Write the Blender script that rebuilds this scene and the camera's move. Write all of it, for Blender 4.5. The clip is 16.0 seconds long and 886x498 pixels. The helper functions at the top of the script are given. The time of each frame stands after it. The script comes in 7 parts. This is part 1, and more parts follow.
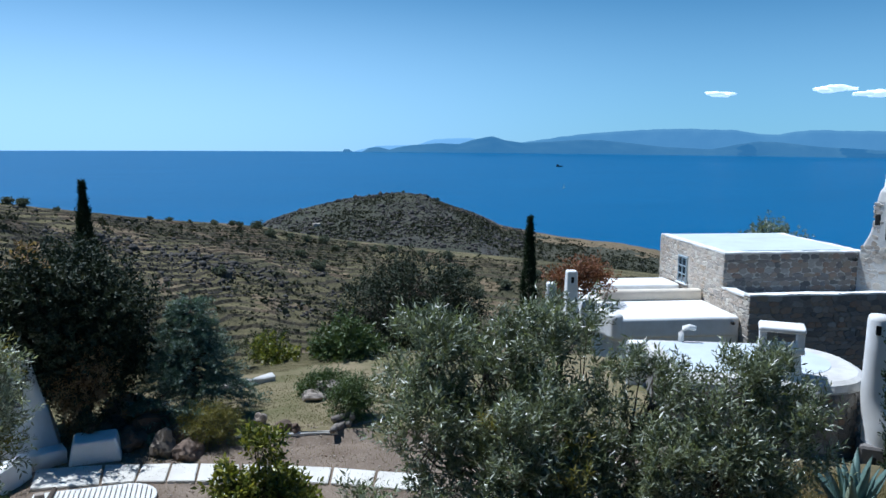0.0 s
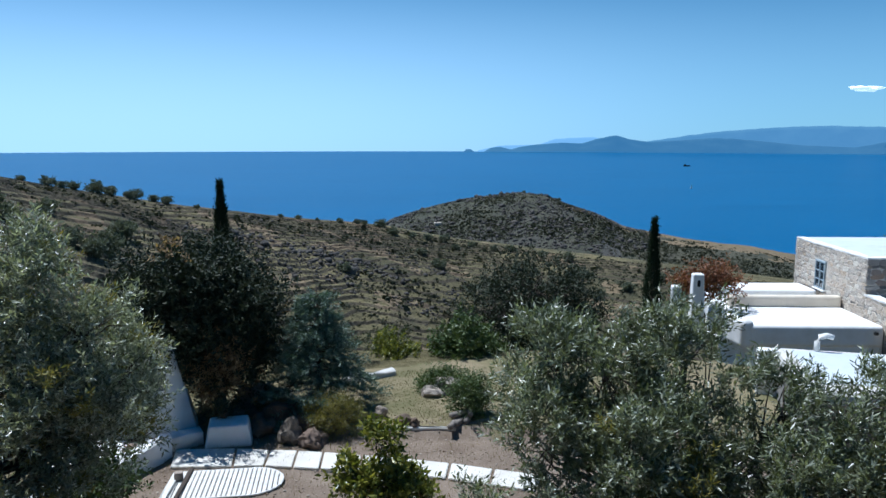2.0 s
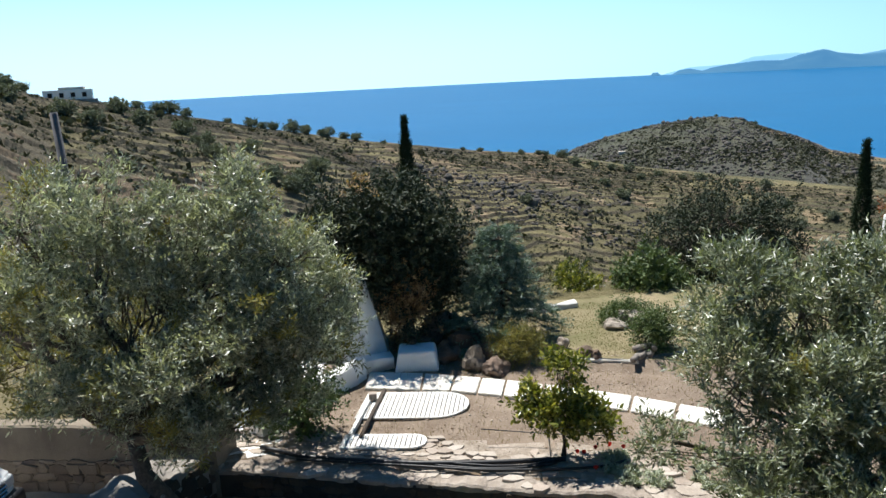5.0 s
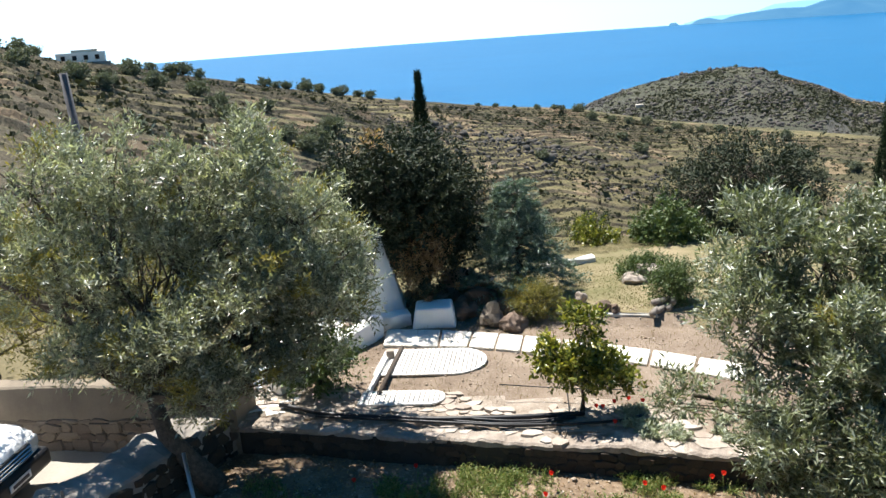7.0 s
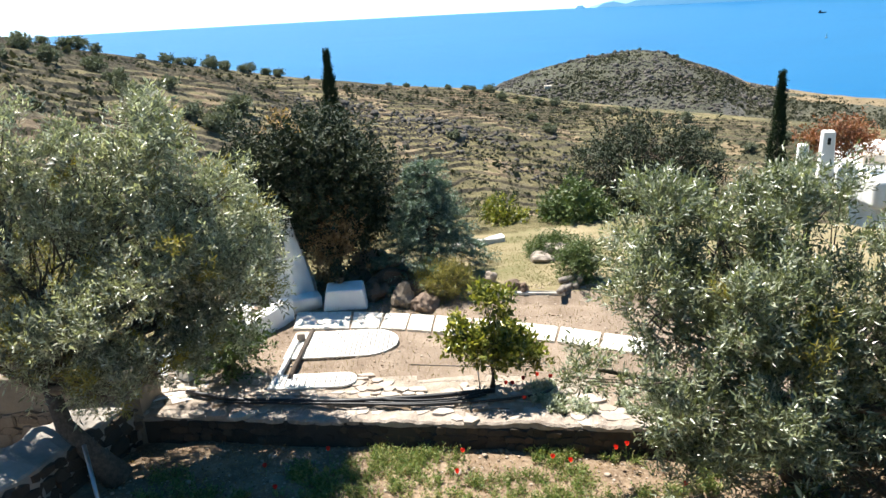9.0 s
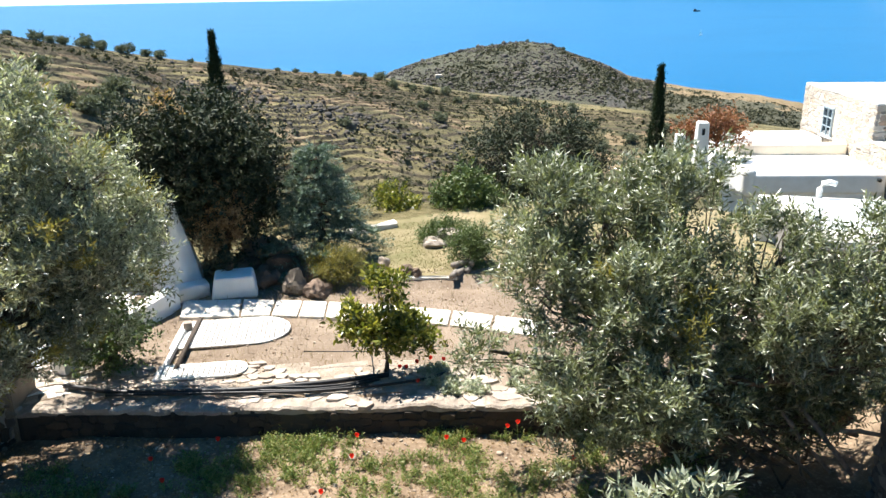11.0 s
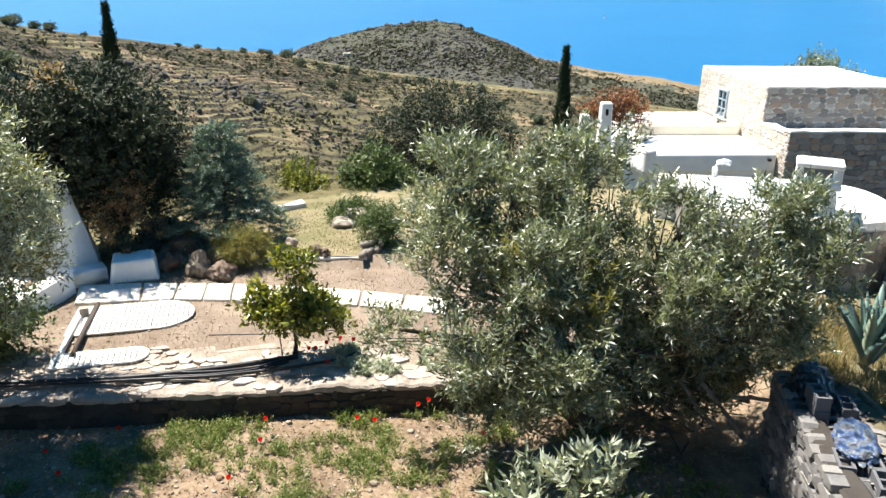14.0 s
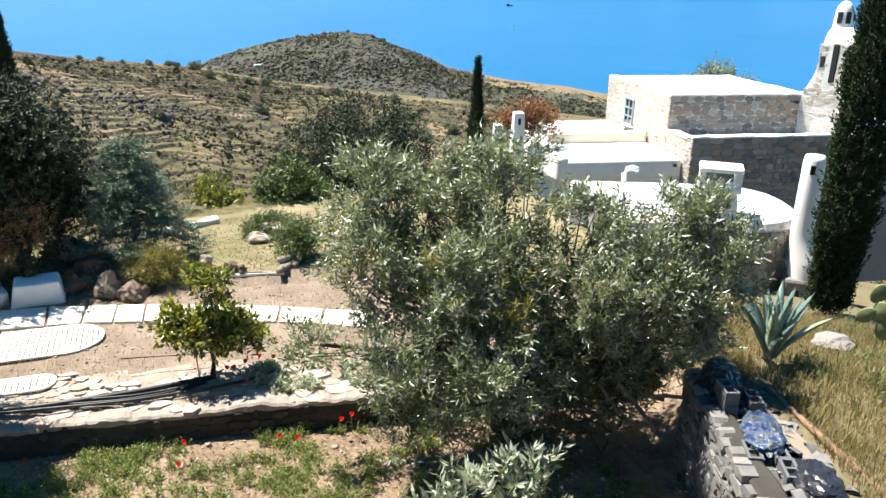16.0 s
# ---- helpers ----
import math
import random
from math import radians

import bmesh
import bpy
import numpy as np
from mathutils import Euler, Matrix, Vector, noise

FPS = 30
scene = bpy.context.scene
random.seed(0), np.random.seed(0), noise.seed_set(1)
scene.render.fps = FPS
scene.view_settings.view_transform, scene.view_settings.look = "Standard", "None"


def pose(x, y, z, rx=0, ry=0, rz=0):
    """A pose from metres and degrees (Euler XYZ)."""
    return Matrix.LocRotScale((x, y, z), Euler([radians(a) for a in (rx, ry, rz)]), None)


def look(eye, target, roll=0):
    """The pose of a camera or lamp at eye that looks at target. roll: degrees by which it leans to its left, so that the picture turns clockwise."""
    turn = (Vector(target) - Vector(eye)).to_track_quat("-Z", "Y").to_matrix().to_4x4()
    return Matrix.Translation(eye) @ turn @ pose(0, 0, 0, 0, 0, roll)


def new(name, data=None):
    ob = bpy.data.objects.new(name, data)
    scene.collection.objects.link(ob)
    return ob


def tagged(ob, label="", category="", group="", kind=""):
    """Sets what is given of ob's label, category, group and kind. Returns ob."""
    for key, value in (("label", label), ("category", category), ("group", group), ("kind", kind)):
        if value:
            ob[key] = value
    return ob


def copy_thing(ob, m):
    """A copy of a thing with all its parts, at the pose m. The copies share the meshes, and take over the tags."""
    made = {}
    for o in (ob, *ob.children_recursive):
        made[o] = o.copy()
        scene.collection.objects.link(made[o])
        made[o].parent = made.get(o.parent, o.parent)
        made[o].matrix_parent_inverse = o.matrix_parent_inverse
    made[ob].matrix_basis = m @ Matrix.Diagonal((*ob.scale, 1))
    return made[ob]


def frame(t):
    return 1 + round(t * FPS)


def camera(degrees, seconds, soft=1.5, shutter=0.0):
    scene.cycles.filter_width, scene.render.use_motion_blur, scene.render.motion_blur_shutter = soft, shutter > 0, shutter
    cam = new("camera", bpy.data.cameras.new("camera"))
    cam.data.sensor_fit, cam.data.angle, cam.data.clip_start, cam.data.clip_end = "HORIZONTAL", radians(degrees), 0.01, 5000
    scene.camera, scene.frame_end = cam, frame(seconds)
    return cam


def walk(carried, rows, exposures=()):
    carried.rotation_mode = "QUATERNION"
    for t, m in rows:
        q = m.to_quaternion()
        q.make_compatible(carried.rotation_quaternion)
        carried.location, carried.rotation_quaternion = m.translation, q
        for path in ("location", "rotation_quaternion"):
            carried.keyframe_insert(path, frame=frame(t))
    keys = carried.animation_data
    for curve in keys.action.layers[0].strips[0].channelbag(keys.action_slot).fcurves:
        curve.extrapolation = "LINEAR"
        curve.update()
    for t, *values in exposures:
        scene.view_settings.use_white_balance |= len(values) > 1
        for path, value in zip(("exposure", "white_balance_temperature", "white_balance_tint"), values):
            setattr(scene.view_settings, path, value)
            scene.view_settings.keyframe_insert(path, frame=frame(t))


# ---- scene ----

# ---- camera and walk: seconds, yaw from +y to the right, pitch, roll, eye ----
cam = camera(58.88, 16.0, soft=1.5)
ROWS = [
    (0.0, 17.32, -8.05, 0.45, -0.059, -0.015, 6.402),
    (0.5, 14.39, -7.57, 0.25, -0.071, -0.031, 6.374),
    (1.0, 11.80, -7.75, -0.14, -0.048, 0.003, 6.400),
    (1.5, 10.11, -7.21, 0.12, -0.045, -0.034, 6.414),
    (2.0, 8.49, -8.10, 0.06, -0.071, -0.066, 6.398),
    (2.5, 5.34, -9.24, -0.19, -0.063, -0.067, 6.408),
    (3.0, 2.70, -10.45, -0.60, -0.060, -0.058, 6.412),
    (3.5, 0.98, -11.43, -1.06, -0.047, -0.072, 6.412),
    (4.0, -0.81, -11.81, -1.78, -0.024, -0.075, 6.430),
    (4.5, -2.68, -11.82, -2.27, -0.073, -0.064, 6.416),
    (4.7, -4.03, -12.12, -2.50, -0.052, -0.113, 6.429),
    (6.8, -6.95, -15.57, -3.81, -0.021, 0.040, 6.359),
    (7.0, -6.53, -15.78, -4.18, -0.036, 0.048, 6.353),
    (7.5, -6.51, -17.28, -4.94, -0.042, 0.047, 6.338),
    (8.0, -4.15, -17.61, -3.95, -0.017, 0.040, 6.354),
    (8.5, -3.64, -18.15, -4.00, -0.017, 0.077, 6.368),
    (9.0, 0.00, -17.60, -2.93, 0.008, 0.055, 6.359),
    (9.5, 3.82, -17.41, -1.58, -0.015, 0.046, 6.359),
    (10.0, 5.39, -17.51, -1.39, -0.007, 0.047, 6.352),
    (10.2, 7.01, -17.88, -0.94, -0.046, 0.041, 6.339),
    (12.3, 9.53, -19.65, -0.46, 0.053, 0.036, 6.278),
    (12.5, 11.40, -20.26, -0.00, -0.018, 0.059, 6.313),
    (13.0, 12.56, -19.94, 0.45, 0.015, 0.069, 6.290),
    (13.5, 14.28, -19.46, 1.32, 0.039, 0.070, 6.279),
    (14.0, 15.13, -20.12, 0.94, 0.026, 0.072, 6.261),
    (14.5, 15.78, -19.89, 0.74, 0.039, 0.073, 6.259),
    (15.0, 17.73, -19.71, 0.76, 0.034, 0.075, 6.266),
    (15.5, 19.53, -19.07, 1.29, 0.075, 0.053, 6.262),
    (16.0, 21.39, -19.27, 1.25, 0.022, 0.052, 6.291),
]


def aim(yaw, pitch, roll, x, y, z):
    a, b = radians(yaw), radians(pitch)
    return look((x, y, z), (x + math.sin(a) * math.cos(b), y + math.cos(a) * math.cos(b), z + math.sin(b)), roll)


EXPOSURES = [(0.0, 0.18, 5250, 9), (1.5, 0.22, 5250, 9), (2.5, 0.25, 5350, 9), (3.0, 0.27, 5450, 9), (3.5, 0.62, 6000, 9), (4.5, 0.8, 6150, 9), (7.0, 1.3, 6350, 10), (9.0, 1.58, 6500, 10), (10.0, 1.58, 6500, 10), (12.5, 1.58, 6500, 10), (16.0, 1.58, 6500, 10)]
walk(cam, [(t, aim(*v)) for t, *v in ROWS], EXPOSURES)

# ---- world and sun ----
SUN_AZ, SUN_EL = -42.0, 65.0
world = bpy.data.worlds.new("world")
scene.world = world
world.use_nodes = True
wn = world.node_tree.nodes
sky = wn.new("ShaderNodeTexSky")
sky.sky_type = "NISHITA"
sky.sun_disc = False
sky.sun_elevation, sky.sun_rotation = radians(SUN_EL), radians(SUN_AZ)
sky.altitude, sky.air_density, sky.dust_density, sky.ozone_density = 0, 1.0, 0.0, 6.0
wn["Background"].inputs["Strength"].default_value = 0.037
tint = wn.new("ShaderNodeMix")
tint.data_type, tint.blend_type = "RGBA", "MULTIPLY"
tint.inputs[0].default_value = 1.0
tint.inputs[7].default_value = (0.22, 1.05, 1.3, 1)
world.node_tree.links.new(sky.outputs["Color"], tint.inputs[6])
veil = wn.new("ShaderNodeMix")
veil.data_type = "RGBA"
# haze that thins out from the horizon up
height = wn.new("ShaderNodeSeparateXYZ")
world.node_tree.links.new(wn.new("ShaderNodeTexCoord").outputs["Generated"], height.inputs[0])
thin = wn.new("ShaderNodeMapRange")
thin.interpolation_type = "SMOOTHSTEP"
for _k, _v in ((1, 0.0), (2, 0.29), (3, 0.85), (4, 0.0)):
    thin.inputs[_k].default_value = _v
world.node_tree.links.new(height.outputs["Z"], thin.inputs[0])
# and that is strongest on the sun's side
toward = wn.new("ShaderNodeVectorMath")
toward.operation = "DOT_PRODUCT"
toward.inputs[1].default_value = (math.sin(radians(SUN_AZ)), math.cos(radians(SUN_AZ)), 0)
world.node_tree.links.new(height.inputs[0].links[0].from_socket, toward.inputs[0])
sunward = wn.new("ShaderNodeMapRange")
sunward.interpolation_type = "SMOOTHSTEP"
for _k, _v in ((1, 0.15), (2, 1.0), (3, 0.52), (4, 1.03)):
    sunward.inputs[_k].default_value = _v
world.node_tree.links.new(toward.outputs["Value"], sunward.inputs[0])
both = wn.new("ShaderNodeMath")
both.operation = "MULTIPLY"
world.node_tree.links.new(thin.outputs[0], both.inputs[0])
world.node_tree.links.new(sunward.outputs[0], both.inputs[1])
world.node_tree.links.new(both.outputs[0], veil.inputs[0])
veil.inputs[7].default_value = (14.2, 20.3, 26.0, 1)
world.node_tree.links.new(tint.outputs[2], veil.inputs[6])
world.node_tree.links.new(veil.outputs[2], wn["Background"].inputs["Color"])
sun_data = bpy.data.lights.new("sun", "SUN")
sun_data.energy, sun_data.angle, sun_data.color = 5.0, radians(0.53), (1.0, 0.95, 0.87)
sun = new("sun", sun_data)
_d = Vector((math.sin(radians(SUN_AZ)) * math.cos(radians(SUN_EL)), math.cos(radians(SUN_AZ)) * math.cos(radians(SUN_EL)), math.sin(radians(SUN_EL))))
sun.matrix_world = look(_d * 60, (0, 0, 0))


# ---- materials ----
class Nodes:
    """A small builder for node materials."""

    def __init__(self, name):
        self.mat = bpy.data.materials.new(name)
        self.mat.use_nodes = True
        self.t = self.mat.node_tree
        self.bsdf = self.t.nodes["Principled BSDF"]
        self.out = self.t.nodes["Material Output"]

    def add(self, kind, **inputs):
        n = self.t.nodes.new(kind)
        for k, v in inputs.items():
            n.inputs[k.replace("_", " ")].default_value = v
        return n

    def link(self, a, b):
        self.t.links.new(a, b)

    def coords(self, space="Object"):
        return self.add("ShaderNodeTexCoord").outputs[space]

    def noise(self, scale, detail=4.0, rough=0.6, vec=None, stretch=None):
        n = self.add("ShaderNodeTexNoise", Scale=scale, Detail=detail, Roughness=rough)
        vec = vec or self.position()
        if stretch:
            m = self.add("ShaderNodeMapping", Scale=stretch)
            self.link(vec, m.inputs["Vector"])
            vec = m.outputs[0]
        self.link(vec, n.inputs["Vector"])
        return n.outputs["Fac"]

    def position(self):
        return self.add("ShaderNodeNewGeometry").outputs["Position"]

    def ramp(self, fac, *stops):
        r = self.t.nodes.new("ShaderNodeValToRGB")
        while len(r.color_ramp.elements) < len(stops):
            r.color_ramp.elements.new(0.5)
        for e, (p, c) in zip(r.color_ramp.elements, stops):
            e.position, e.color = p, (*c, 1) if len(c) == 3 else c
        self.link(fac, r.inputs["Fac"])
        return r.outputs["Color"]

    def mix(self, fac, a, b, mode="MIX"):
        m = self.t.nodes.new("ShaderNodeMix")
        m.data_type, m.blend_type = "RGBA", mode
        for s, v in (("Factor", fac), ("A", a), ("B", b)):
            sock = [i for i in m.inputs if i.name == s and i.enabled][0]
            if isinstance(v, bpy.types.NodeSocket):
                self.link(v, sock)
            elif s == "Factor":
                sock.default_value = v
            else:
                sock.default_value = (*v, 1)
        return [o for o in m.outputs if o.enabled][0]

    def math(self, op, a, b=0.0):
        m = self.t.nodes.new("ShaderNodeMath")
        m.operation = op
        for i, v in enumerate((a, b)):
            if isinstance(v, bpy.types.NodeSocket):
                self.link(v, m.inputs[i])
            else:
                m.inputs[i].default_value = v
        return m.outputs[0]

    def bump(self, height, strength=0.4, distance=0.02):
        b = self.add("ShaderNodeBump", Strength=strength, Distance=distance)
        self.link(height, b.inputs["Height"])
        self.link(b.outputs[0], self.bsdf.inputs["Normal"])

    def finish(self, color, rough=0.8, metal=0.0, spec=0.3):
        if isinstance(color, bpy.types.NodeSocket):
            self.link(color, self.bsdf.inputs["Base Color"])
        else:
            self.bsdf.inputs["Base Color"].default_value = (*color, 1)
        if isinstance(rough, bpy.types.NodeSocket):
            self.link(rough, self.bsdf.inputs["Roughness"])
        else:
            self.bsdf.inputs["Roughness"].default_value = rough
        self.bsdf.inputs["Metallic"].default_value = metal
        self.bsdf.inputs["Specular IOR Level"].default_value = spec
        return self.mat


def earthy(name, a, b, c, scale=1.2, fine=18.0, rough=0.95, bump=0.5, dist=0.03):
    """Soil, sand and the like: three tones at two scales, with fine relief."""
    n = Nodes(name)
    big, small = n.noise(scale, 5), n.noise(fine, 6, 0.7)
    col = n.ramp(big, (0.35, a), (0.65, b))
    col = n.mix(n.math("MULTIPLY", n.ramp(small, (0.5, (0, 0, 0)), (0.72, (1, 1, 1))), 0.7), col, c)
    n.bump(small, bump, dist)
    return n.finish(col, rough, spec=0.15)


def plaster(name, tint, grime, bump=0.25, rough=0.85):
    n = Nodes(name)
    big, small = n.noise(0.9, 6, 0.65), n.noise(22.0, 5, 0.7)
    streak = n.noise(1.6, 4, 0.6, stretch=(1.5, 1.5, 0.25))
    col = n.mix(n.ramp(big, (0.45, (0, 0, 0)), (0.8, (1, 1, 1))), tint, grime)
    col = n.mix(n.math("MULTIPLY", n.ramp(streak, (0.55, (0, 0, 0)), (0.8, (1, 1, 1))), 0.5), col, grime)
    n.bump(small, bump, 0.01)
    return n.finish(col, rough, spec=0.25)


def stone_mat(name, tones, lichen, rough=0.9, bump=0.6):
    """Stones that differ one from another, with veins and spots."""
    n = Nodes(name)
    rnd = n.add("ShaderNodeObjectInfo").outputs["Random"]
    k = len(tones)
    base = n.ramp(rnd, *[((i + 0.5) / k, c) for i, c in enumerate(tones)])
    big, small = n.noise(3.0, 5), n.noise(28.0, 6, 0.75)
    col = n.mix(n.ramp(big, (0.4, (0, 0, 0)), (0.75, (0.6, 0.6, 0.6))), base, lichen)
    col = n.mix(0.35, col, n.ramp(small, (0.3, (0.08, 0.07, 0.06)), (0.7, (0.6, 0.55, 0.5))), "OVERLAY")
    n.bump(small, bump, 0.015)
    return n.finish(col, rough, spec=0.2)


def rubble_island(name, tones, rough=0.9):
    n = Nodes(name)
    rnd = n.add("ShaderNodeNewGeometry").outputs["Random Per Island"]
    k = len(tones)
    base = n.ramp(rnd, *[((i + 0.5) / k, c) for i, c in enumerate(tones)])
    small = n.noise(14.0, 6, 0.75)
    col = n.mix(0.4, base, n.ramp(small, (0.3, (0.1, 0.09, 0.08)), (0.7, (0.62, 0.58, 0.5))), "OVERLAY")
    n.bump(small, 0.5, 0.03)
    return n.finish(col, rough, spec=0.2)


def leaf_mat(name, tones, rough=0.45, glow=0.35, spec=0.5, back=None):
    """Leaves: tones differ leaf by leaf, and light comes through them."""
    n = Nodes(name)
    rnd = n.add("ShaderNodeNewGeometry").outputs["Random Per Island"]
    k = len(tones)
    col = n.ramp(rnd, *[((i + 0.5) / k, c) for i, c in enumerate(tones)])
    col = n.mix(n.ramp(n.noise(0.9, 3), (0.4, (0, 0, 0)), (0.7, (0.5, 0.5, 0.5))), col, tones[0])
    mat = n.finish(col, rough, spec=spec)
    tr = n.add("ShaderNodeBsdfTranslucent")
    warm = n.mix(1.0, col, (1.25, 1.3, 0.6), "MULTIPLY")
    n.link(warm, tr.inputs["Color"])
    ms = n.add("ShaderNodeMixShader", Fac=glow)
    n.link(n.bsdf.outputs[0], ms.inputs[1])
    n.link(tr.outputs[0], ms.inputs[2])
    n.link(ms.outputs[0], n.out.inputs["Surface"])
    return mat


def plain(name, color, rough=0.6, metal=0.0, spec=0.4, vary=0.25, scale=8.0, bump=0.1):
    n = Nodes(name)
    f = n.noise(scale, 5, 0.65)
    dark = tuple(c * (1 - vary) for c in color)
    n.bump(f, bump, 0.01)
    return n.finish(n.ramp(f, (0.35, dark), (0.65, color)), rough, metal, spec)


M = {}
M["soil"] = earthy("bed_soil", (0.115, 0.08, 0.053), (0.235, 0.172, 0.114), (0.36, 0.285, 0.205), 1.6, 16)
M["gravel"] = earthy("garden_gravel", (0.14, 0.104, 0.075), (0.225, 0.176, 0.132), (0.315, 0.262, 0.212), 1.1, 24)
M["lawn"] = earthy("dry_lawn", (0.125, 0.118, 0.055), (0.24, 0.195, 0.118), (0.195, 0.16, 0.092), 0.7, 20)
M["drygrass"] = earthy("dry_grass_ground", (0.15, 0.125, 0.07), (0.105, 0.092, 0.05), (0.25, 0.205, 0.125), 0.9, 14)
M["drive"] = earthy("drive_concrete", (0.3, 0.27, 0.23), (0.38, 0.34, 0.29), (0.24, 0.21, 0.18), 0.7, 30, bump=0.3)
M["pale"] = earthy("pale_stony_ground", (0.24, 0.195, 0.15), (0.34, 0.285, 0.23), (0.44, 0.39, 0.33), 2.5, 14, bump=0.9, dist=0.05)
M["rubbleground"] = earthy("dark_stony_ground", (0.05, 0.048, 0.045), (0.1, 0.09, 0.08), (0.2, 0.185, 0.165), 3.0, 12, bump=0.9, dist=0.06)
M["court"] = plaster("courtyard_paving", (0.75, 0.74, 0.71), (0.6, 0.57, 0.52))
M["white"] = plaster("white_limewash", (0.82, 0.81, 0.78), (0.66, 0.63, 0.57))
M["cream"] = plaster("cream_plaster", (0.74, 0.66, 0.54), (0.6, 0.53, 0.43))
M["greyroof"] = plaster("pale_roof_screed", (0.55, 0.6, 0.63), (0.46, 0.49, 0.5))
M["rough"] = plaster("rough_stone_coat", (0.27, 0.245, 0.215), (0.1, 0.09, 0.08), bump=1.0)
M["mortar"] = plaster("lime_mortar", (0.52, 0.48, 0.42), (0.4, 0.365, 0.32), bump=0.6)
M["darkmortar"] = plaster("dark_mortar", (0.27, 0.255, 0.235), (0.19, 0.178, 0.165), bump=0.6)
M["concrete"] = plaster("old_concrete", (0.22, 0.182, 0.136), (0.12, 0.098, 0.075), bump=0.9)
M["slab"] = plaster("concrete_slab", (0.66, 0.63, 0.56), (0.52, 0.48, 0.42), bump=0.4)
# lighter, warmer tones: sunlight put into the rubble's colour
M["stone_warm"] = stone_mat("sunlit_tone_rubble", [(0.55, 0.5, 0.43), (0.47, 0.41, 0.34), (0.62, 0.58, 0.51), (0.5, 0.41, 0.31), (0.42, 0.39, 0.35), (0.64, 0.61, 0.55)], (0.62, 0.59, 0.53))
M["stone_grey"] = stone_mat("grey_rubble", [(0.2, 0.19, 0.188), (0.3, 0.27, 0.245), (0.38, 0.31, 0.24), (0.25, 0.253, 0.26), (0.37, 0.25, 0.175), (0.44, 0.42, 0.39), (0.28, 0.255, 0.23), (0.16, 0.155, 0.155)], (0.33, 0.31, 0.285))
# near-black tones: the shade on the wall fronts is put into the colour
M["stone_shaded"] = stone_mat("shade_toned_rubble", [(0.04, 0.034, 0.028), (0.07, 0.056, 0.044), (0.05, 0.044, 0.038), (0.09, 0.068, 0.05)], (0.08, 0.066, 0.052))
M["stone_pale"] = stone_mat("pale_paving_stone", [(0.42, 0.37, 0.315), (0.35, 0.3, 0.25), (0.47, 0.42, 0.365), (0.3, 0.25, 0.205), (0.38, 0.32, 0.27)], (0.47, 0.425, 0.37))
M["stone_brown"] = stone_mat("brown_rubble", [(0.15, 0.125, 0.1), (0.22, 0.185, 0.145), (0.18, 0.15, 0.12), (0.27, 0.235, 0.195), (0.12, 0.1, 0.085)], (0.22, 0.19, 0.155))
M["slate"] = stone_mat("grey_slate", [(0.11, 0.11, 0.115), (0.21, 0.205, 0.2), (0.15, 0.15, 0.15), (0.27, 0.262, 0.245), (0.085, 0.085, 0.09)], (0.25, 0.245, 0.228))
M["boulder"] = stone_mat("red_brown_boulder", [(0.15, 0.09, 0.062), (0.19, 0.12, 0.085), (0.11, 0.08, 0.06), (0.22, 0.16, 0.125)], (0.25, 0.2, 0.155))
M["block"] = plaster("cinder_block", (0.12, 0.12, 0.125), (0.08, 0.08, 0.08), bump=0.7)
M["wood_grey"] = plain("weathered_wood", (0.3, 0.26, 0.22), 0.85, vary=0.5, scale=14)
M["wood_rust"] = plain("brown_wood_beam", (0.24, 0.15, 0.09), 0.8, vary=0.4, scale=10)
M["white_wood"] = plain("white_painted_wood", (0.74, 0.72, 0.67), 0.6, vary=0.2, scale=6)
M["bark"] = plain("olive_bark", (0.13, 0.105, 0.08), 0.95, vary=0.55, scale=16, bump=0.8)
M["bark_dark"] = plain("dark_bark", (0.085, 0.065, 0.05), 0.95, vary=0.5, scale=16, bump=0.8)
M["hose"] = plain("black_pipe", (0.012, 0.012, 0.013), 0.45, vary=0.2)
M["metal"] = plain("galvanised_tube", (0.45, 0.45, 0.45), 0.4, 0.8)
M["pole"] = plain("tarred_pole", (0.11, 0.105, 0.11), 0.85, vary=0.4)
M["carpaint"] = plain("white_car_paint", (0.8, 0.8, 0.8), 0.2, vary=0.03, bump=0.0, spec=0.6)
M["carblack"] = plain("black_plastic", (0.015, 0.015, 0.017), 0.5, vary=0.2)
M["chrome"] = plain("chrome_trim", (0.6, 0.6, 0.6), 0.15, 1.0, vary=0.05, bump=0.0)
M["tyre"] = plain("tyre_rubber", (0.018, 0.018, 0.018), 0.9)
M["lampglass"] = plain("headlamp_glass", (0.55, 0.56, 0.56), 0.1, vary=0.1, spec=0.8)
M["carglass"] = plain("tinted_glass", (0.02, 0.025, 0.03), 0.05, vary=0.1, bump=0.0, spec=0.8)
M["plate"] = plain("plate_white", (0.75, 0.75, 0.72), 0.4, vary=0.05)
M["bars"] = plain("plate_bars", (0.03, 0.03, 0.04), 0.5)
# for dark parts, and for the shade of openings built as solid blocks
M["dark"] = plain("dark_parts_recess_shade", (0.02, 0.02, 0.02), 0.9)
n_tarp = Nodes("blue_plastic_sheet")
n_tarp.bump(n_tarp.noise(16.0, 5, 0.7), 0.8, 0.03)
M["bluetarp"] = n_tarp.finish(n_tarp.ramp(n_tarp.noise(6.5, 3, 0.5), (0.36, (0.012, 0.016, 0.025)), (0.47, (0.015, 0.045, 0.13)), (0.56, (0.09, 0.105, 0.125)), (0.66, (0.03, 0.033, 0.04))), 0.18, spec=0.8)
M["blacktarp"] = plain("black_plastic_sheet", (0.02, 0.02, 0.024), 0.3, vary=0.3, scale=8, bump=0.6, spec=0.6)
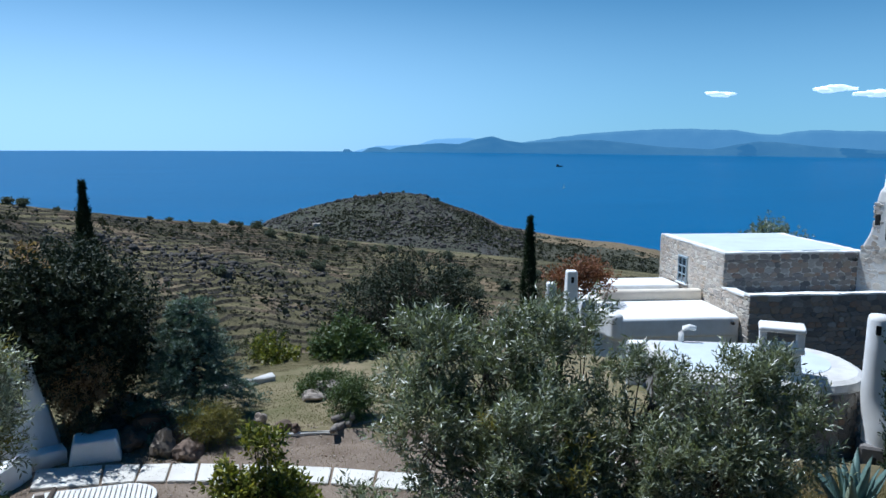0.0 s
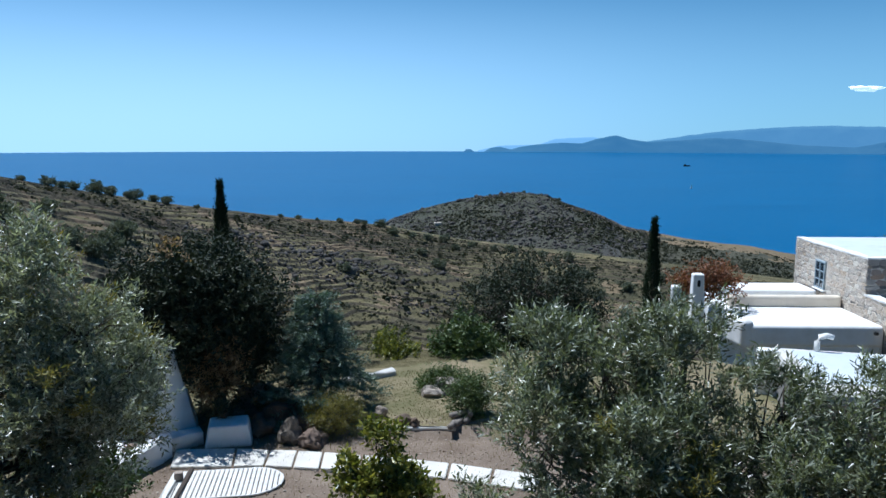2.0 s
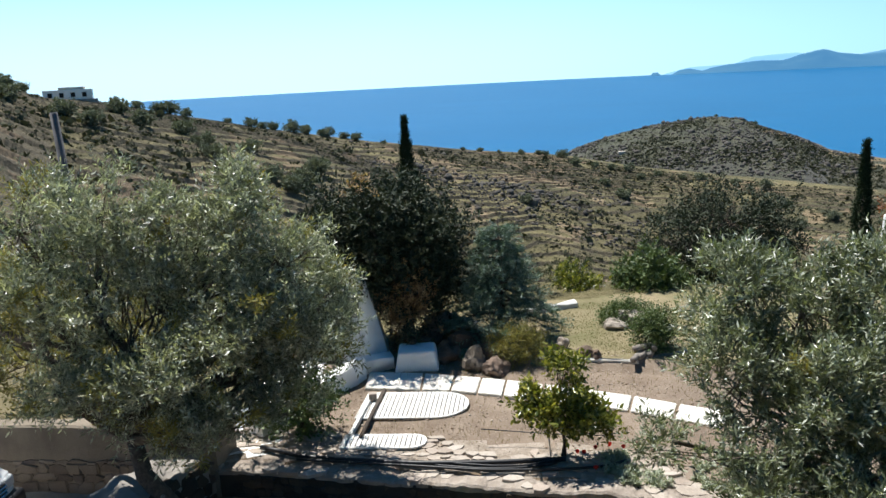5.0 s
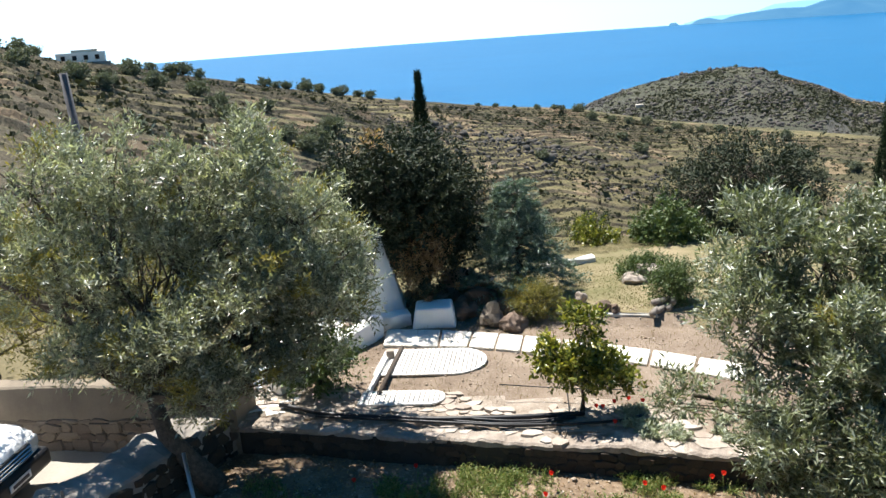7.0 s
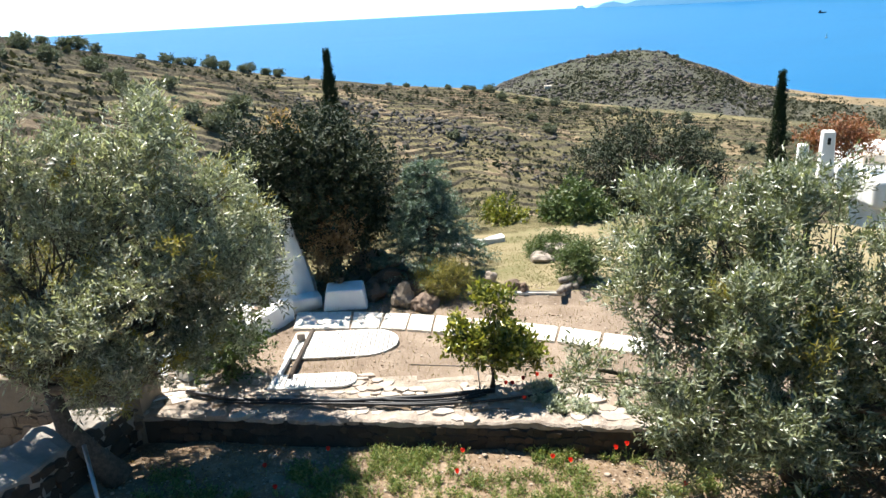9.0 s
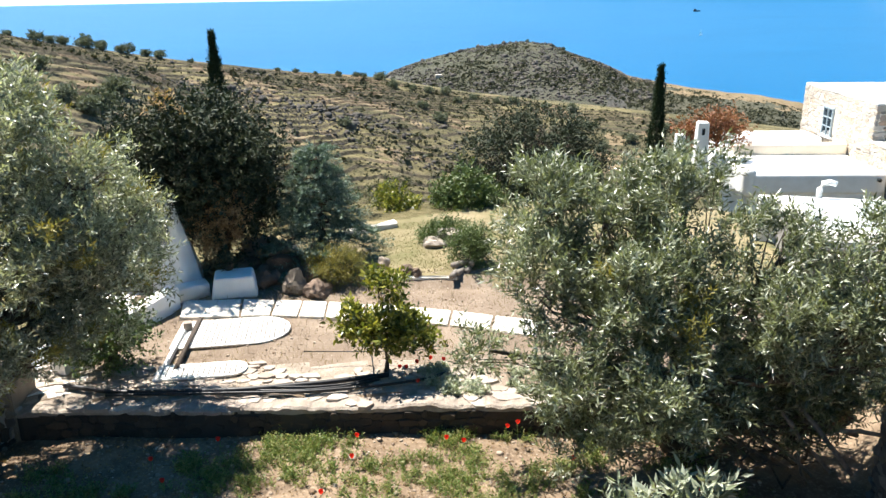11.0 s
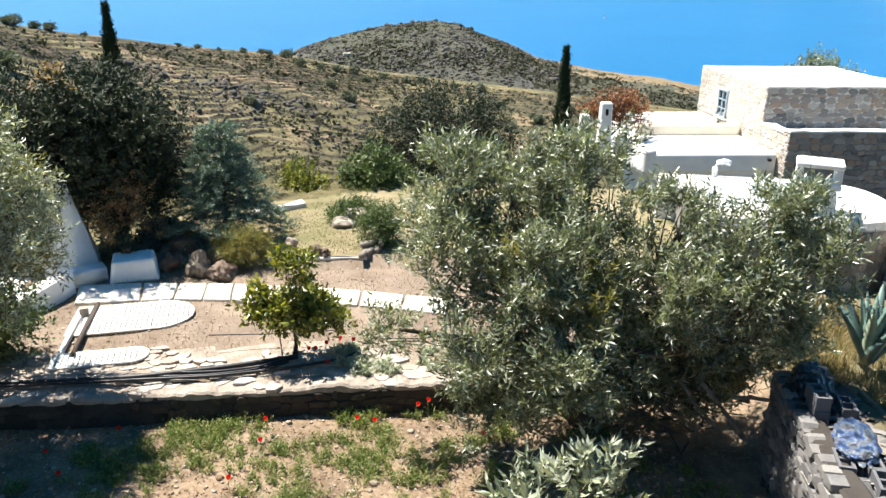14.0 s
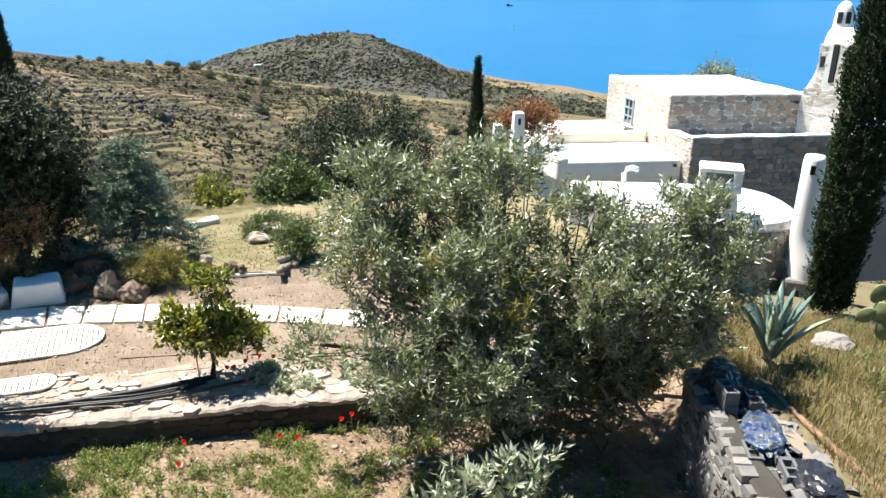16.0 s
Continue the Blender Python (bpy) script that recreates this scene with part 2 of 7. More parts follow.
M["winframe"] = plain("grey_blue_frame", (0.35, 0.42, 0.46), 0.5)
M["winglass"] = plain("window_glass", (0.03, 0.045, 0.06), 0.08, vary=0.1, bump=0.0, spec=0.7)
M["red"] = leaf_mat("poppy_petal", [(0.55, 0.015, 0.012), (0.7, 0.03, 0.02), (0.6, 0.05, 0.03)], 0.6, 0.3)
M["cloud"] = plain("cloud_white_glow", (0.9, 0.9, 0.92), 1.0, vary=0.05, scale=0.01, bump=0.0)
# added glow stands in for sunlight on the clouds
_c = M["cloud"].node_tree.nodes["Principled BSDF"].inputs
_c["Emission Color"].default_value, _c["Emission Strength"].default_value = (0.75, 0.82, 0.95, 1), 0.7
M["olive"] = leaf_mat("olive_leaf", [(0.06, 0.072, 0.034), (0.12, 0.142, 0.066), (0.27, 0.295, 0.195), (0.085, 0.106, 0.042), (0.5, 0.525, 0.43), (0.19, 0.216, 0.096)], 0.34, 0.28, 0.9)
M["olive_yellow"] = leaf_mat("yellow_green_leaf", [(0.2, 0.175, 0.04), (0.29, 0.24, 0.055), (0.15, 0.155, 0.045)], 0.5, 0.32)
M["sage"] = leaf_mat("silver_leaf", [(0.28, 0.31, 0.21), (0.38, 0.41, 0.31), (0.48, 0.5, 0.4), (0.19, 0.22, 0.13)], 0.5, 0.18)
M["citrus"] = leaf_mat("citrus_leaf", [(0.09, 0.11, 0.02), (0.19, 0.2, 0.03), (0.4, 0.37, 0.07), (0.06, 0.08, 0.016)], 0.32, 0.34)
M["darkleaf"] = leaf_mat("carob_leaf", [(0.022, 0.034, 0.018), (0.036, 0.048, 0.025), (0.055, 0.065, 0.036), (0.06, 0.065, 0.042)], 0.6, 0.08, 0.2)
M["brownleaf"] = leaf_mat("dry_brown_leaf", [(0.25, 0.16, 0.08), (0.35, 0.25, 0.14), (0.18, 0.1, 0.05)], 0.7, 0.3)
M["redleaf"] = leaf_mat("russet_leaf", [(0.2, 0.07, 0.03), (0.28, 0.12, 0.06), (0.14, 0.08, 0.04)], 0.6, 0.3)
M["cedar"] = leaf_mat("cedar_needle", [(0.08, 0.13, 0.098), (0.13, 0.185, 0.145), (0.05, 0.085, 0.062), (0.22, 0.285, 0.235)], 0.5, 0.2)
M["cypress"] = leaf_mat("cypress_scale", [(0.022, 0.038, 0.018), (0.032, 0.05, 0.022), (0.045, 0.06, 0.027)], 0.85, 0.06, 0.15)
M["shrub"] = leaf_mat("green_shrub_leaf", [(0.05, 0.085, 0.02), (0.08, 0.12, 0.03), (0.12, 0.15, 0.04)], 0.5, 0.15)
M["weed"] = leaf_mat("weed_leaf", [(0.07, 0.12, 0.024), (0.13, 0.19, 0.045), (0.25, 0.28, 0.09), (0.3, 0.27, 0.11)], 0.5, 0.3)
M["straw"] = leaf_mat("straw_blade", [(0.23, 0.18, 0.08), (0.3, 0.24, 0.12), (0.15, 0.145, 0.05), (0.2, 0.13, 0.06)], 0.8, 0.3)
M["lawnblade"] = leaf_mat("lawn_blade", [(0.17, 0.155, 0.065), (0.24, 0.2, 0.1), (0.13, 0.135, 0.045)], 0.9, 0.05, 0.1)
M["scrub"] = leaf_mat("hillside_scrub", [(0.055, 0.058, 0.036), (0.08, 0.082, 0.052), (0.04, 0.046, 0.028), (0.11, 0.105, 0.065)], 0.8, 0.08, 0.1)
M["undergrowth"] = leaf_mat("undergrowth_leaf", [(0.035, 0.048, 0.02), (0.06, 0.075, 0.033), (0.1, 0.105, 0.055), (0.13, 0.12, 0.065)], 0.6, 0.12, 0.2)
M["hillrock"] = rubble_island("hillside_rock", [(0.075, 0.072, 0.068), (0.12, 0.113, 0.104), (0.055, 0.052, 0.05), (0.095, 0.086, 0.076)])
M["agave"] = plain("agave_leaf", (0.15, 0.235, 0.205), 0.45, vary=0.4, scale=5)
M["agave_edge"] = plain("agave_pale_leaf", (0.3, 0.35, 0.24), 0.5, vary=0.3, scale=5)
M["pear"] = plain("cactus_pad", (0.2, 0.23, 0.1), 0.55, vary=0.45, scale=6)


def hill_material(name, straw, green, stone, patch=(0.42, 0.6)):
    """Dry hillside: straw grass, dark scrub, bare earth, and stone on the steep terrace faces."""
    n = Nodes(name)
    big, mid, small, fine = n.noise(0.014, 5), n.noise(0.16, 8, 0.74), n.noise(0.8, 7, 0.8), n.noise(3.0, 4, 0.7)
    col = n.ramp(mid, (0.34, straw[0]), (0.5, straw[1]), (0.68, straw[2]))
    low = n.ramp(mid, (0.38, green[0]), (0.65, green[1]))
    col = n.mix(n.ramp(big, (patch[0], (0, 0, 0)), (patch[1], (1, 1, 1))), col, low)
    col = n.mix(n.math("MULTIPLY", n.ramp(small, (0.5, (0, 0, 0)), (0.62, (1, 1, 1))), 0.75), col, green[0])
    col = n.mix(n.math("MULTIPLY", n.ramp(fine, (0.54, (0, 0, 0)), (0.7, (1, 1, 1))), 0.5), col, straw[2])
    sep = n.add("ShaderNodeSeparateXYZ")
    n.link(n.add("ShaderNodeNewGeometry").outputs["Normal"], sep.inputs[0])
    steep = n.ramp(sep.outputs["Z"], (0.86, (1, 1, 1)), (0.96, (0, 0, 0)))
    col = n.mix(n.math("MULTIPLY", steep, 0.6), col, n.ramp(fine, (0.35, stone[0]), (0.7, stone[1])))
    n.bump(small, 0.8, 0.6)
    return n.finish(col, 0.95, spec=0.1)


def sea_material():
    n = Nodes("sea_water")
    pos = n.position()
    swell, ripple = n.noise(0.004, 6, 0.6, pos, (1.0, 2.6, 1.0)), n.noise(0.25, 5, 0.7, pos)
    col = n.ramp(swell, (0.35, (0.003, 0.08, 0.195)), (0.65, (0.006, 0.096, 0.228)))
    n.bump(ripple, 0.28, 1.2)
    return n.finish(col, 0.34, spec=0.25)


def hazed_land(name, glow, body):
    """Far land with haze painted in: an even blue emission over the lit ground."""
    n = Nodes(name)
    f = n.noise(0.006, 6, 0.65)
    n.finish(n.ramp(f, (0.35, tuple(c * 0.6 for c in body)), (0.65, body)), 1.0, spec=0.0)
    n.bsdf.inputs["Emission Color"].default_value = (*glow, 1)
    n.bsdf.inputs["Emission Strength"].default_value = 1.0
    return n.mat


M["hill"] = hill_material("hillside", ((0.08, 0.074, 0.038), (0.145, 0.125, 0.062), (0.225, 0.19, 0.105)), ((0.036, 0.038, 0.024), (0.095, 0.085, 0.045)), ((0.06, 0.05, 0.04), (0.17, 0.14, 0.11)))
M["rockhill"] = hill_material("rocky_hilltop", ((0.06, 0.058, 0.042), (0.1, 0.094, 0.066), (0.15, 0.135, 0.092)), ((0.045, 0.05, 0.038), (0.09, 0.09, 0.062)), ((0.08, 0.075, 0.07), (0.18, 0.17, 0.155)), (0.3, 0.5))
M["bareearth"] = hill_material("bare_terrace_earth", ((0.13, 0.1, 0.06), (0.19, 0.147, 0.09), (0.26, 0.205, 0.13)), ((0.1, 0.08, 0.045), (0.2, 0.155, 0.09)), ((0.09, 0.065, 0.045), (0.2, 0.15, 0.11)), (0.6, 0.75))
M["sea"] = sea_material()
# blue emission stands in for the air's haze, paler the farther off
M["isle_near"] = hazed_land("near_island_hazed", (0.045, 0.145, 0.275), (0.03, 0.045, 0.04))
M["isle_far"] = hazed_land("far_island_hazed", (0.085, 0.215, 0.37), (0.03, 0.045, 0.04))
M["isle_faint"] = hazed_land("faint_island_hazed", (0.2, 0.4, 0.62), (0.03, 0.04, 0.04))


# joint colour lowered too, so that it holds the front's shade
M["gapstone"] = plaster("shade_toned_joint", (0.05, 0.043, 0.036), (0.03, 0.026, 0.022), bump=0.8)
M["ridgeleaf"] = leaf_mat("ridge_olive_leaf", [(0.14, 0.155, 0.11), (0.18, 0.195, 0.145), (0.1, 0.115, 0.08)], 0.7, 0.15, 0.1)
M["olive_silver"] = leaf_mat("silver_olive_leaf", [(0.09, 0.1, 0.063), (0.19, 0.205, 0.133), (0.42, 0.44, 0.35), (0.13, 0.142, 0.08), (0.64, 0.66, 0.58), (0.28, 0.295, 0.19)], 0.34, 0.32, 0.8)
M["limerough"] = plaster("rough_limewash", (0.62, 0.6, 0.56), (0.36, 0.34, 0.31), bump=0.9)
M["boulder_pale"] = stone_mat("pale_red_boulder", [(0.3, 0.21, 0.16), (0.36, 0.27, 0.21)], (0.42, 0.34, 0.28))

# ---- mesh helpers ----
def mesh_np(name, V, F):
    """A mesh from arrays: every face has the same number of corners."""
    V, F = np.asarray(V, np.float32), np.asarray(F, np.int32)
    me = bpy.data.meshes.new(name)
    me.vertices.add(len(V))
    me.vertices.foreach_set("co", V.ravel())
    me.loops.add(F.size)
    me.loops.foreach_set("vertex_index", F.ravel())
    me.polygons.add(len(F))
    me.polygons.foreach_set("loop_start", np.arange(len(F), dtype=np.int32) * F.shape[1])
    me.update(calc_edges=True)
    return me


def bm_mesh(name, bm):
    me = bpy.data.meshes.new(name)
    bmesh.ops.recalc_face_normals(bm, faces=bm.faces)
    bm.to_mesh(me)
    bm.free()
    return me


def smooth(me):
    me.polygons.foreach_set("use_smooth", np.ones(len(me.polygons), bool))
    return me


def thing(name, loc, label, category, rz=0.0, group="", kind=""):
    ob = new(name)
    ob.empty_display_size = 0.2
    ob.matrix_basis = pose(*loc, 0, 0, rz)
    return tagged(ob, label, category, group, kind)


def part(name, data, material, parent=None, label="", m=None, kind=""):
    """Links a mesh (or bmesh) as ONE object under a thing or a part."""
    me = bm_mesh(name, data) if isinstance(data, bmesh.types.BMesh) else data
    if not me.materials:
        me.materials.append(material)
    ob = new(name, me)
    ob.parent = parent
    if m is not None:
        ob.matrix_basis = m
    return tagged(ob, label, kind=kind)


def rbox(w, d, h, bevel=0.02, segs=2, x=0.0, y=0.0, z=0.0, taper=1.0):
    """A bevelled box, centred in x and y, standing on z."""
    bm = bmesh.new()
    bmesh.ops.create_cube(bm, size=1.0)
    for v in bm.verts:
        k = taper if v.co.z > 0 else 1.0
        v.co = Vector((v.co.x * w * k + x, v.co.y * d * k + y, (v.co.z + 0.5) * h + z))
    if bevel > 0:
        bmesh.ops.bevel(bm, geom=bm.edges[:] + bm.verts[:], offset=bevel, segments=segs, affect="EDGES", profile=0.5)
    return bm


def tube_np(pts, radii, n=8, cap=True):
    """A tube along a line of points."""
    pts, radii = np.asarray(pts, float), np.broadcast_to(np.asarray(radii, float), (len(pts),))
    t = np.gradient(pts, axis=0)
    t /= np.linalg.norm(t, axis=1, keepdims=True) + 1e-9
    ref = np.where(np.abs(t[:, 2:3]) > 0.9, [[1.0, 0, 0]], [[0, 0, 1.0]])
    a = np.cross(t, ref)
    a /= np.linalg.norm(a, axis=1, keepdims=True)
    b = np.cross(t, a)
    ang = np.arange(n) * 2 * np.pi / n
    V = (pts[:, None] + radii[:, None, None] * (np.cos(ang)[None, :, None] * a[:, None] + np.sin(ang)[None, :, None] * b[:, None])).reshape(-1, 3)
    F = []
    for i in range(len(pts) - 1):
        for j in range(n):
            k = (j + 1) % n
            F.append((i * n + j, i * n + k, (i + 1) * n + k, (i + 1) * n + j))
    if cap:
        for i in (0, len(pts) - 1):
            V = np.vstack([V, pts[i]])
            c = len(V) - 1
            for j in range(n):
                F.append((i * n + j, i * n + (j + 1) % n, c, c))
    return V, F


def tubes_mesh(name, lines, n=7):
    """Several tubes as one mesh: a list of (points, radii)."""
    Vs, Fs, o = [], [], 0
    for pts, radii in lines:
        V, F = tube_np(pts, radii, n, cap=False)
        Vs.append(V)
        Fs.append(np.array(F) + o)
        o += len(V)
    return smooth(mesh_np(name, np.vstack(Vs), np.vstack(Fs)))


def tube(name, pts, radii, n=8):
    bm = bmesh.new()
    V, F = tube_np(pts, radii, n, cap=False)
    vs = [bm.verts.new(v) for v in V]
    for f in F:
        bm.faces.new([vs[i] for i in f])
    bm.faces.new(vs[:n])
    bm.faces.new(vs[-n:])
    me = bm_mesh(name, bm)
    return smooth(me)


def lathe(name, profile, n=24, squash=1.0):
    """Turns (radius, z) pairs round the z axis."""
    ang = np.arange(n) * 2 * np.pi / n
    V = np.array([(r * math.cos(a), r * math.sin(a) * squash, z) for r, z in profile for a in ang])
    F = [(i * n + j, i * n + (j + 1) % n, (i + 1) * n + (j + 1) % n, (i + 1) * n + j) for i in range(len(profile) - 1) for j in range(n)]
    return smooth(mesh_np(name, V, F))


def rock_mesh(name, seed, sub=3, amp=0.3, flat=0.7):
    """A worn boulder of radius about one."""
    bm = bmesh.new()
    bmesh.ops.create_icosphere(bm, subdivisions=sub, radius=1.0)
    o = Vector((seed * 7.3, seed * 3.1, seed * 1.7))
    for v in bm.verts:
        p = v.co.copy()
        k = 1 + amp * noise.noise(p * 1.1 + o) * 1.6 + amp * 0.5 * noise.noise(p * 2.7 + o) + amp * 0.2 * noise.noise(p * 6 + o)
        c = noise.cell(p * 1.3 + o) * amp * 0.35
        v.co = p * (k + c)
        v.co.z *= flat
    return bm_mesh(name, bm)


def vnoise(x, y, seed=0):
    """Smooth value noise on arrays, from 0 to 1."""
    xi, yi = np.floor(x).astype(np.int64), np.floor(y).astype(np.int64)
    fx, fy = x - xi, y - yi
    fx, fy = fx * fx * (3 - 2 * fx), fy * fy * (3 - 2 * fy)

    def h(a, b):
        n = (a * 374761393 + b * 668265263 + seed * 974711) & 0x7FFFFFFF
        n = ((n ^ (n >> 13)) * 1274126177) & 0x7FFFFFFF
        return ((n ^ (n >> 16)) & 0xFFFF) / 65535.0

    return (h(xi, yi) * (1 - fx) + h(xi + 1, yi) * fx) * (1 - fy) + (h(xi, yi + 1) * (1 - fx) + h(xi + 1, yi + 1) * fx) * fy


def fbm(x, y, octaves=4, seed=0):
    s, a, total = 0.0, 1.0, 0.0
    for k in range(octaves):
        s = s + a * vnoise(x * 2 ** k, y * 2 ** k, seed + k)
        total += a
        a *= 0.5
    return s / total


def unit(v):
    return v / (np.linalg.norm(v, axis=-1, keepdims=True) + 1e-9)


def leafage(rng, base, way, length, per, leaf, width, spread=0.9, lift=0.0, fold=0.25):
    """Leaves along many small shoots: arrays of vertices and triangles, two triangles a leaf."""
    n = len(base)
    k = (np.arange(per) + 0.4) / per
    pos = base[:, None] + way[:, None] * (length[:, None, None] * k[None, :, None])
    side = unit(np.cross(way, rng.normal(size=(n, 3))))
    side2 = np.cross(way, side)
    phi = np.arange(per)[None] * 2.4 + rng.uniform(0, 6.28, (n, 1)) + rng.normal(0, 0.35, (n, per))
    out = np.cos(phi)[..., None] * side[:, None] + np.sin(phi)[..., None] * side2[:, None]
    d = unit(way[:, None] * 0.7 + out * spread + rng.normal(0, 0.18, (n, per, 3)) + np.array([0, 0, lift]))
    w = unit(np.cross(d, out + rng.normal(0, 0.6, (n, per, 3))))
    up = np.cross(w, d)
    size = rng.uniform(0.65, 1.2, (n, per, 1))
    L, W = leaf * size, width * size
    p0 = pos
    p1 = pos + d * L * 0.45 + w * W * 0.5 + up * W * fold
    p2 = pos + d * L
    p3 = pos + d * L * 0.45 - w * W * 0.5 + up * W * fold
    V = np.stack([p0, p1, p2, p3], 2).reshape(-1, 3)
    i = np.arange(n * per)[:, None] * 4
    F = np.stack([i + [0, 1, 2], i + [0, 2, 3]], 1).reshape(-1, 3)
    return V, F


def in_lobes(rng, lobes, clumps, shell=0.55, main=0, bias=1.0):
    """Places of leaf clumps in a set of ellipsoids, thick near their skins, and the way out at each."""
    vol = np.array([(r[0] * r[1] * r[2]) ** (2 / 3) for _, r in lobes])
    if main:
        vol[main:] *= bias
    which = rng.choice(len(lobes), clumps, p=vol / vol.sum())
    C, R = np.array([c for c, _ in lobes], float), np.array([r for _, r in lobes], float)
    d = unit(rng.normal(size=(clumps, 3)))
    rad = shell + (1 - shell) * rng.uniform(0, 1, (clumps, 1)) ** 0.6
    rad *= 1 + 0.14 * rng.normal(size=(clumps, 1))
    return C[which] + d * R[which] * rad, unit(d / R[which]), which


def tree_crown(rng, lobes, clumps, shoots, per, leaf, width, size=0.3, shoot=0.3, up=0.3, lift=0.0, shell=0.55, floor=None, spread=0.9, fan=0.55, main=0, bias=1.0):
    c, out, which = in_lobes(rng, lobes, clumps, shell, main, bias)
    base = np.repeat(c, shoots, 0) + rng.normal(0, size, (clumps * shoots, 3))
    way = unit(np.repeat(out, shoots, 0) * 0.7 + rng.normal(0, fan, base.shape) + np.array([0, 0, up]))
    if floor is not None:
        keep = base[:, 2] > floor
        base, way = base[keep], way[keep]
    length = shoot * rng.uniform(0.6, 1.3, len(base))
    V, F = leafage(rng, base, way, length, per, leaf, width, spread, lift)
    return V, F, c, which


def bent(rng, a, b, k=6, wobble=0.12):
    """A bent line from a to b."""
    a, b = np.array(a, float), np.array(b, float)
    t = np.linspace(0, 1, k)[:, None]
    p = a + (b - a) * t
    p[1:-1] += rng.normal(0, wobble * np.linalg.norm(b - a) / k, (k - 2, 3))
    return p


def tree(name, loc, label, category, seed, lobes, trunk, clumps, shoots, per, leaf, width, leaf_material, bark, fork=0.35, r0=0.16, second=None, group="", twigs=True, knobs=0, inner=0.0, **kw):
    """A tree: trunk, a limb to each lobe with branches, and a crown of single leaves. Places are relative to loc."""
    rng = np.random.default_rng(seed)
    top = thing(name, loc, label, category, group=group)
    main = lobes
    if knobs:
        more = []
        for c, r in lobes:
            for _ in range(knobs):
                d = unit(rng.normal(size=3) + np.array([0, -0.25, 0.45]))
                k = rng.uniform(0.17, 0.3) if knobs > 6 else rng.uniform(0.28, 0.5)
                more.append((np.array(c) + d * np.array(r) * rng.uniform(0.85, 1.05), np.array(r) * k))
        kw["main"], lobes = len(lobes), list(lobes) + more
    V, F, clump_at, which = tree_crown(rng, lobes, clumps, shoots, per, leaf, width, **kw)
    part("crown", mesh_np("crown", V, F), leaf_material, top)
    if inner:
        V2, F2, _, _ = tree_crown(rng, main, int(clumps * inner), shoots, per, leaf, width, **{**kw, "shell": 0.15, "size": 0.3})
        V2, F2 = V2[: len(V2) // 4 * 4], F2
        part("crown", mesh_np("crown", (V2 - np.mean(V2, 0)) * 0.8 + np.mean(V2, 0), F2), leaf_material, top, "inner leaves")
    if second:
        mat2, share = second
        V, F, _, _ = tree_crown(rng, lobes, int(clumps * share), shoots, per, leaf, width, **kw)
        part("crown", mesh_np("crown", V, F), mat2, top, "yellow and dry brown leaves")
    fork_at = np.array(trunk[-1], float)
    line = bent(rng, trunk[0], trunk[-1], 7, 0.2) if len(trunk) == 2 else np.array(trunk, float)
    part("trunk", tube("trunk", line, np.linspace(r0, r0 * 0.7, len(line)) * (1 + 0.5 * (np.linspace(1, 0, len(line)) ** 6)), 10), bark, top)
    for i, (c, r) in enumerate(main):
        end = np.array(c, float)
        limb = bent(rng, fork_at, end, 6, 0.3)
        lines = [(limb, np.linspace(r0 * 0.6, r0 * 0.18, 6))]
        if twigs:
            mine = clump_at[which == i][:60]
            for p in mine:
                s = limb[rng.integers(2, 6)]
                lines.append((bent(rng, s, p, 4, 0.25), np.linspace(r0 * 0.12, 0.006, 4)))
        part("limb", tubes_mesh("limb", lines, 5), bark, top)
    return top


# stones to lay walls with: a few shapes, shared by all
def stone_shapes(name, count, seed, round_=0.14, rough=0.16):
    """Uneven many-sided stones that fill a unit cube."""
    out = []
    rnd = random.Random(seed)
    for k in range(count):
        n = rnd.choice((5, 6, 6, 7))
        ph = rnd.uniform(0, 6.28)
        ring = []
        for i in range(n):
            a = ph + i * 2 * math.pi / n + rnd.uniform(-0.25, 0.25)
            c, s = math.cos(a), math.sin(a)
            q = 0.5 / max(abs(c), abs(s))
            q = 0.55 * q + 0.45 * 0.54
            ring.append((c * q * (1 + rnd.uniform(-rough, rough * 0.4)), s * q * (1 + rnd.uniform(-rough, rough * 0.4))))
        bm = bmesh.new()
        back = [bm.verts.new((x, 0.5, z)) for x, z in ring]
        mid = [bm.verts.new((x, -0.5 + round_ * 1.4, z)) for x, z in ring]
        front = [bm.verts.new((x * (1 - round_), -0.5 + rnd.uniform(-0.08, 0.08), z * (1 - round_))) for x, z in ring]
        for u, v in ((back, mid), (mid, front)):
            for i in range(n):
                bm.faces.new((u[i], u[(i + 1) % n], v[(i + 1) % n], v[i]))
        bm.faces.new(front)
        out.append(bm_mesh(name, bm))
    return out


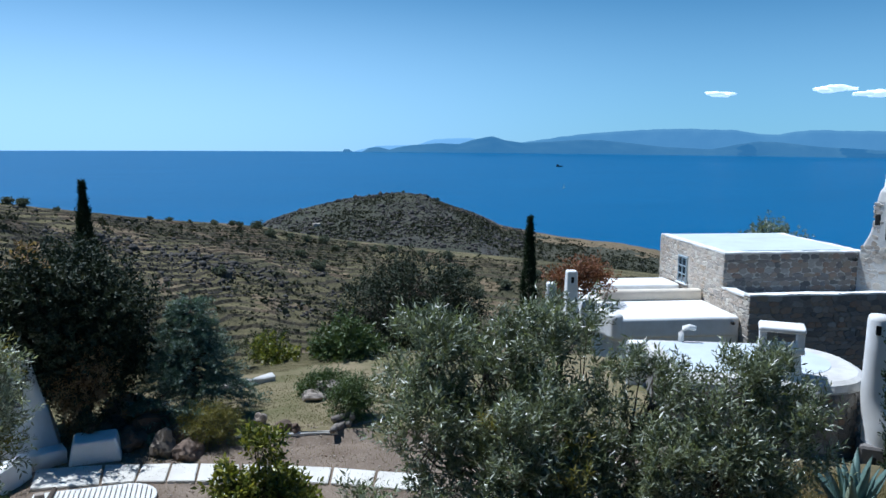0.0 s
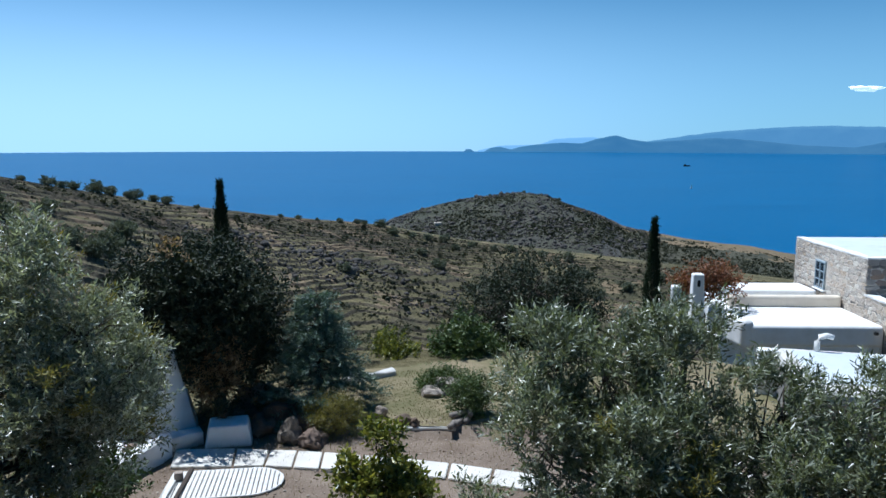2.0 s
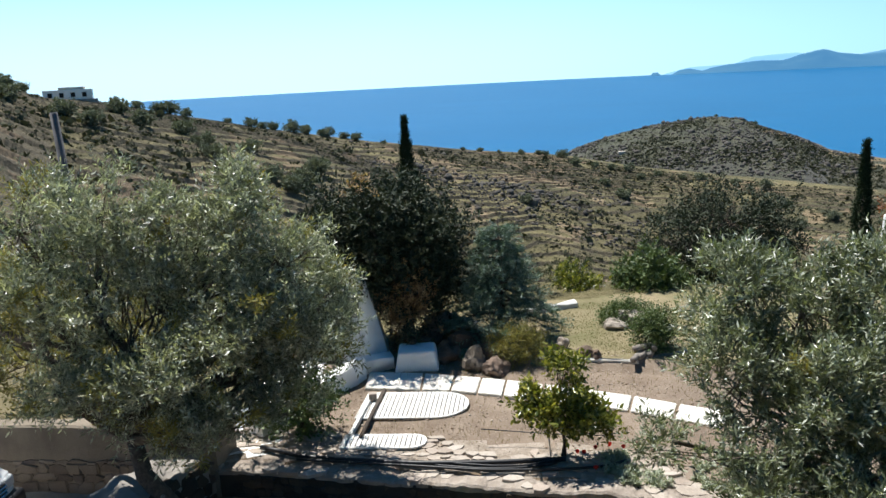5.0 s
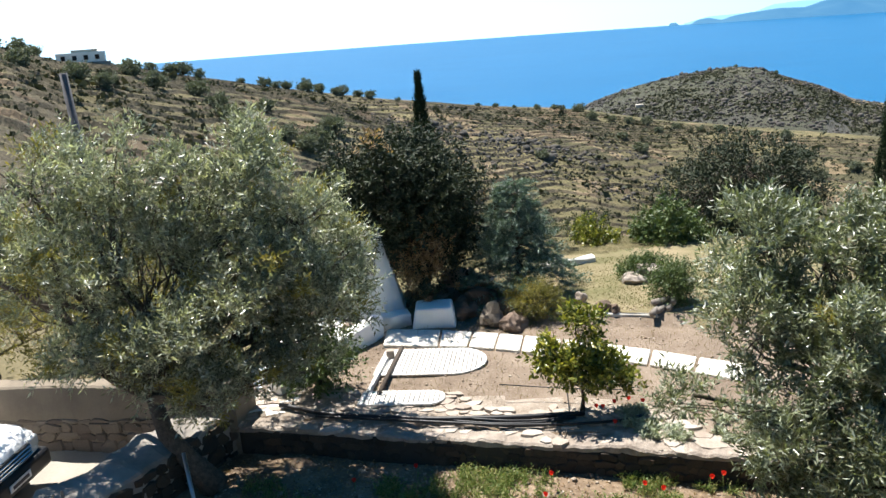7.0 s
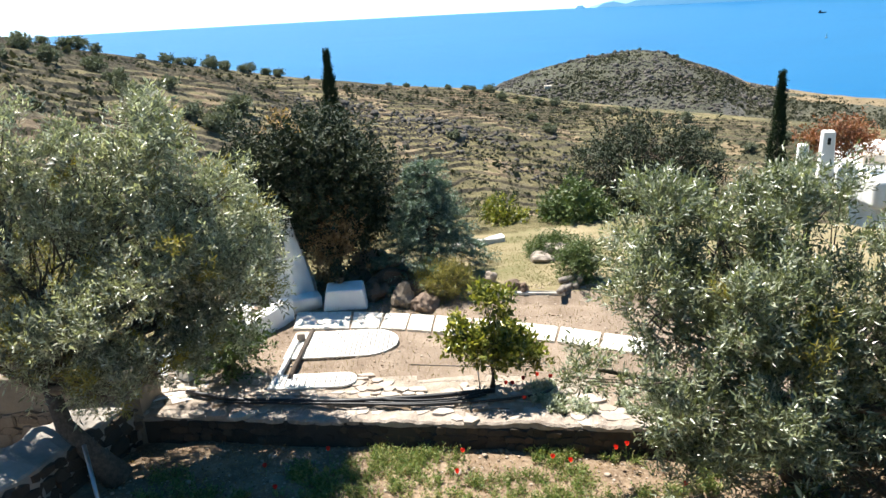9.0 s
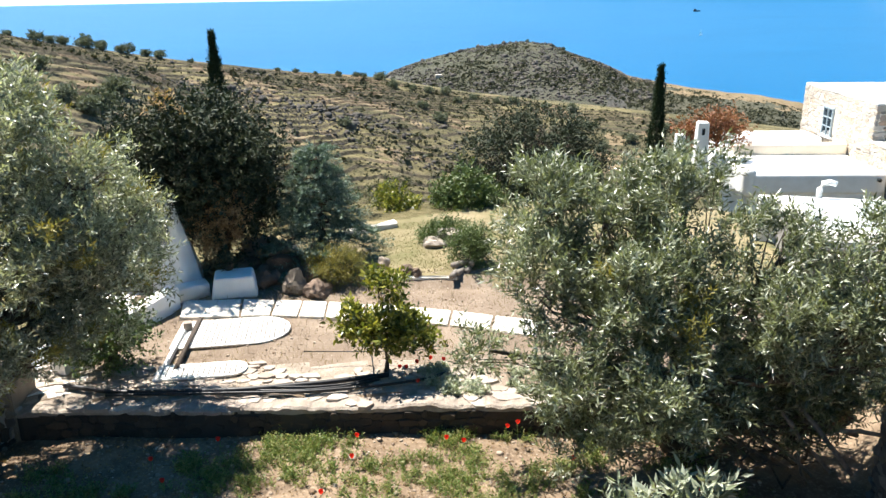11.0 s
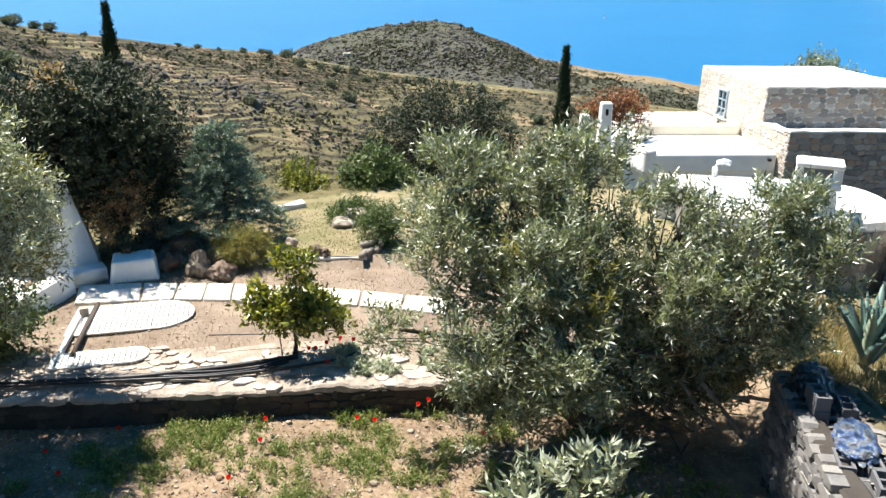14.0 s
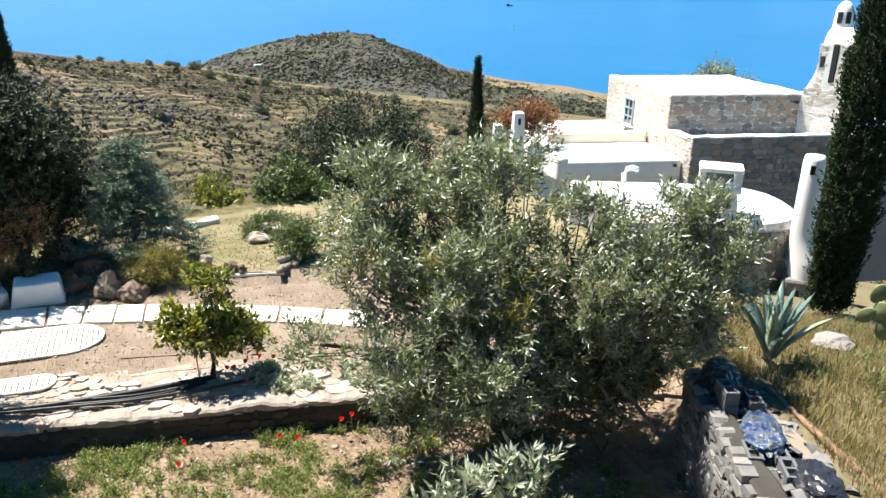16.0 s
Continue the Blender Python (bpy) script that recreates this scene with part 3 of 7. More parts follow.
def lay_face(parent, shapes, material, a, b, z0, z1, rnd, w=(0.18, 0.42), h=(0.12, 0.22), proud=0.03, depth=0.12, skip=None):
    """Rubble stones laid in rough courses on the upright face from a to b (seen with the wall's body on the left of a to b)."""
    a, b = Vector((*a, 0)), Vector((*b, 0))
    along = (b - a).normalized()
    length = (b - a).length
    outw = Vector((along.y, -along.x, 0))
    rot = math.atan2(along.y, along.x)
    z, made = z0, 0
    while z < z1 - 0.05:
        hh = min(rnd.uniform(*h), z1 - z)
        x = rnd.uniform(-0.15, 0)
        while x < length:
            ww = rnd.uniform(*w)
            x0, x1 = max(x, 0), min(x + ww, length)
            if x1 - x0 > 0.07 and not (skip and skip((x0 + x1) / 2, z + hh / 2)):
                me = rnd.choice(shapes)
                if not me.materials:
                    me.materials.append(material)
                ob = new("stone", me)
                ob.parent = parent
                p = a + along * (x0 + x1) / 2 + outw * (rnd.uniform(0.3, 1) * proud - depth / 2)
                ob.matrix_basis = Matrix.LocRotScale((p.x, p.y, z + hh / 2 + rnd.uniform(-0.03, 0.03)), Euler((rnd.uniform(-0.05, 0.05), rnd.uniform(-0.16, 0.16), rot + rnd.uniform(-0.04, 0.04))), ((x1 - x0) * rnd.uniform(1.08, 1.24), depth, hh * rnd.uniform(1.08, 1.3)))
                made += 1
            x += ww
        z += hh
    return made



# ---- the ground: one sheet from the garden over the valley and the hills to the shore ----
SEA_Z = -79.7
# the skyline of the near ridge and of the rocky hill behind it: azimuth, elevation and distance
NEAR_AZ = (-180, -70, -50, -34, -31, -28, -24, -18, -10, -2.4, 1.7, 4.6, 6, 9.6, 14.8, 18.4, 25, 33, 40, 60, 90, 180)
NEAR_EL = (8, 6, 3, 0.6, -0.4, -0.8, -1.8, -3.2, -4.75, -5.8, -6.15, -6.5, -6.8, -7.45, -8.1, -8.5, -9.1, -9.8, -10.3, -11.5, -4, 8)
NEAR_R = ((-180, 160), (-60, 150), (-28, 185), (-12, 235), (-4, 275), (2, 300), (10, 310), (20, 290), (33, 260), (60, 240), (110, 200), (180, 160))
FAR_AZ = (-20, -2, 1.7, 3.5, 4.6, 6, 8, 10, 14, 16, 18, 20, 21.5, 25, 30.5, 33, 40, 60, 75)
FAR_EL = (-12, -10, -8, -6.9, -6.0, -5.5, -4.9, -4.45, -3.95, -4.18, -4.9, -5.6, -6.35, -7.0, -7.65, -8.1, -9.2, -11.5, -13)
FAR_R = 500.0


def wall_y(x):
    """The terrace wall's front line."""
    return 11.05 - 0.147 * x


def ramp01(v, a, b):
    t = np.clip((v - a) / (b - a), 0, 1)
    return t * t * (3 - 2 * t)


def near_crest(az):
    return np.interp(az, [k[0] for k in NEAR_R], [k[1] for k in NEAR_R])


def crest(az):
    """Distance of the skyline at an azimuth."""
    return float(near_crest(az)) if az < 4.6 or az > 75 else FAR_R


def terrain(az, r):
    """Height of the open land at an azimuth (degrees) and a distance."""
    el = np.interp(az, NEAR_AZ, NEAR_EL)
    R = near_crest(az)
    x, y = r * np.sin(np.radians(az)), r * np.cos(np.radians(az))
    top = 6.35 + R * np.tan(np.radians(el))
    rv = 0.40 * R
    deep = np.interp(az, (-180, -60, -30, -10, 5, 20, 40, 70, 180), (2, 4, 9, 15, 15, 14, 8, 4, 2))
    valley = np.minimum(top - deep, 6.35 + rv * np.tan(np.radians(el - 5)))
    q = 1 - np.clip((r - 22) / (rv - 22), 0, 1)
    near = -0.8 + (valley + 0.8) * (1 - q ** 1.9)
    s = np.clip((r - rv) / (R - rv), 0, 1)
    rise = valley + (top - valley) * np.sin(s * np.pi / 2) ** 1.15
    fall = top + (SEA_Z - 12 - top) * ramp01(r, R, R + 190)
    z = np.where(r < rv, near, np.where(r < R, rise, fall))
    rough = np.clip((r - 30) / 60, 0, 1)
    edge = 1 - 0.85 * np.exp(-((r - R) / 40) ** 2)
    z = z + ((fbm(x / 40, y / 40, 3, 3) - 0.5) * 3.2 + (fbm(x / 6, y / 6, 3, 9) - 0.5) * 0.8) * rough * edge
    # old field terraces: they follow the ridge, and run aslant in the middle of the valley
    w = (r - R - 0.45 * x * ramp01(az, -9, 2)) / 5.6 + (vnoise(x / 30, y / 30, 6) - 0.5) * 2.4 + (vnoise(x / 7, y / 7, 16) - 0.5) * 0.45
    fr = w - np.floor(w)
    high = 0.4 + 0.5 * vnoise(x / 45, np.floor(w) * 3.1, 5)
    mask = ramp01(fbm(x / 45, y / 45, 3, 8), 0.2, 0.36) * ramp01(fbm(x / 11, y / 11, 2, 18), 0.18, 0.36) * np.clip((r - 50) / 30, 0, 1) * (1 - ramp01(r, R - 4, R + 6))
    z = z + high * (ramp01(fr, 0.87, 1.0) - fr + 0.4) * mask
    # the rocky hill behind
    far_top = 6.35 + FAR_R * np.tan(np.radians(np.interp(az, FAR_AZ, FAR_EL)))
    foot = np.minimum(far_top - 12, -55.0)
    s2 = np.clip((r - 390) / (FAR_R - 390), 0, 1)
    hill = np.where(r < FAR_R, foot + (far_top - foot) * np.sin(s2 * np.pi / 2) ** 1.1, far_top + (SEA_Z - 12 - far_top) * ramp01(r, FAR_R, FAR_R + 200))
    hill = hill + ((fbm(x / 9, y / 9, 3, 12) - 0.5) * 2.2 + (fbm(x / 35, y / 35, 2, 13) - 0.5) * 3.0) * (1 - 0.75 * np.exp(-((r - FAR_R) / 25) ** 2))
    return np.where((r > 385) & (az > -20) & (az < 75), np.maximum(z, hill), z)


def garden(x, y):
    """Height of the ground round the house and garden."""
    n = (fbm(x * 1.3, y * 1.3, 3, 21) - 0.5) * 0.12
    z = np.where(y > wall_y(x) + 0.3, 0.0, -0.5)
    z = np.where((x < -6.6) & (y < 12.2), -0.45, z)
    z = np.where((x < -5.2) & (y > 12.1), 0.0, z)
    z = z + 0.2 * ramp01(y + 0.19 * x, 16.27, 16.5) * (y > 15) * ramp01(x, -2.8, -1.2)
    # the dry slope on the other side of the slate wall
    side = (x - 5.95) * 0.924 - (y - 5.46) * 0.383
    d = np.hypot(x, y)
    bank = 0.9 - 0.19 * np.clip(d - 11.5, 0, 30)
    t = np.where(y < 8.15, ramp01(side, 0.0, 0.3), ramp01(side, -0.3 * np.clip(y - 8.15, 0, 1), 0.3 + 1.2 * np.clip(y - 8.15, 0, 1)))
    z = z * (1 - t) + bank * t
    return z + n


def ground_height(x, y):
    r, az = np.hypot(x, y), np.degrees(np.arctan2(x, y))
    k = ramp01(r, 21.5, 30)
    return garden(x, y) * (1 - k) + terrain(az, np.maximum(r, 1)) * k


def gz(x, y):
    return float(ground_height(np.array([float(x)]), np.array([float(y)]))[0])


def build_ground():
    az = np.concatenate([np.arange(-180, -48, 4.0), np.arange(-48, -36, 0.5), np.arange(-36, 36, 0.2), np.arange(36, 62, 0.5), np.arange(62, 180, 4.0)])
    r = np.concatenate([np.array([0.01, 0.25]), np.arange(0.5, 4, 0.5), np.arange(4, 24, 0.2), np.arange(24, 60, 0.8), np.arange(60, 100, 0.8), np.arange(100, 312, 0.6), np.arange(312, 384, 6.0), np.arange(384, 506, 1.2), np.arange(506, 730, 12.0)])
    A, R = np.meshgrid(az, r)
    X, Y = R * np.sin(np.radians(A)), R * np.cos(np.radians(A))
    Z = ground_height(X.ravel(), Y.ravel()).reshape(X.shape)
    V = np.stack([X, Y, Z], -1).reshape(-1, 3)
    na, nr = len(az), len(r)
    i, j = np.meshgrid(np.arange(nr - 1), np.arange(na), indexing="ij")
    k = (j + 1) % na
    F = np.stack([i * na + j, (i + 1) * na + j, (i + 1) * na + k, i * na + k], -1).reshape(-1, 4)
    me = mesh_np("ground", V, F)
    names = ("hill", "soil", "gravel", "lawn", "drygrass", "drive", "court", "pale", "rubbleground", "rockhill", "bareearth")
    for m in names:
        me.materials.append(M[m])
    c = V[F].mean(1)
    x, y = c[:, 0], c[:, 1]
    rr = np.hypot(x, y)
    w = (fbm(x * 2, y * 2, 2, 31) - 0.5) * 0.5
    idx = np.zeros(len(F), np.int32)
    close = rr < 27 + w * 6
    idx[close] = 2
    idx[close & (y < wall_y(x) + 0.35)] = 1
    idx[close & (y >= wall_y(x) + 0.35) & (y + w * 0.7 < wall_y(x) + 1.55) & (x < 2.6)] = 7
    idx[close & (y + 0.19 * x + w * 0.7 > 16.4)] = 3
    side = (x - 5.95) * 0.924 - (y - 5.46) * 0.383
    idx[close & (side + w > (y > 9.8) * 0.4)] = 4
    idx[close & (side > -0.1) & (side < 0.9) & (y < 8.0) & (y > 3.0)] = 8
    idx[close & (side < 0.75) & (y >= 8.0) & (y < wall_y(x) + 0.3) & (x > 4)] = 1
    idx[close & (x < -6.6) & (y < 12.2)] = 5
    idx[close & (x < -4.3) & (y > 12.2) & (y < 17)] = 6
    idx[close & (x + w < -5.6) & (y > 12.2) & (y < 20)] = 4
    idx[close & (y + w > 20.2 + 0.25 * x)] = 0
    # the rocky hill, its bare shoulder, and worn terraces without grass
    azf = np.degrees(np.arctan2(x, y))
    elf = np.degrees(np.arctan2(c[:, 2] - 6.35, rr))
    idx[rr > 380] = 9
    shoulder = np.interp(azf, FAR_AZ, FAR_EL) - elf
    idx[(rr > 380) & (azf > 17.5) & (shoulder + (fbm(x / 12, y / 12, 3, 33) - 0.5) * 1.1 < 0.22)] = 10
    worn = fbm(x / 8, y / 8, 3, 34)
    slope = (rr > 70) & (rr < 330)
    idx[slope & (worn > 0.68)] = 10
    idx[slope & (azf > -30) & (azf < -20.5) & (np.abs(elf + 7.6) < 1.7) & (worn > 0.44)] = 10
    idx[slope & (azf > -12) & (azf < 7) & (elf > -8.2) & (worn > 0.6)] = 10
    me.polygons.foreach_set("material_index", idx)
    me.polygons.foreach_set("use_smooth", (rr < 60) | (rr > 380))
    tagged(new("ground", me), "dry terraced hillside, garden soil and gravel above the sea", "ground", kind="structure")


build_ground()


def build_sea():
    az = np.radians(np.arange(0, 360, 3.0))
    r = np.array([1, 300, 600, 1000, 1600, 2400, 3400, 4880.0])
    V = np.array([(q * math.sin(a), q * math.cos(a), SEA_Z) for q in r for a in az])
    n = len(az)
    F = [(i * n + j, i * n + (j + 1) % n, (i + 1) * n + (j + 1) % n, (i + 1) * n + j) for i in range(len(r) - 1) for j in range(n)]
    tagged(new("water", mesh_np("water", V, F)), "deep blue open sea reaching to the horizon", "sea", kind="structure").data.materials.append(M["sea"])


build_sea()


def island(name, label, material, az0, az1, dist, knots, seed, wide=300, rough=0.12):
    """A far range of hills: a ridge with spurs that run down to the shore."""
    az = np.arange(az0, az1 + 0.01, 0.12)
    el = np.interp(az, [k[0] for k in knots], [k[1] for k in knots])
    top = np.maximum(6.35 + dist * np.tan(np.radians(el)) - SEA_Z, 0.5)
    top = top * (1 + rough * (fbm(az * 1.6, az * 0 + seed, 4, seed) - 0.5))
    across = np.linspace(-1, 1, 15)
    V = []
    for s in across:
        k = np.clip(1 - np.abs(s), 0, 1) ** 0.9
        spur = 1 + 0.5 * (fbm(az * 1.1 + s * 2, az * 0 + s * 3 + seed, 3, seed + 4) - 0.5) * (0.2 < abs(s) < 0.95)
        d = dist + s * wide
        V.append(np.stack([d * np.sin(np.radians(az)), d * np.cos(np.radians(az)), SEA_Z - 2 + (top + 2) * k * spur], -1))
    n = len(az)
    V = np.concatenate(V)
    F = [(i * n + j, i * n + j + 1, (i + 1) * n + j + 1, (i + 1) * n + j) for i in range(len(across) - 1) for j in range(n - 1)]
    me = smooth(mesh_np(name, V, F))
    me.materials.append(material)
    tagged(new(name, me), label, "island", kind="structure")


island("backdrop", "hills of an island across the sea, blue haze painted in", M["isle_far"], 12, 74, 4800, [(12, -0.95), (16, -0.75), (21.5, -0.5), (22, -0.4), (24.4, -0.05), (26, 0.2), (28, 0.42), (30, 0.58), (32.2, 0.71), (34.9, 0.76), (37.4, 0.69), (39.2, 0.42), (40.3, 0.42), (42, 0.7), (46.5, 0.65), (52, 0.5), (60, 0.2), (74, -0.9)], 3, 70, rough=0.05)
island("backdrop", "low headlands in front of the far island, blue haze painted in", M["isle_near"], 9.9, 70, 4740, [(9.9, -1.3), (10.1, -0.86), (10.5, -0.84), (10.8, -1.12), (11.4, -1.05), (11.9, -0.75), (12.6, -0.68), (13.4, -0.86), (14, -0.68), (15.2, -0.5), (17, -0.38), (18.4, -0.42), (19.4, -0.12), (20.4, 0.12), (20.8, 0.16), (21.6, -0.1), (23, -0.3), (25, -0.2), (27, -0.04), (28.5, -0.06), (30.5, -0.25), (33, -0.5), (36, -0.62), (37.6, -0.3), (39, -0.05), (40.5, -0.12), (43, -0.4), (46, -0.55), (60, -0.8), (70, -1.2)], 11, 60, rough=0.06)
island("backdrop", "far ridge at the end of the island, paled by painted haze", M["isle_faint"], 11, 24, 4850, [(11, -0.95), (12.5, -0.6), (14, -0.55), (15.4, -0.5), (16.6, -0.1), (18, 0.0), (19.2, 0.02), (20.5, -0.2), (22, -0.4), (24, -0.9)], 5, 25, rough=0.05)


def cloud(az, el, wide, high, seed):
    """A small flat fair-weather cloud, far off."""
    rng = np.random.default_rng(seed)
    d = 4700
    a = radians(az)
    top = thing("cloud", (d * math.sin(a), d * math.cos(a), 6.35 + d * math.tan(radians(el))), "small flat white fair-weather cloud", "cloud", -az)
    for k in range(9):
        t = rng.uniform(-1, 1)
        s = high * (0.3 + 0.5 * rng.uniform() * (1 - abs(t)))
        bm = bmesh.new()
        bmesh.ops.create_icosphere(bm, subdivisions=3, radius=1.0)
        for v in bm.verts:
            q = 1 + 0.5 * noise.noise(v.co * 1.4 + Vector((k * 3.1, seed, 0))) + 0.25 * noise.noise(v.co * 3.5 + Vector((k, seed, 2)))
            v.co = Vector((v.co.x * s * 3.0 * q, v.co.y * s * q, v.co.z * s * 0.8 * q))
        part("puff", smooth(bm_mesh("puff", bm)), M["cloud"], top, "", pose(t * wide / 2, rng.normal(0, 20), rng.normal(0, high * 0.1)))


cloud(36.4, 3.1, 130, 24, 1)
cloud(43.3, 3.35, 180, 32, 2)
cloud(46.2, 3.0, 220, 40, 3)


def stuff(name, V, F, material, label, category):
    me = mesh_np(name, V, F)
    me.materials.append(material)
    return tagged(new(name, me), label, category, kind="stuff")


# scrub and rocks on the hills
def build_scrub():
    rng = np.random.default_rng(5)
    n = 80000
    az, r = rng.uniform(-48, 58, n), 34 + 290 * rng.uniform(0, 1, n) ** 0.7
    far = rng.uniform(0, 1, n) < 0.22
    r = np.where(far, rng.uniform(415, 502, n), r)
    az = np.where(far, rng.uniform(2, 42, n), az)
    R = np.where(far, FAR_R, near_crest(az))
    x, y = r * np.sin(np.radians(az)), r * np.cos(np.radians(az))
    patch = fbm(x / 26, y / 26, 4, 40)
    thick = np.clip((patch - 0.38) * 5, 0.16, 1) * (0.75 + 0.25 * ramp01(az, -16, 2))
    thick = thick + 0.4 * (az > 3.5) * (r > R - 50) * (~far)
    keep = (rng.uniform(0, 1, n) < thick) & (r < R - 1)
    x, y, az, r, far = x[keep], y[keep], az[keep], r[keep], far[keep]
    R = np.where(far, FAR_R, near_crest(az))
    z = terrain(az, r)
    size = np.exp(rng.normal(-1.05, 0.45, len(x))) * (0.7 + 0.5 * (r > 80)) * np.where(far, 1.7, 1)
    size = np.where(rng.uniform(0, 1, len(x)) < 0.05, size * 2.6, size)
    size = np.clip(np.where(r > R - 12, np.minimum(size, np.where(az > 4.6, 0.8, 0.4)), size), 0.15, 1.7)
    per = 8
    d = unit(rng.normal(size=(len(x), per, 3)))
    d[..., 2] = np.abs(d[..., 2]) * 0.9
    p = np.stack([x, y, z], -1)[:, None] + d * size[:, None, None] * rng.uniform(0.4, 0.9, (len(x), per, 1)) * np.array([1, 1, 0.8])
    a = unit(rng.normal(size=p.shape))
    b = unit(np.cross(a, d + 0.4 * rng.normal(size=p.shape)))
    s = size[:, None, None] * rng.uniform(0.3, 0.55, (len(x), per, 1))
    V = np.stack([p - a * s, p + b * s * 0.8, p + a * s, p - b * s * 0.8], 2).reshape(-1, 3)
    i = np.arange(len(V) // 4)[:, None] * 4
    stuff("scrub", V, i + [0, 1, 2, 3], M["scrub"], "low dark scrub scattered over the dry hillside", "scrub")


build_scrub()


def build_hill_rocks():
    rng = np.random.default_rng(9)
    bm = bmesh.new()
    bmesh.ops.create_icosphere(bm, subdivisions=1, radius=1.0)
    I = np.array([v.co for v in bm.verts])
    T = np.array([[v.index for v in f.verts] for f in bm.faces])
    bm.free()
    n1, n2 = 9000, 16000
    az = np.concatenate([rng.uniform(4, 24, n1), rng.uniform(-14, 16, n2)])
    r = np.concatenate([rng.uniform(405, 503, n1), rng.uniform(80, 300, n2)])
    x, y = r * np.sin(np.radians(az)), r * np.cos(np.radians(az))
    z = terrain(az, r)
    patch = fbm(x / 22, y / 22, 3, 52)
    el = np.degrees(np.arctan2(z - 6.35, r))
    # two outcrops that run down the middle of the slope
    band = np.exp(-((el + 7.3 + 0.27 * (az + 5.3)) / 0.5) ** 2) * (az > -7) * (az < 6)
    chance = np.where(np.arange(len(x)) < n1, np.clip((patch - 0.42) * 3.2, 0.04, 0.62), np.clip((patch - 0.6) * 6, 0.02, 0.6) + band * 0.7)
    keep = (rng.uniform(0, 1, len(x)) < chance) & ((r > 380) | (r < near_crest(az) - 4))
    az, r, x, y, z, band = az[keep], r[keep], x[keep], y[keep], z[keep], band[keep]
    s = np.exp(rng.normal(-0.3, 0.45, len(x)))
    s = np.where(r > 380, s * 0.75, s * (0.4 + 0.3 * band))
    jit = rng.uniform(0.6, 1.3, (len(x), len(I), 1))
    V = np.stack([x, y, z + 0.1 * s], -1)[:, None] + I[None] * jit * s[:, None, None] * np.array([1, 1, 0.85])
    F = T[None] + (np.arange(len(x)) * len(I))[:, None, None]
    stuff("rocks", V.reshape(-1, 3), F.reshape(-1, 3), M["hillrock"], "weathered grey rocks strewn over the hilltop and slope", "rocks")


build_hill_rocks()


# ---- walls of the garden ----
SHAPES = stone_shapes("stone", 8, 3)
PALE = stone_shapes("stone", 14, 4, 0.06, 0.34)
WARM = stone_shapes("stone", 8, 5)
DARKS = stone_shapes("stone", 6, 7)
SLATE = stone_shapes("stone", 6, 6, 0.1)
BROWN = stone_shapes("stone", 7, 15)
rnd = random.Random(11)


def strip_wall(name, a, b, thick, z0, z1, material, label, category="wall", lumps=0.03, cap=0.0, seg=0.25):
    """An upright wall with an uneven top, its front on the line from a to b, its body to the left of it."""
    a, b = Vector((*a, 0)), Vector((*b, 0))
    al = (b - a).normalized()
    nrm = Vector((-al.y, al.x, 0))
    n = max(2, int((b - a).length / seg))
    bm = bmesh.new()
    rows = []
    for i in range(n + 1):
        p = a + (b - a) * i / n
        q = [(noise.noise(Vector((p.x * 1.7, p.y * 1.7, k * 5.0))) + 0.6 * noise.noise(Vector((p.x * 6.5, p.y * 6.5, k * 3.0)))) * lumps for k in range(4)]
        f, g = p - nrm * q[0], p + nrm * (thick + q[1])
        rows.append([bm.verts.new((f.x, f.y, z0)), bm.verts.new((f.x, f.y, z1 - 0.03 + q[2])), bm.verts.new((f.x + nrm.x * 0.04, f.y + nrm.y * 0.04, z1 + q[2])),
                     bm.verts.new((g.x - nrm.x * 0.04, g.y - nrm.y * 0.04, z1 + q[3])), bm.verts.new((g.x, g.y, z1 - 0.03 + q[3])), bm.verts.new((g.x, g.y, z0))])
    for u, v in zip(rows, rows[1:]):
        for k in range(6):
            bm.faces.new((u[k], u[(k + 1) % 6], v[(k + 1) % 6], v[k]))
    bm.faces.new(rows[0])
    bm.faces.new(rows[-1])
    ob = new(name, bm_mesh(name, bm))
    ob.data.materials.append(material)
    return tagged(ob, label, category, kind="structure")


# terrace wall with its flat cap stones
tw_a, tw_b = (-5.3, wall_y(-5.3)), (7.9, wall_y(7.9))
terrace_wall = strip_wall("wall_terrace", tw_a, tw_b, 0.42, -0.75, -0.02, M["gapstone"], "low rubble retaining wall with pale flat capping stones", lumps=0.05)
# front stones carry the shade of this side in their colour
lay_face(terrace_wall, DARKS, M["stone_shaded"], tw_a, tw_b, -0.6, -0.1, rnd, w=(0.1, 0.34), h=(0.07, 0.16), proud=0.03)
M["palecap"] = earthy("pale_mortar_cap", (0.22, 0.18, 0.145), (0.34, 0.29, 0.24), (0.43, 0.38, 0.33), 2.2, 11, bump=1.0, dist=0.04)
strip_wall("coping_terrace", (-5.2, wall_y(-5.2) - 0.02), (7.6, wall_y(7.6) - 0.02), 0.46, -0.09, 0.0, M["palecap"], "pale mortar coping on top of the terrace wall", "coping", lumps=0.06, seg=0.07)


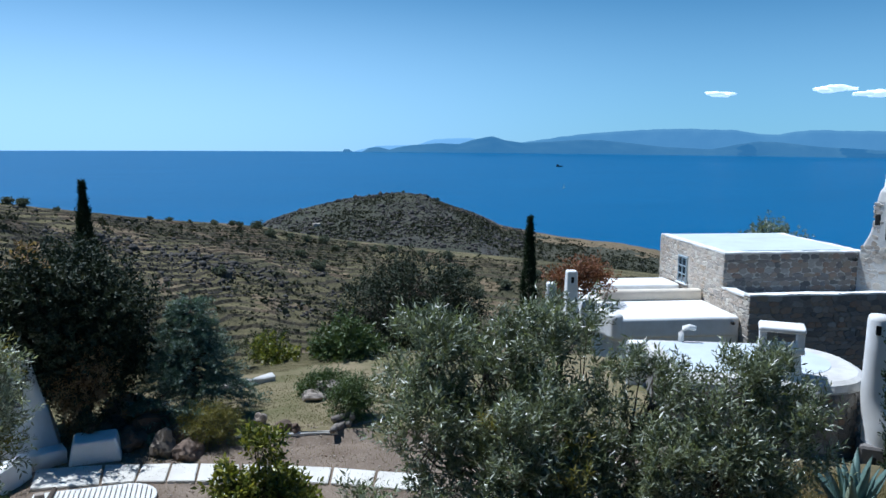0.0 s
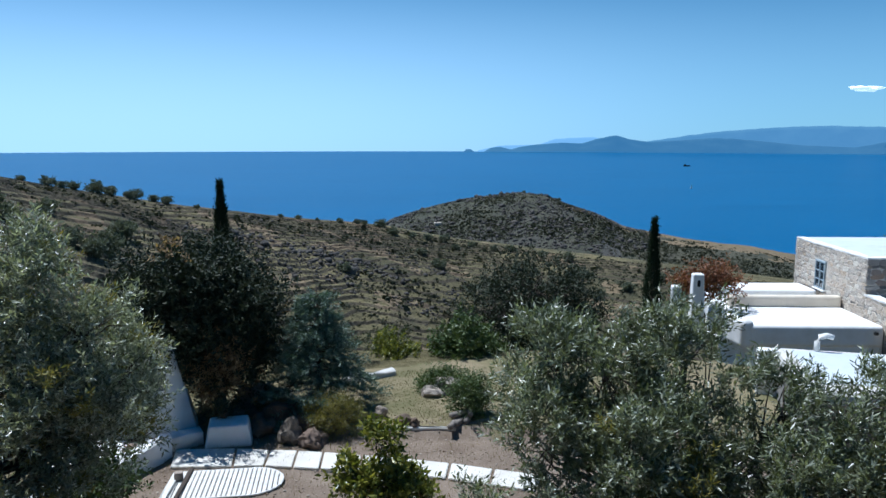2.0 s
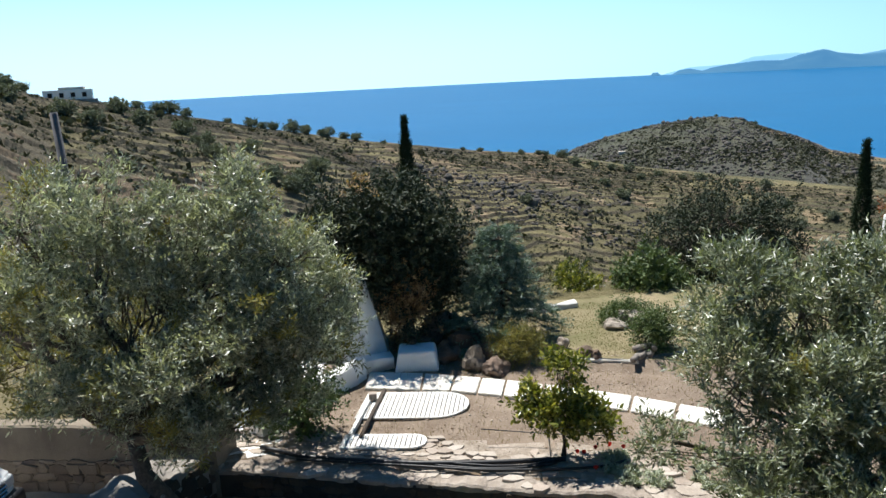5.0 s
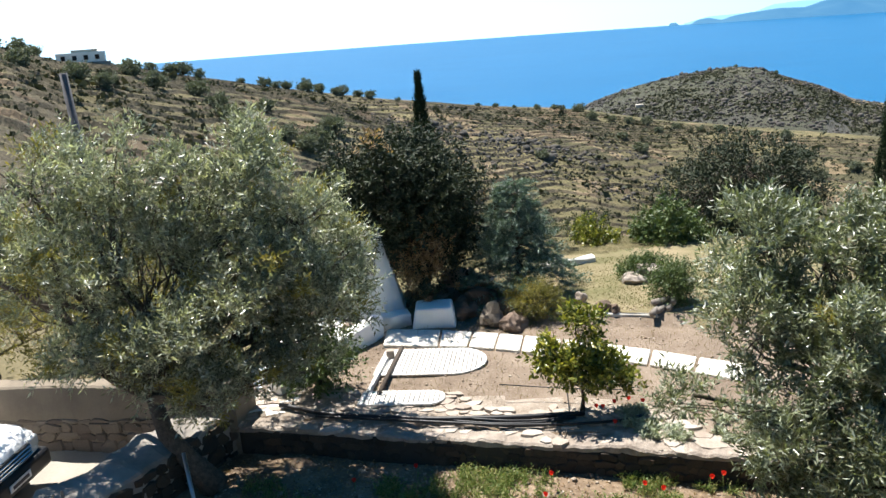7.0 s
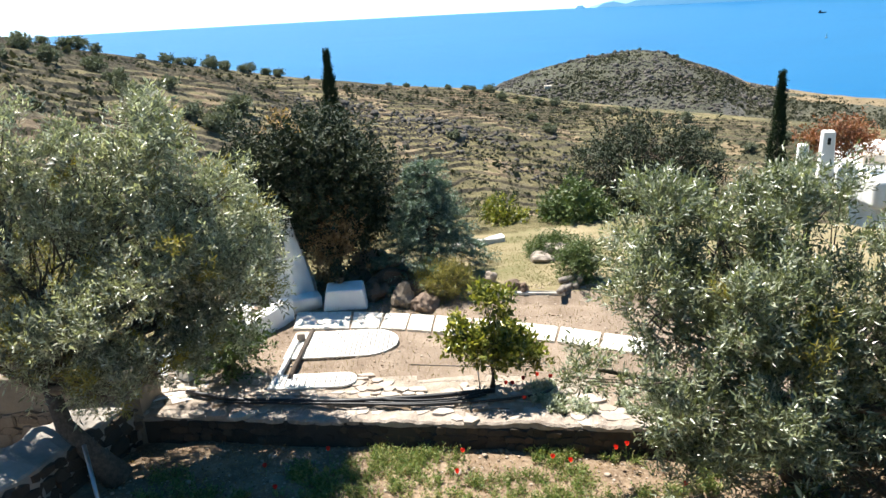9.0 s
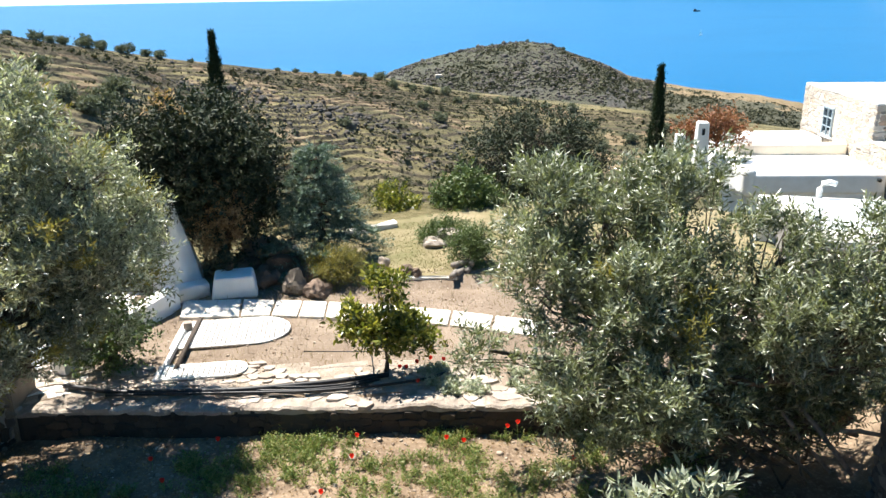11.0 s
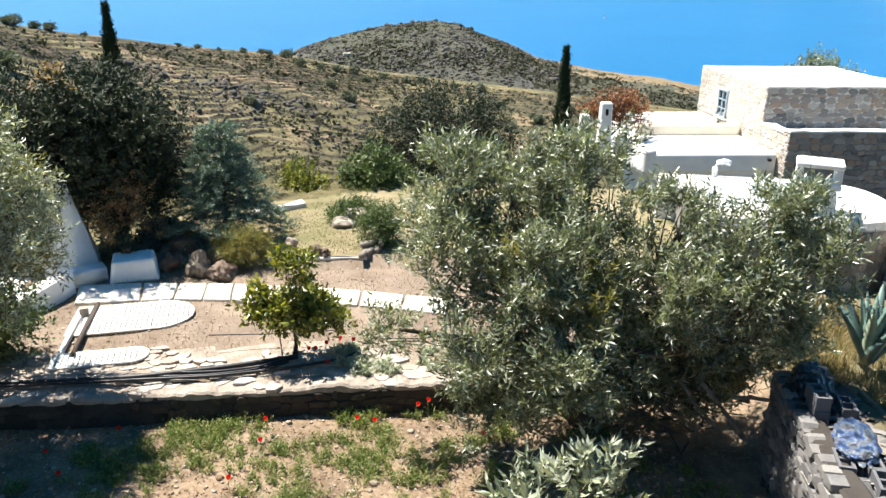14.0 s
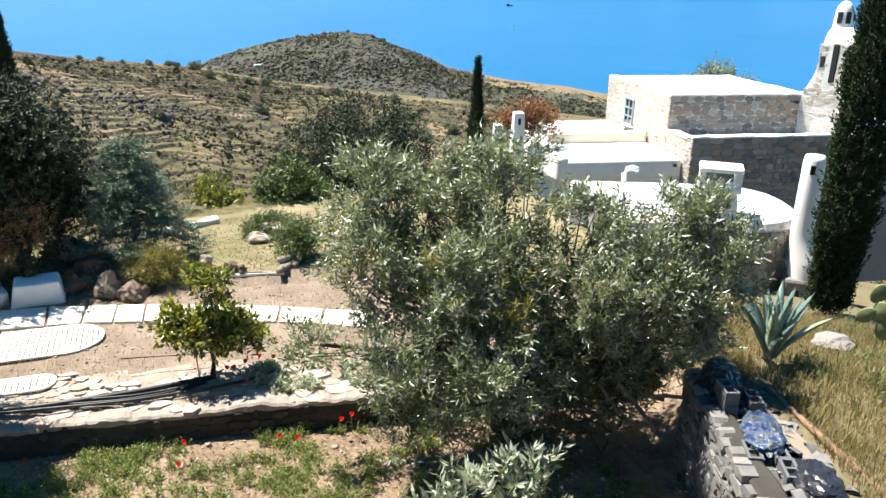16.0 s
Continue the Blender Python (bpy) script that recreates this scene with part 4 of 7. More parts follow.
def lay_flat(parent, shapes, material, x0, x1, y0, y1, zf, rnd, w=(0.25, 0.55), d=(0.2, 0.35), thick=0.09, gap=0.03, skip=None):
    """Flat stones in rough rows over a strip whose near edge is y0(x)."""
    off = 0.0
    while off < y1 - y0:
        dd = rnd.uniform(*d)
        x = x0 + rnd.uniform(-0.2, 0)
        while x < x1:
            ww = rnd.uniform(*w)
            cx, cy = x + ww / 2, wall_y(x + ww / 2) + y0 + off + dd / 2 + rnd.uniform(-0.04, 0.04)
            if not (skip and skip(cx, cy)) and rnd.random() > 0.07:
                me = rnd.choice(shapes)
                if not me.materials:
                    me.materials.append(material)
                ob = new("stone", me)
                ob.parent = parent
                ob.matrix_basis = Matrix.LocRotScale((cx, cy, zf + rnd.uniform(-0.02, 0.02)), Euler((-math.pi / 2 + rnd.uniform(-0.04, 0.04), rnd.uniform(-0.04, 0.04), rnd.uniform(-0.35, 0.35))), (ww - gap, thick, dd - gap))
            x += ww
        off += dd


lay_flat(terrace_wall, PALE, M["stone_pale"], -5.2, 3.6, -0.03, 0.44, -0.016, rnd, w=(0.16, 0.5), d=(0.13, 0.25), thick=0.06, gap=-0.03, skip=lambda x, y: rnd.random() < 0.25)
edging = thing("stone_paving", (0, 0, 0), "pale irregular flat stones set along the terrace edge", "paving", kind="structure")
lay_flat(edging, PALE, M["stone_pale"], -5.3, 2.4, 0.5, 1.55, -0.002, rnd, w=(0.1, 0.38), d=(0.09, 0.22), thick=0.07, gap=-0.03, skip=lambda x, y: (x > -1.2 and y > wall_y(x) + 1.15 + 0.2 * math.sin(x * 5)) or (-3.3 < x < -1.6 and y > 12.5))

# drive wall: rubble below, a concrete band above, ending in a pier at the terrace
drive_wall = strip_wall("wall_drive", (-16, 12.0), (-5.15, 11.75), 0.35, -0.7, 0.8, M["concrete"], "old concrete-topped rubble wall beside the drive", lumps=0.03)
lay_face(drive_wall, BROWN, M["stone_brown"], (-12, 11.92), (-5.15, 11.75), -0.5, 0.16, rnd, w=(0.16, 0.45), h=(0.12, 0.26), proud=0.06)
pier = strip_wall("wall_pier", (-5.15, 11.75), (-5.05, 12.5), 0.5, -0.6, 0.78, M["concrete"], "rough stone pier at the end of the drive wall", lumps=0.05)
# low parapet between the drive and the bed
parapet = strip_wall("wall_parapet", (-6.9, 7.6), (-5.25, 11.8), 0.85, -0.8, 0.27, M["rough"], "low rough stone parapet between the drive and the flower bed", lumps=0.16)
# bed-side stones, coloured for the shade on this face
lay_face(parapet, DARKS, M["stone_shaded"], (-6.9, 7.6), (-5.25, 11.8), -0.6, 0.22, rnd, w=(0.2, 0.5), h=(0.16, 0.3), proud=0.06, depth=0.2)
# step up to the lawn, and the low white-topped walls beyond it
strip_wall("kerb_lawn", (0.5, 16.32), (2.6, 15.92), 0.06, -0.1, 0.215, M["slab"], "pale stone edging of the raised lawn", lumps=0.02)
strip_wall("kerb_lawn_return", (2.6, 15.92), (3.8, 16.4), 0.1, -0.1, 0.24, M["rough"], "rough end of the lawn edging", lumps=0.04)
strip_wall("wall_lawn_far", (0.3, 19.3), (1.65, 19.85), 0.22, -0.4, 0.36, M["limerough"], "low whitewashed wall at the far side of the lawn", lumps=0.06)
strip_wall("wall_lawn_side", (-2.3, 18.9), (-1.0, 18.62), 0.24, -0.4, 0.28, M["limerough"], "low whitewashed wall behind the boulders", lumps=0.05)

# ---- the stone house with white roofs ----
HOUSE = pose(18.70, 24.64, 0, 0, 0, -9.9)
house = thing("house", (18.70, 24.64, 0), "rubble-stone island house with white flat roofs", "house", -9.9)


def slab(parent, name, x0, x1, y0, y1, z0, z1, material, bevel=0.05, segs=3, label=""):
    return part(name, rbox(x1 - x0, y1 - y0, z1 - z0, bevel, segs, (x0 + x1) / 2, (y0 + y1) / 2, z0), material, parent, label)


def soft(ob):
    smooth(ob.data)
    m = ob.modifiers.new("edge", "WEIGHTED_NORMAL")
    m.keep_sharp = True
    return ob


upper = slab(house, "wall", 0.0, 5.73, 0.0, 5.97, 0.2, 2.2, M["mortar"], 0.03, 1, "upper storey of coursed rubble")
lower = slab(house, "wall", 0.0, 12.0, -1.98, 5.9, -5.0, 0.62, M["darkmortar"], 0.03, 1, "lower storey of rubble, its shaded front toned dark")
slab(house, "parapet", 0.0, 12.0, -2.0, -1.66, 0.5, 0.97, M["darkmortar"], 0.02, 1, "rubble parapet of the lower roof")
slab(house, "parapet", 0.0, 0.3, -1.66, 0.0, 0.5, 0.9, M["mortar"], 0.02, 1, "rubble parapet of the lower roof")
# greyer rubble on the shaded front, warmer on the sunlit side: painted light
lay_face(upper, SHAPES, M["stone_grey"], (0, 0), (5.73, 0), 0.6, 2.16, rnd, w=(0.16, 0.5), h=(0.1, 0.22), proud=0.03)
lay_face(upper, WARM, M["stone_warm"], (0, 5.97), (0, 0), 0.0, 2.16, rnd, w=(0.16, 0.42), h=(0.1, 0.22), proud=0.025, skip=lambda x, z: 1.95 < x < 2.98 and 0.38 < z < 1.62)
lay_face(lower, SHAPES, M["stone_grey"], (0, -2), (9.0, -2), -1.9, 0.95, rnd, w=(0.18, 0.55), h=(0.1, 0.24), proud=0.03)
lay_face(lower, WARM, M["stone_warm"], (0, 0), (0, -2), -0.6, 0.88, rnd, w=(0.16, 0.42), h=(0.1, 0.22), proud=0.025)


def coping(name, x0, x1, y0, y1, z0, z1, label):
    """A hand-plastered cap with wavering edges."""
    bm = rbox(x1 - x0, y1 - y0, z1 - z0, 0, 1, (x0 + x1) / 2, (y0 + y1) / 2, z0)
    long_ = max(x1 - x0, y1 - y0)
    bmesh.ops.subdivide_edges(bm, edges=[e for e in bm.edges if e.calc_length() > 0.6 * long_], cuts=24)
    for v in bm.verts:
        v.co += noise.noise_vector(v.co * 3.1) * 0.035
    return part(name, bm, M["white"], house, label)


coping("roof", -0.02, 5.75, -0.02, 0.3, 2.17, 2.23, "white plaster roof edge")
coping("roof", -0.02, 0.3, 0.3, 5.95, 2.17, 2.23, "white plaster roof edge")
coping("roof", 5.45, 5.75, 0.3, 5.95, 2.17, 2.22, "white plaster roof edge")
slab(house, "roof", 0.25, 5.5, 0.25, 5.95, 2.18, 2.215, M["greyroof"], 0.01, 1, "pale grey roof screed")
slab(house, "gutter", 0.9, 4.9, 0.34, 0.42, 2.2, 2.245, M["winframe"], 0.01, 1, "dark lead roof gutter")
coping("roof", -0.03, 12.0, -2.03, -1.64, 0.95, 1.01, "white plaster cap of the parapet")
coping("roof", -0.03, 0.33, -1.64, 0.0, 0.86, 0.93, "white plaster cap of the parapet")
slab(house, "roof", 0.3, 12.0, -1.66, 0.0, 0.6, 0.66, M["greyroof"], 0.01, 1, "pale grey roof screed")
slab(house, "roof", 5.73, 12.0, 0.0, 5.9, 0.6, 0.66, M["greyroof"], 0.01, 1, "pale grey roof screed")
soft(slab(house, "parapet", 5.75, 7.6, 0.2, 0.5, 0.6, 1.0, M["white"], 0.08, 3))
soft(slab(house, "parapet", 6.9, 8.3, -1.6, -1.2, 0.6, 1.2, M["white"], 0.06, 3))
part("wall_lamp", tube("wall_lamp", [(5.2, -0.02, 1.93), (5.2, -0.2, 1.93)], [0.05, 0.07], 10), M["dark"], house, "small dark spotlight")
# window in the sunlit wall
WY, WZ = 3.5, 0.47
win = part("window", rbox(0.05, 0.78, 1.08, 0.01, 1, 0.0, WY, WZ), M["winframe"], house, "small grey-framed window")
part("window_frame", rbox(0.1, 0.86, 0.07, 0.01, 1, -0.02, WY, WZ + 1.05), M["winframe"], win)
for yy, w_ in ((WY - 0.38, 0.06), (WY + 0.38, 0.06), (WY, 0.045)):
    part("window_frame", rbox(0.09, w_, 1.06, 0.01, 1, -0.03, yy, WZ), M["winframe"], win)
for zz in (WZ + 0.02, WZ + 0.35, WZ + 0.7):
    part("glazing_bar", rbox(0.08, 0.72, 0.035, 0.005, 1, -0.035, WY, zz), M["winframe"], win)
for yy in (WY - 0.19, WY + 0.19):
    for zz in (WZ + 0.06, WZ + 0.39, WZ + 0.74):
        part("pane", rbox(0.02, 0.3, 0.28, 0.002, 1, -0.035, yy, zz), M["winglass"], win)
part("sill", rbox(0.16, 0.95, 0.06, 0.015, 2, -0.05, WY, WZ - 0.06), M["white"], win)
# white roofs of the side wing: a rounded platform, a cream parapet across it, a higher part behind
soft(slab(house, "wall", -4.4, -0.02, -1.42, 2.0, -5.0, -0.4, M["white"], 0.05, 3, "white plastered wall"))
soft(slab(house, "roof", -4.55, -0.03, -1.5, 5.4, -0.62, 0.13, M["white"], 0.14, 4, "thick white rounded roof edge"))
soft(slab(house, "parapet", -4.25, -0.06, 1.49, 1.85, 0.05, 0.55, M["cream"], 0.13, 5, "cream rounded parapet"))
soft(slab(house, "roof", -3.9, -0.05, 3.6, 5.3, 0.0, 0.36, M["white"], 0.1, 4, "white flat roof"))
for (ax, ay), (bx, by) in (((-4.6, -1.3), (-5.05, 0.5)), ((-5.05, 0.5), (-4.5, 2.6))):
    d_ = math.hypot(bx - ax, by - ay)
    ob_ = part("parapet", rbox(0.5, d_ + 0.4, 1.0, 0.2, 5), M["white"], house, "white rounded parapet", pose((ax + bx) / 2, (ay + by) / 2, -0.7, 0, 0, -math.degrees(math.atan2(bx - ax, by - ay))))
    soft(ob_)
part("spout", tube("spout", [(-0.35, -1.45, -0.1), (-0.35, -1.62, -0.1)], 0.06, 10), M["dark"], house, "dark round rain spout")


def bell_tower():
    """A whitewashed stone tower, square, with a skirt that flares out to one side, a slot and a small cupola."""
    t = thing("bell_tower", (25.0, 22.85, 0.58), "whitewashed stone bell tower with a small cupola", "bell tower", 18)
    rings = []
    bm = bmesh.new()
    for z, xh, y0, y1 in ((-0.4, 0.68, -0.68, 1.85), (0.6, 0.67, -0.67, 1.55), (1.26, 0.66, -0.66, 1.3), (1.9, 0.65, -0.65, 1.0), (2.4, 0.65, -0.65, 0.78), (2.9, 0.65, -0.65, 0.66), (3.6, 0.63, -0.63, 0.63), (3.95, 0.54, -0.5, 0.6), (4.15, 0.36, -0.28, 0.55), (4.22, 0.1, -0.05, 0.3)):
        ring = []
        for sx, sy in ((-1, -1), (1, -1), (1, 1), (-1, 1)):
            for k in range(4):
                a = math.atan2(sy, sx) + (k - 1.5) * 0.42
                r = min(0.14, xh * 0.6)
                ring.append(bm.verts.new((sx * (xh - r) + r * math.cos(a), ((y1 - r) if sy > 0 else (y0 + r)) + r * math.sin(a), z + 0.02 * noise.noise(Vector((sx, sy, z * 3))))))
        rings.append(ring)
    for u, v in zip(rings, rings[1:]):
        for k in range(16):
            bm.faces.new((u[k], u[(k + 1) % 16], v[(k + 1) % 16], v[k]))
    bm.faces.new(rings[-1])
    body = part("body", bm, M["limerough"], t)
    # openings are solid blocks, the shade inside them given as near-black colour
    part("opening", rbox(0.1, 0.24, 1.4, 0.04, 2, -0.63, 0.06, 2.17), M["dark"], t, "tall slot, its shade a near-black block")
    part("opening", rbox(0.1, 0.2, 0.42, 0.04, 2, -0.63, 0.5, 2.7), M["dark"], t, "small slot, its shade a near-black block")
    cup = part("cupola", lathe("cupola", [(0.36, 3.85), (0.35, 4.1), (0.31, 4.72), (0.26, 4.92), (0.14, 5.06), (0.0, 5.1)], 14), M["white"], t)
    cup.location = (0, 0.3, 0)
    for a in (-125, -180, -60, 60):
        c, s = math.cos(radians(a)), math.sin(radians(a))
        part("opening", rbox(0.08, 0.19, 0.42, 0.03, 2, 0, 0, 4.3), M["dark"], cup, "", pose(c * 0.31, s * 0.31, 0, 0, 0, a))
    rr = random.Random(2)
    slot = lambda x, z: 0.3 < x < 0.75 and 2.0 < z < 3.7
    for x0, y0, x1, y1, za, zb, sk in ((-0.655, 1.45, -0.655, -0.6, -0.2, 1.0, None), (-0.65, 1.05, -0.65, -0.6, 1.0, 1.9, None), (-0.642, 0.68, -0.642, -0.58, 1.9, 3.55, slot), (-0.58, -0.652, 0.58, -0.652, -0.2, 3.5, None)):
        lay_face(body, TOWER, M["stone_lime"], (x0, y0), (x1, y1), za, zb, rr, w=(0.18, 0.45), h=(0.13, 0.25), proud=0.02, skip=sk)


M["stone_lime"] = stone_mat("limewashed_stone", [(0.58, 0.53, 0.46), (0.48, 0.43, 0.37), (0.64, 0.61, 0.55), (0.43, 0.37, 0.3)], (0.64, 0.61, 0.56))
TOWER = stone_shapes("stone", 5, 9)
bell_tower()


# ---- the round-ended outbuilding with its chimneys ----
def rounded_outline(x0, x1, y0, y1, r, n=8):
    """Corner points of a box whose right end is round; seen from above, anticlockwise."""
    pts = [(x0, y0)]
    pts += [(x1 - r + r * math.cos(a), y0 + r + r * math.sin(a)) for a in np.linspace(-math.pi / 2, 0, n)]
    pts += [(x1 - r + r * math.cos(a), y1 - r + r * math.sin(a)) for a in np.linspace(0, math.pi / 2, n)]
    return pts + [(x0, y1)]


def prism(outline, z0, z1, inset=0.0, soft_top=0.0):
    bm = bmesh.new()
    c = Vector((sum(p[0] for p in outline) / len(outline), sum(p[1] for p in outline) / len(outline)))
    levels = [(z0, 0.0), (z1 - soft_top, 0.0)]
    if soft_top:
        levels += [(z1 - soft_top * 0.3, soft_top * 0.3), (z1, soft_top)]
    rings = []
    for z, ins in levels:
        ring = []
        for p in outline:
            d = c - Vector(p)
            ring.append(bm.verts.new((*(Vector(p) + d.normalized() * ins), z)))
        rings.append(ring)
    n = len(outline)
    for u, v in zip(rings, rings[1:]):
        for k in range(n):
            bm.faces.new((u[k], u[(k + 1) % n], v[(k + 1) % n], v[k]))
    bm.faces.new(rings[0])
    bm.faces.new(rings[-1])
    return bm


SHED_RZ = -20.9
shed = thing("outbuilding", (9.6, 14.2, 0), "round-ended rubble outbuilding with a pale plastered roof", "outbuilding", SHED_RZ)
line = rounded_outline(0.0, 4.55, -0.2, 3.3, 1.55)
shed_wall = part("wall", prism(line, -1.6, 1.12), M["darkmortar"], shed, "grey rubble wall")
part("roof", prism(rounded_outline(-0.02, 4.57, -0.22, 3.32, 1.56), 1.06, 1.3, soft_top=0.2), M["limerough"], shed, "rough rounded roof edge")
part("roof", prism(rounded_outline(0.3, 3.95, 0.45, 3.05, 1.25), 1.22, 1.312), M["greyroof"], shed, "pale plastered roof")
pts = line[:11]
for p, q in zip(pts, pts[1:]):
    lay_face(shed_wall, SHAPES, M["stone_grey"], p, q, -1.0, 1.05, rnd, w=(0.18, 0.4), h=(0.12, 0.22), proud=0.03)
part("pipe", tube("pipe", [(0.9, 3.1, 1.25), (0.9, 3.1, 1.55), (0.95, 3.1, 1.66), (1.1, 3.1, 1.7), (1.25, 3.1, 1.66)], 0.07, 10), M["white"], shed, "white bent vent pipe")
part("wall", rbox(0.5, 0.35, 2.9, 0.05, 2, -0.2, 3.1, -1.6), M["white"], shed, "white plastered corner")


def chimney_box():
    c = thing("chimney", (12.0, 13.75, 1.2), "wide white box chimney with an open flue on the roof", "chimney", -38)
    part("shaft", rbox(0.92, 0.62, 0.66, 0.04, 2, taper=0.86), M["white"], c)
    head = part("head", rbox(0.93, 0.66, 0.12, 0.03, 3, 0, 0, 0.66), M["white"], c)
    for s in (-1, 1):
        part("post", rbox(0.15, 0.6, 0.4, 0.03, 2, s * 0.38, 0, 0.74), M["white"], c)
    soft(part("cap", rbox(0.95, 0.68, 0.13, 0.055, 4, 0, 0, 1.1), M["white"], c))


def chimney_round():
    c = thing("chimney", (13.4, 12.65, -0.6), "tall tapering white round chimney on a stone base", "chimney", -40)
    me = lathe("shaft", [(0.37, 0.66), (0.37, 0.95), (0.345, 1.15), (0.285, 1.38), (0.25, 1.7), (0.238, 2.4), (0.225, 3.3), (0.2, 3.4), (0.0, 3.43)], 20)
    for v in me.vertices:
        z = v.co.z
        v.co.x += float(np.interp(z, (0.66, 0.95, 1.15, 1.38, 1.7), (0.28, 0.28, 0.24, 0.15, 0.08)))
    part("shaft", me, M["white"], c)
    part("base", rbox(0.84, 0.8, 0.68, 0.08, 2, 0.26, 0, 0.0), M["stone_grey"], c, "grey stone base")
    # vents: blocks coloured near-black for the shade within
    part("vent", rbox(0.1, 0.05, 0.2, 0.01, 1, 0.05, -0.23, 3.02), M["dark"], c, "vent opening, its shade a near-black block")
    part("vent", rbox(0.08, 0.06, 0.2, 0.01, 1, 0.15, -0.39, 0.25), M["dark"], c, "vent opening, its shade a near-black block")


def chimney_small(x, y, z, h, w, slot):
    c = thing("chimney", (x, y, z), "small tapered white chimney on a white roof", "chimney", -12, "small chimneys")
    soft(part("shaft", rbox(w, w, h, 0.06, 3, taper=0.72), M["white"], c))
    if slot:
        part("vent", rbox(0.1, 0.05, 0.22, 0.02, 1, 0, -w * 0.37, h - 0.42), M["dark"], c, "vent opening, its shade a near-black block")


chimney_box()
chimney_round()
chimney_small(12.05, 24.0, -0.4, 2.35, 0.5, True)
chimney_small(11.35, 24.1, -0.4, 1.95, 0.42, False)

# ---- the white house beside the garden ----
cot = thing("cottage", (-3.35, 17.0, 0), "white limewashed cottage with a flared corner buttress", "cottage")
soft(part("wall", rbox(1.5, 1.6, 2.0, 0.14, 4, -0.95, 0.95, -0.3), M["white"], cot))


def buttress():
    bm = bmesh.new()
    ring = []
    for z, x, y in ((-0.2, 0.54, -0.5), (0.4, 0.38, -0.3), (0.85, 0.25, -0.15), (1.44, 0.06, -0.02), (1.9, -0.06, 0.08), (2.05, -0.12, 0.12)):
        ring.append([bm.verts.new(p) for p in ((-0.62, y, z), (x, y, z), (x - 0.25, 1.0, z), (-0.62, 1.0, z))])
    for u, v in zip(ring, ring[1:]):
        for k in range(4):
            bm.faces.new((u[k], u[(k + 1) % 4], v[(k + 1) % 4], v[k]))
    bm.faces.new(ring[0])
    bm.faces.new(ring[-1])
    bmesh.ops.subdivide_edges(bm, edges=bm.edges[:], cuts=1, use_grid_fill=True)
    bmesh.ops.bevel(bm, geom=[e for e in bm.edges if e.calc_length() > 0.2 and abs((e.verts[0].co - e.verts[1].co).z) > 0.1], offset=0.05, segments=2, affect="EDGES")
    return bm


part("buttress", smooth(bm_mesh("buttress", buttress())), M["white"], cot, "flared white corner buttress")
cw = part("window", rbox(0.36, 0.1, 0.55, 0.02, 1, -0.38, -0.08, 1.0), M["winglass"], cot, "small dark window")
part("window_frame", rbox(0.46, 0.08, 0.06, 0.01, 1, -0.38, -0.06, 1.56), M["winframe"], cw)
bench = thing("planter", (-2.2, 16.35, 0), "white limewashed masonry block beside the path", "planter", 4)
soft(part("body", rbox(0.98, 0.78, 0.46, 0.05, 3, taper=0.82), M["white"], bench))
pot = tree("potted_plant", (-2.32, 16.55, 0.47), "small dark leafy plant in a clay pot on the planter", "plant", 45, [((0, 0, 0.2), (0.16, 0.14, 0.1))], [(0, 0, 0.02), (0, 0, 0.14)], 16, 6, 5, 0.06, 0.03, M["darkleaf"], M["bark_dark"], r0=0.012, size=0.05, shoot=0.09, up=0.3)
part("pot", lathe("pot", [(0.0, 0.0), (0.08, 0.0), (0.11, 0.13), (0.12, 0.14), (0.1, 0.14), (0.09, 0.1)], 14), M["boulder"], pot, "brown clay pot")
strip_wall("wall_low_white", (-4.7, 12.9), (-3.25, 15.7), 0.3, -0.1, 0.45, M["white"], "low white wall running from the cottage to the terrace", lumps=0.03)
soft(strip_wall("wall_step_white", (-3.3, 15.95), (-2.7, 16.2), 0.4, -0.1, 0.3, M["white"], "low white step beside the planter", lumps=0.02))

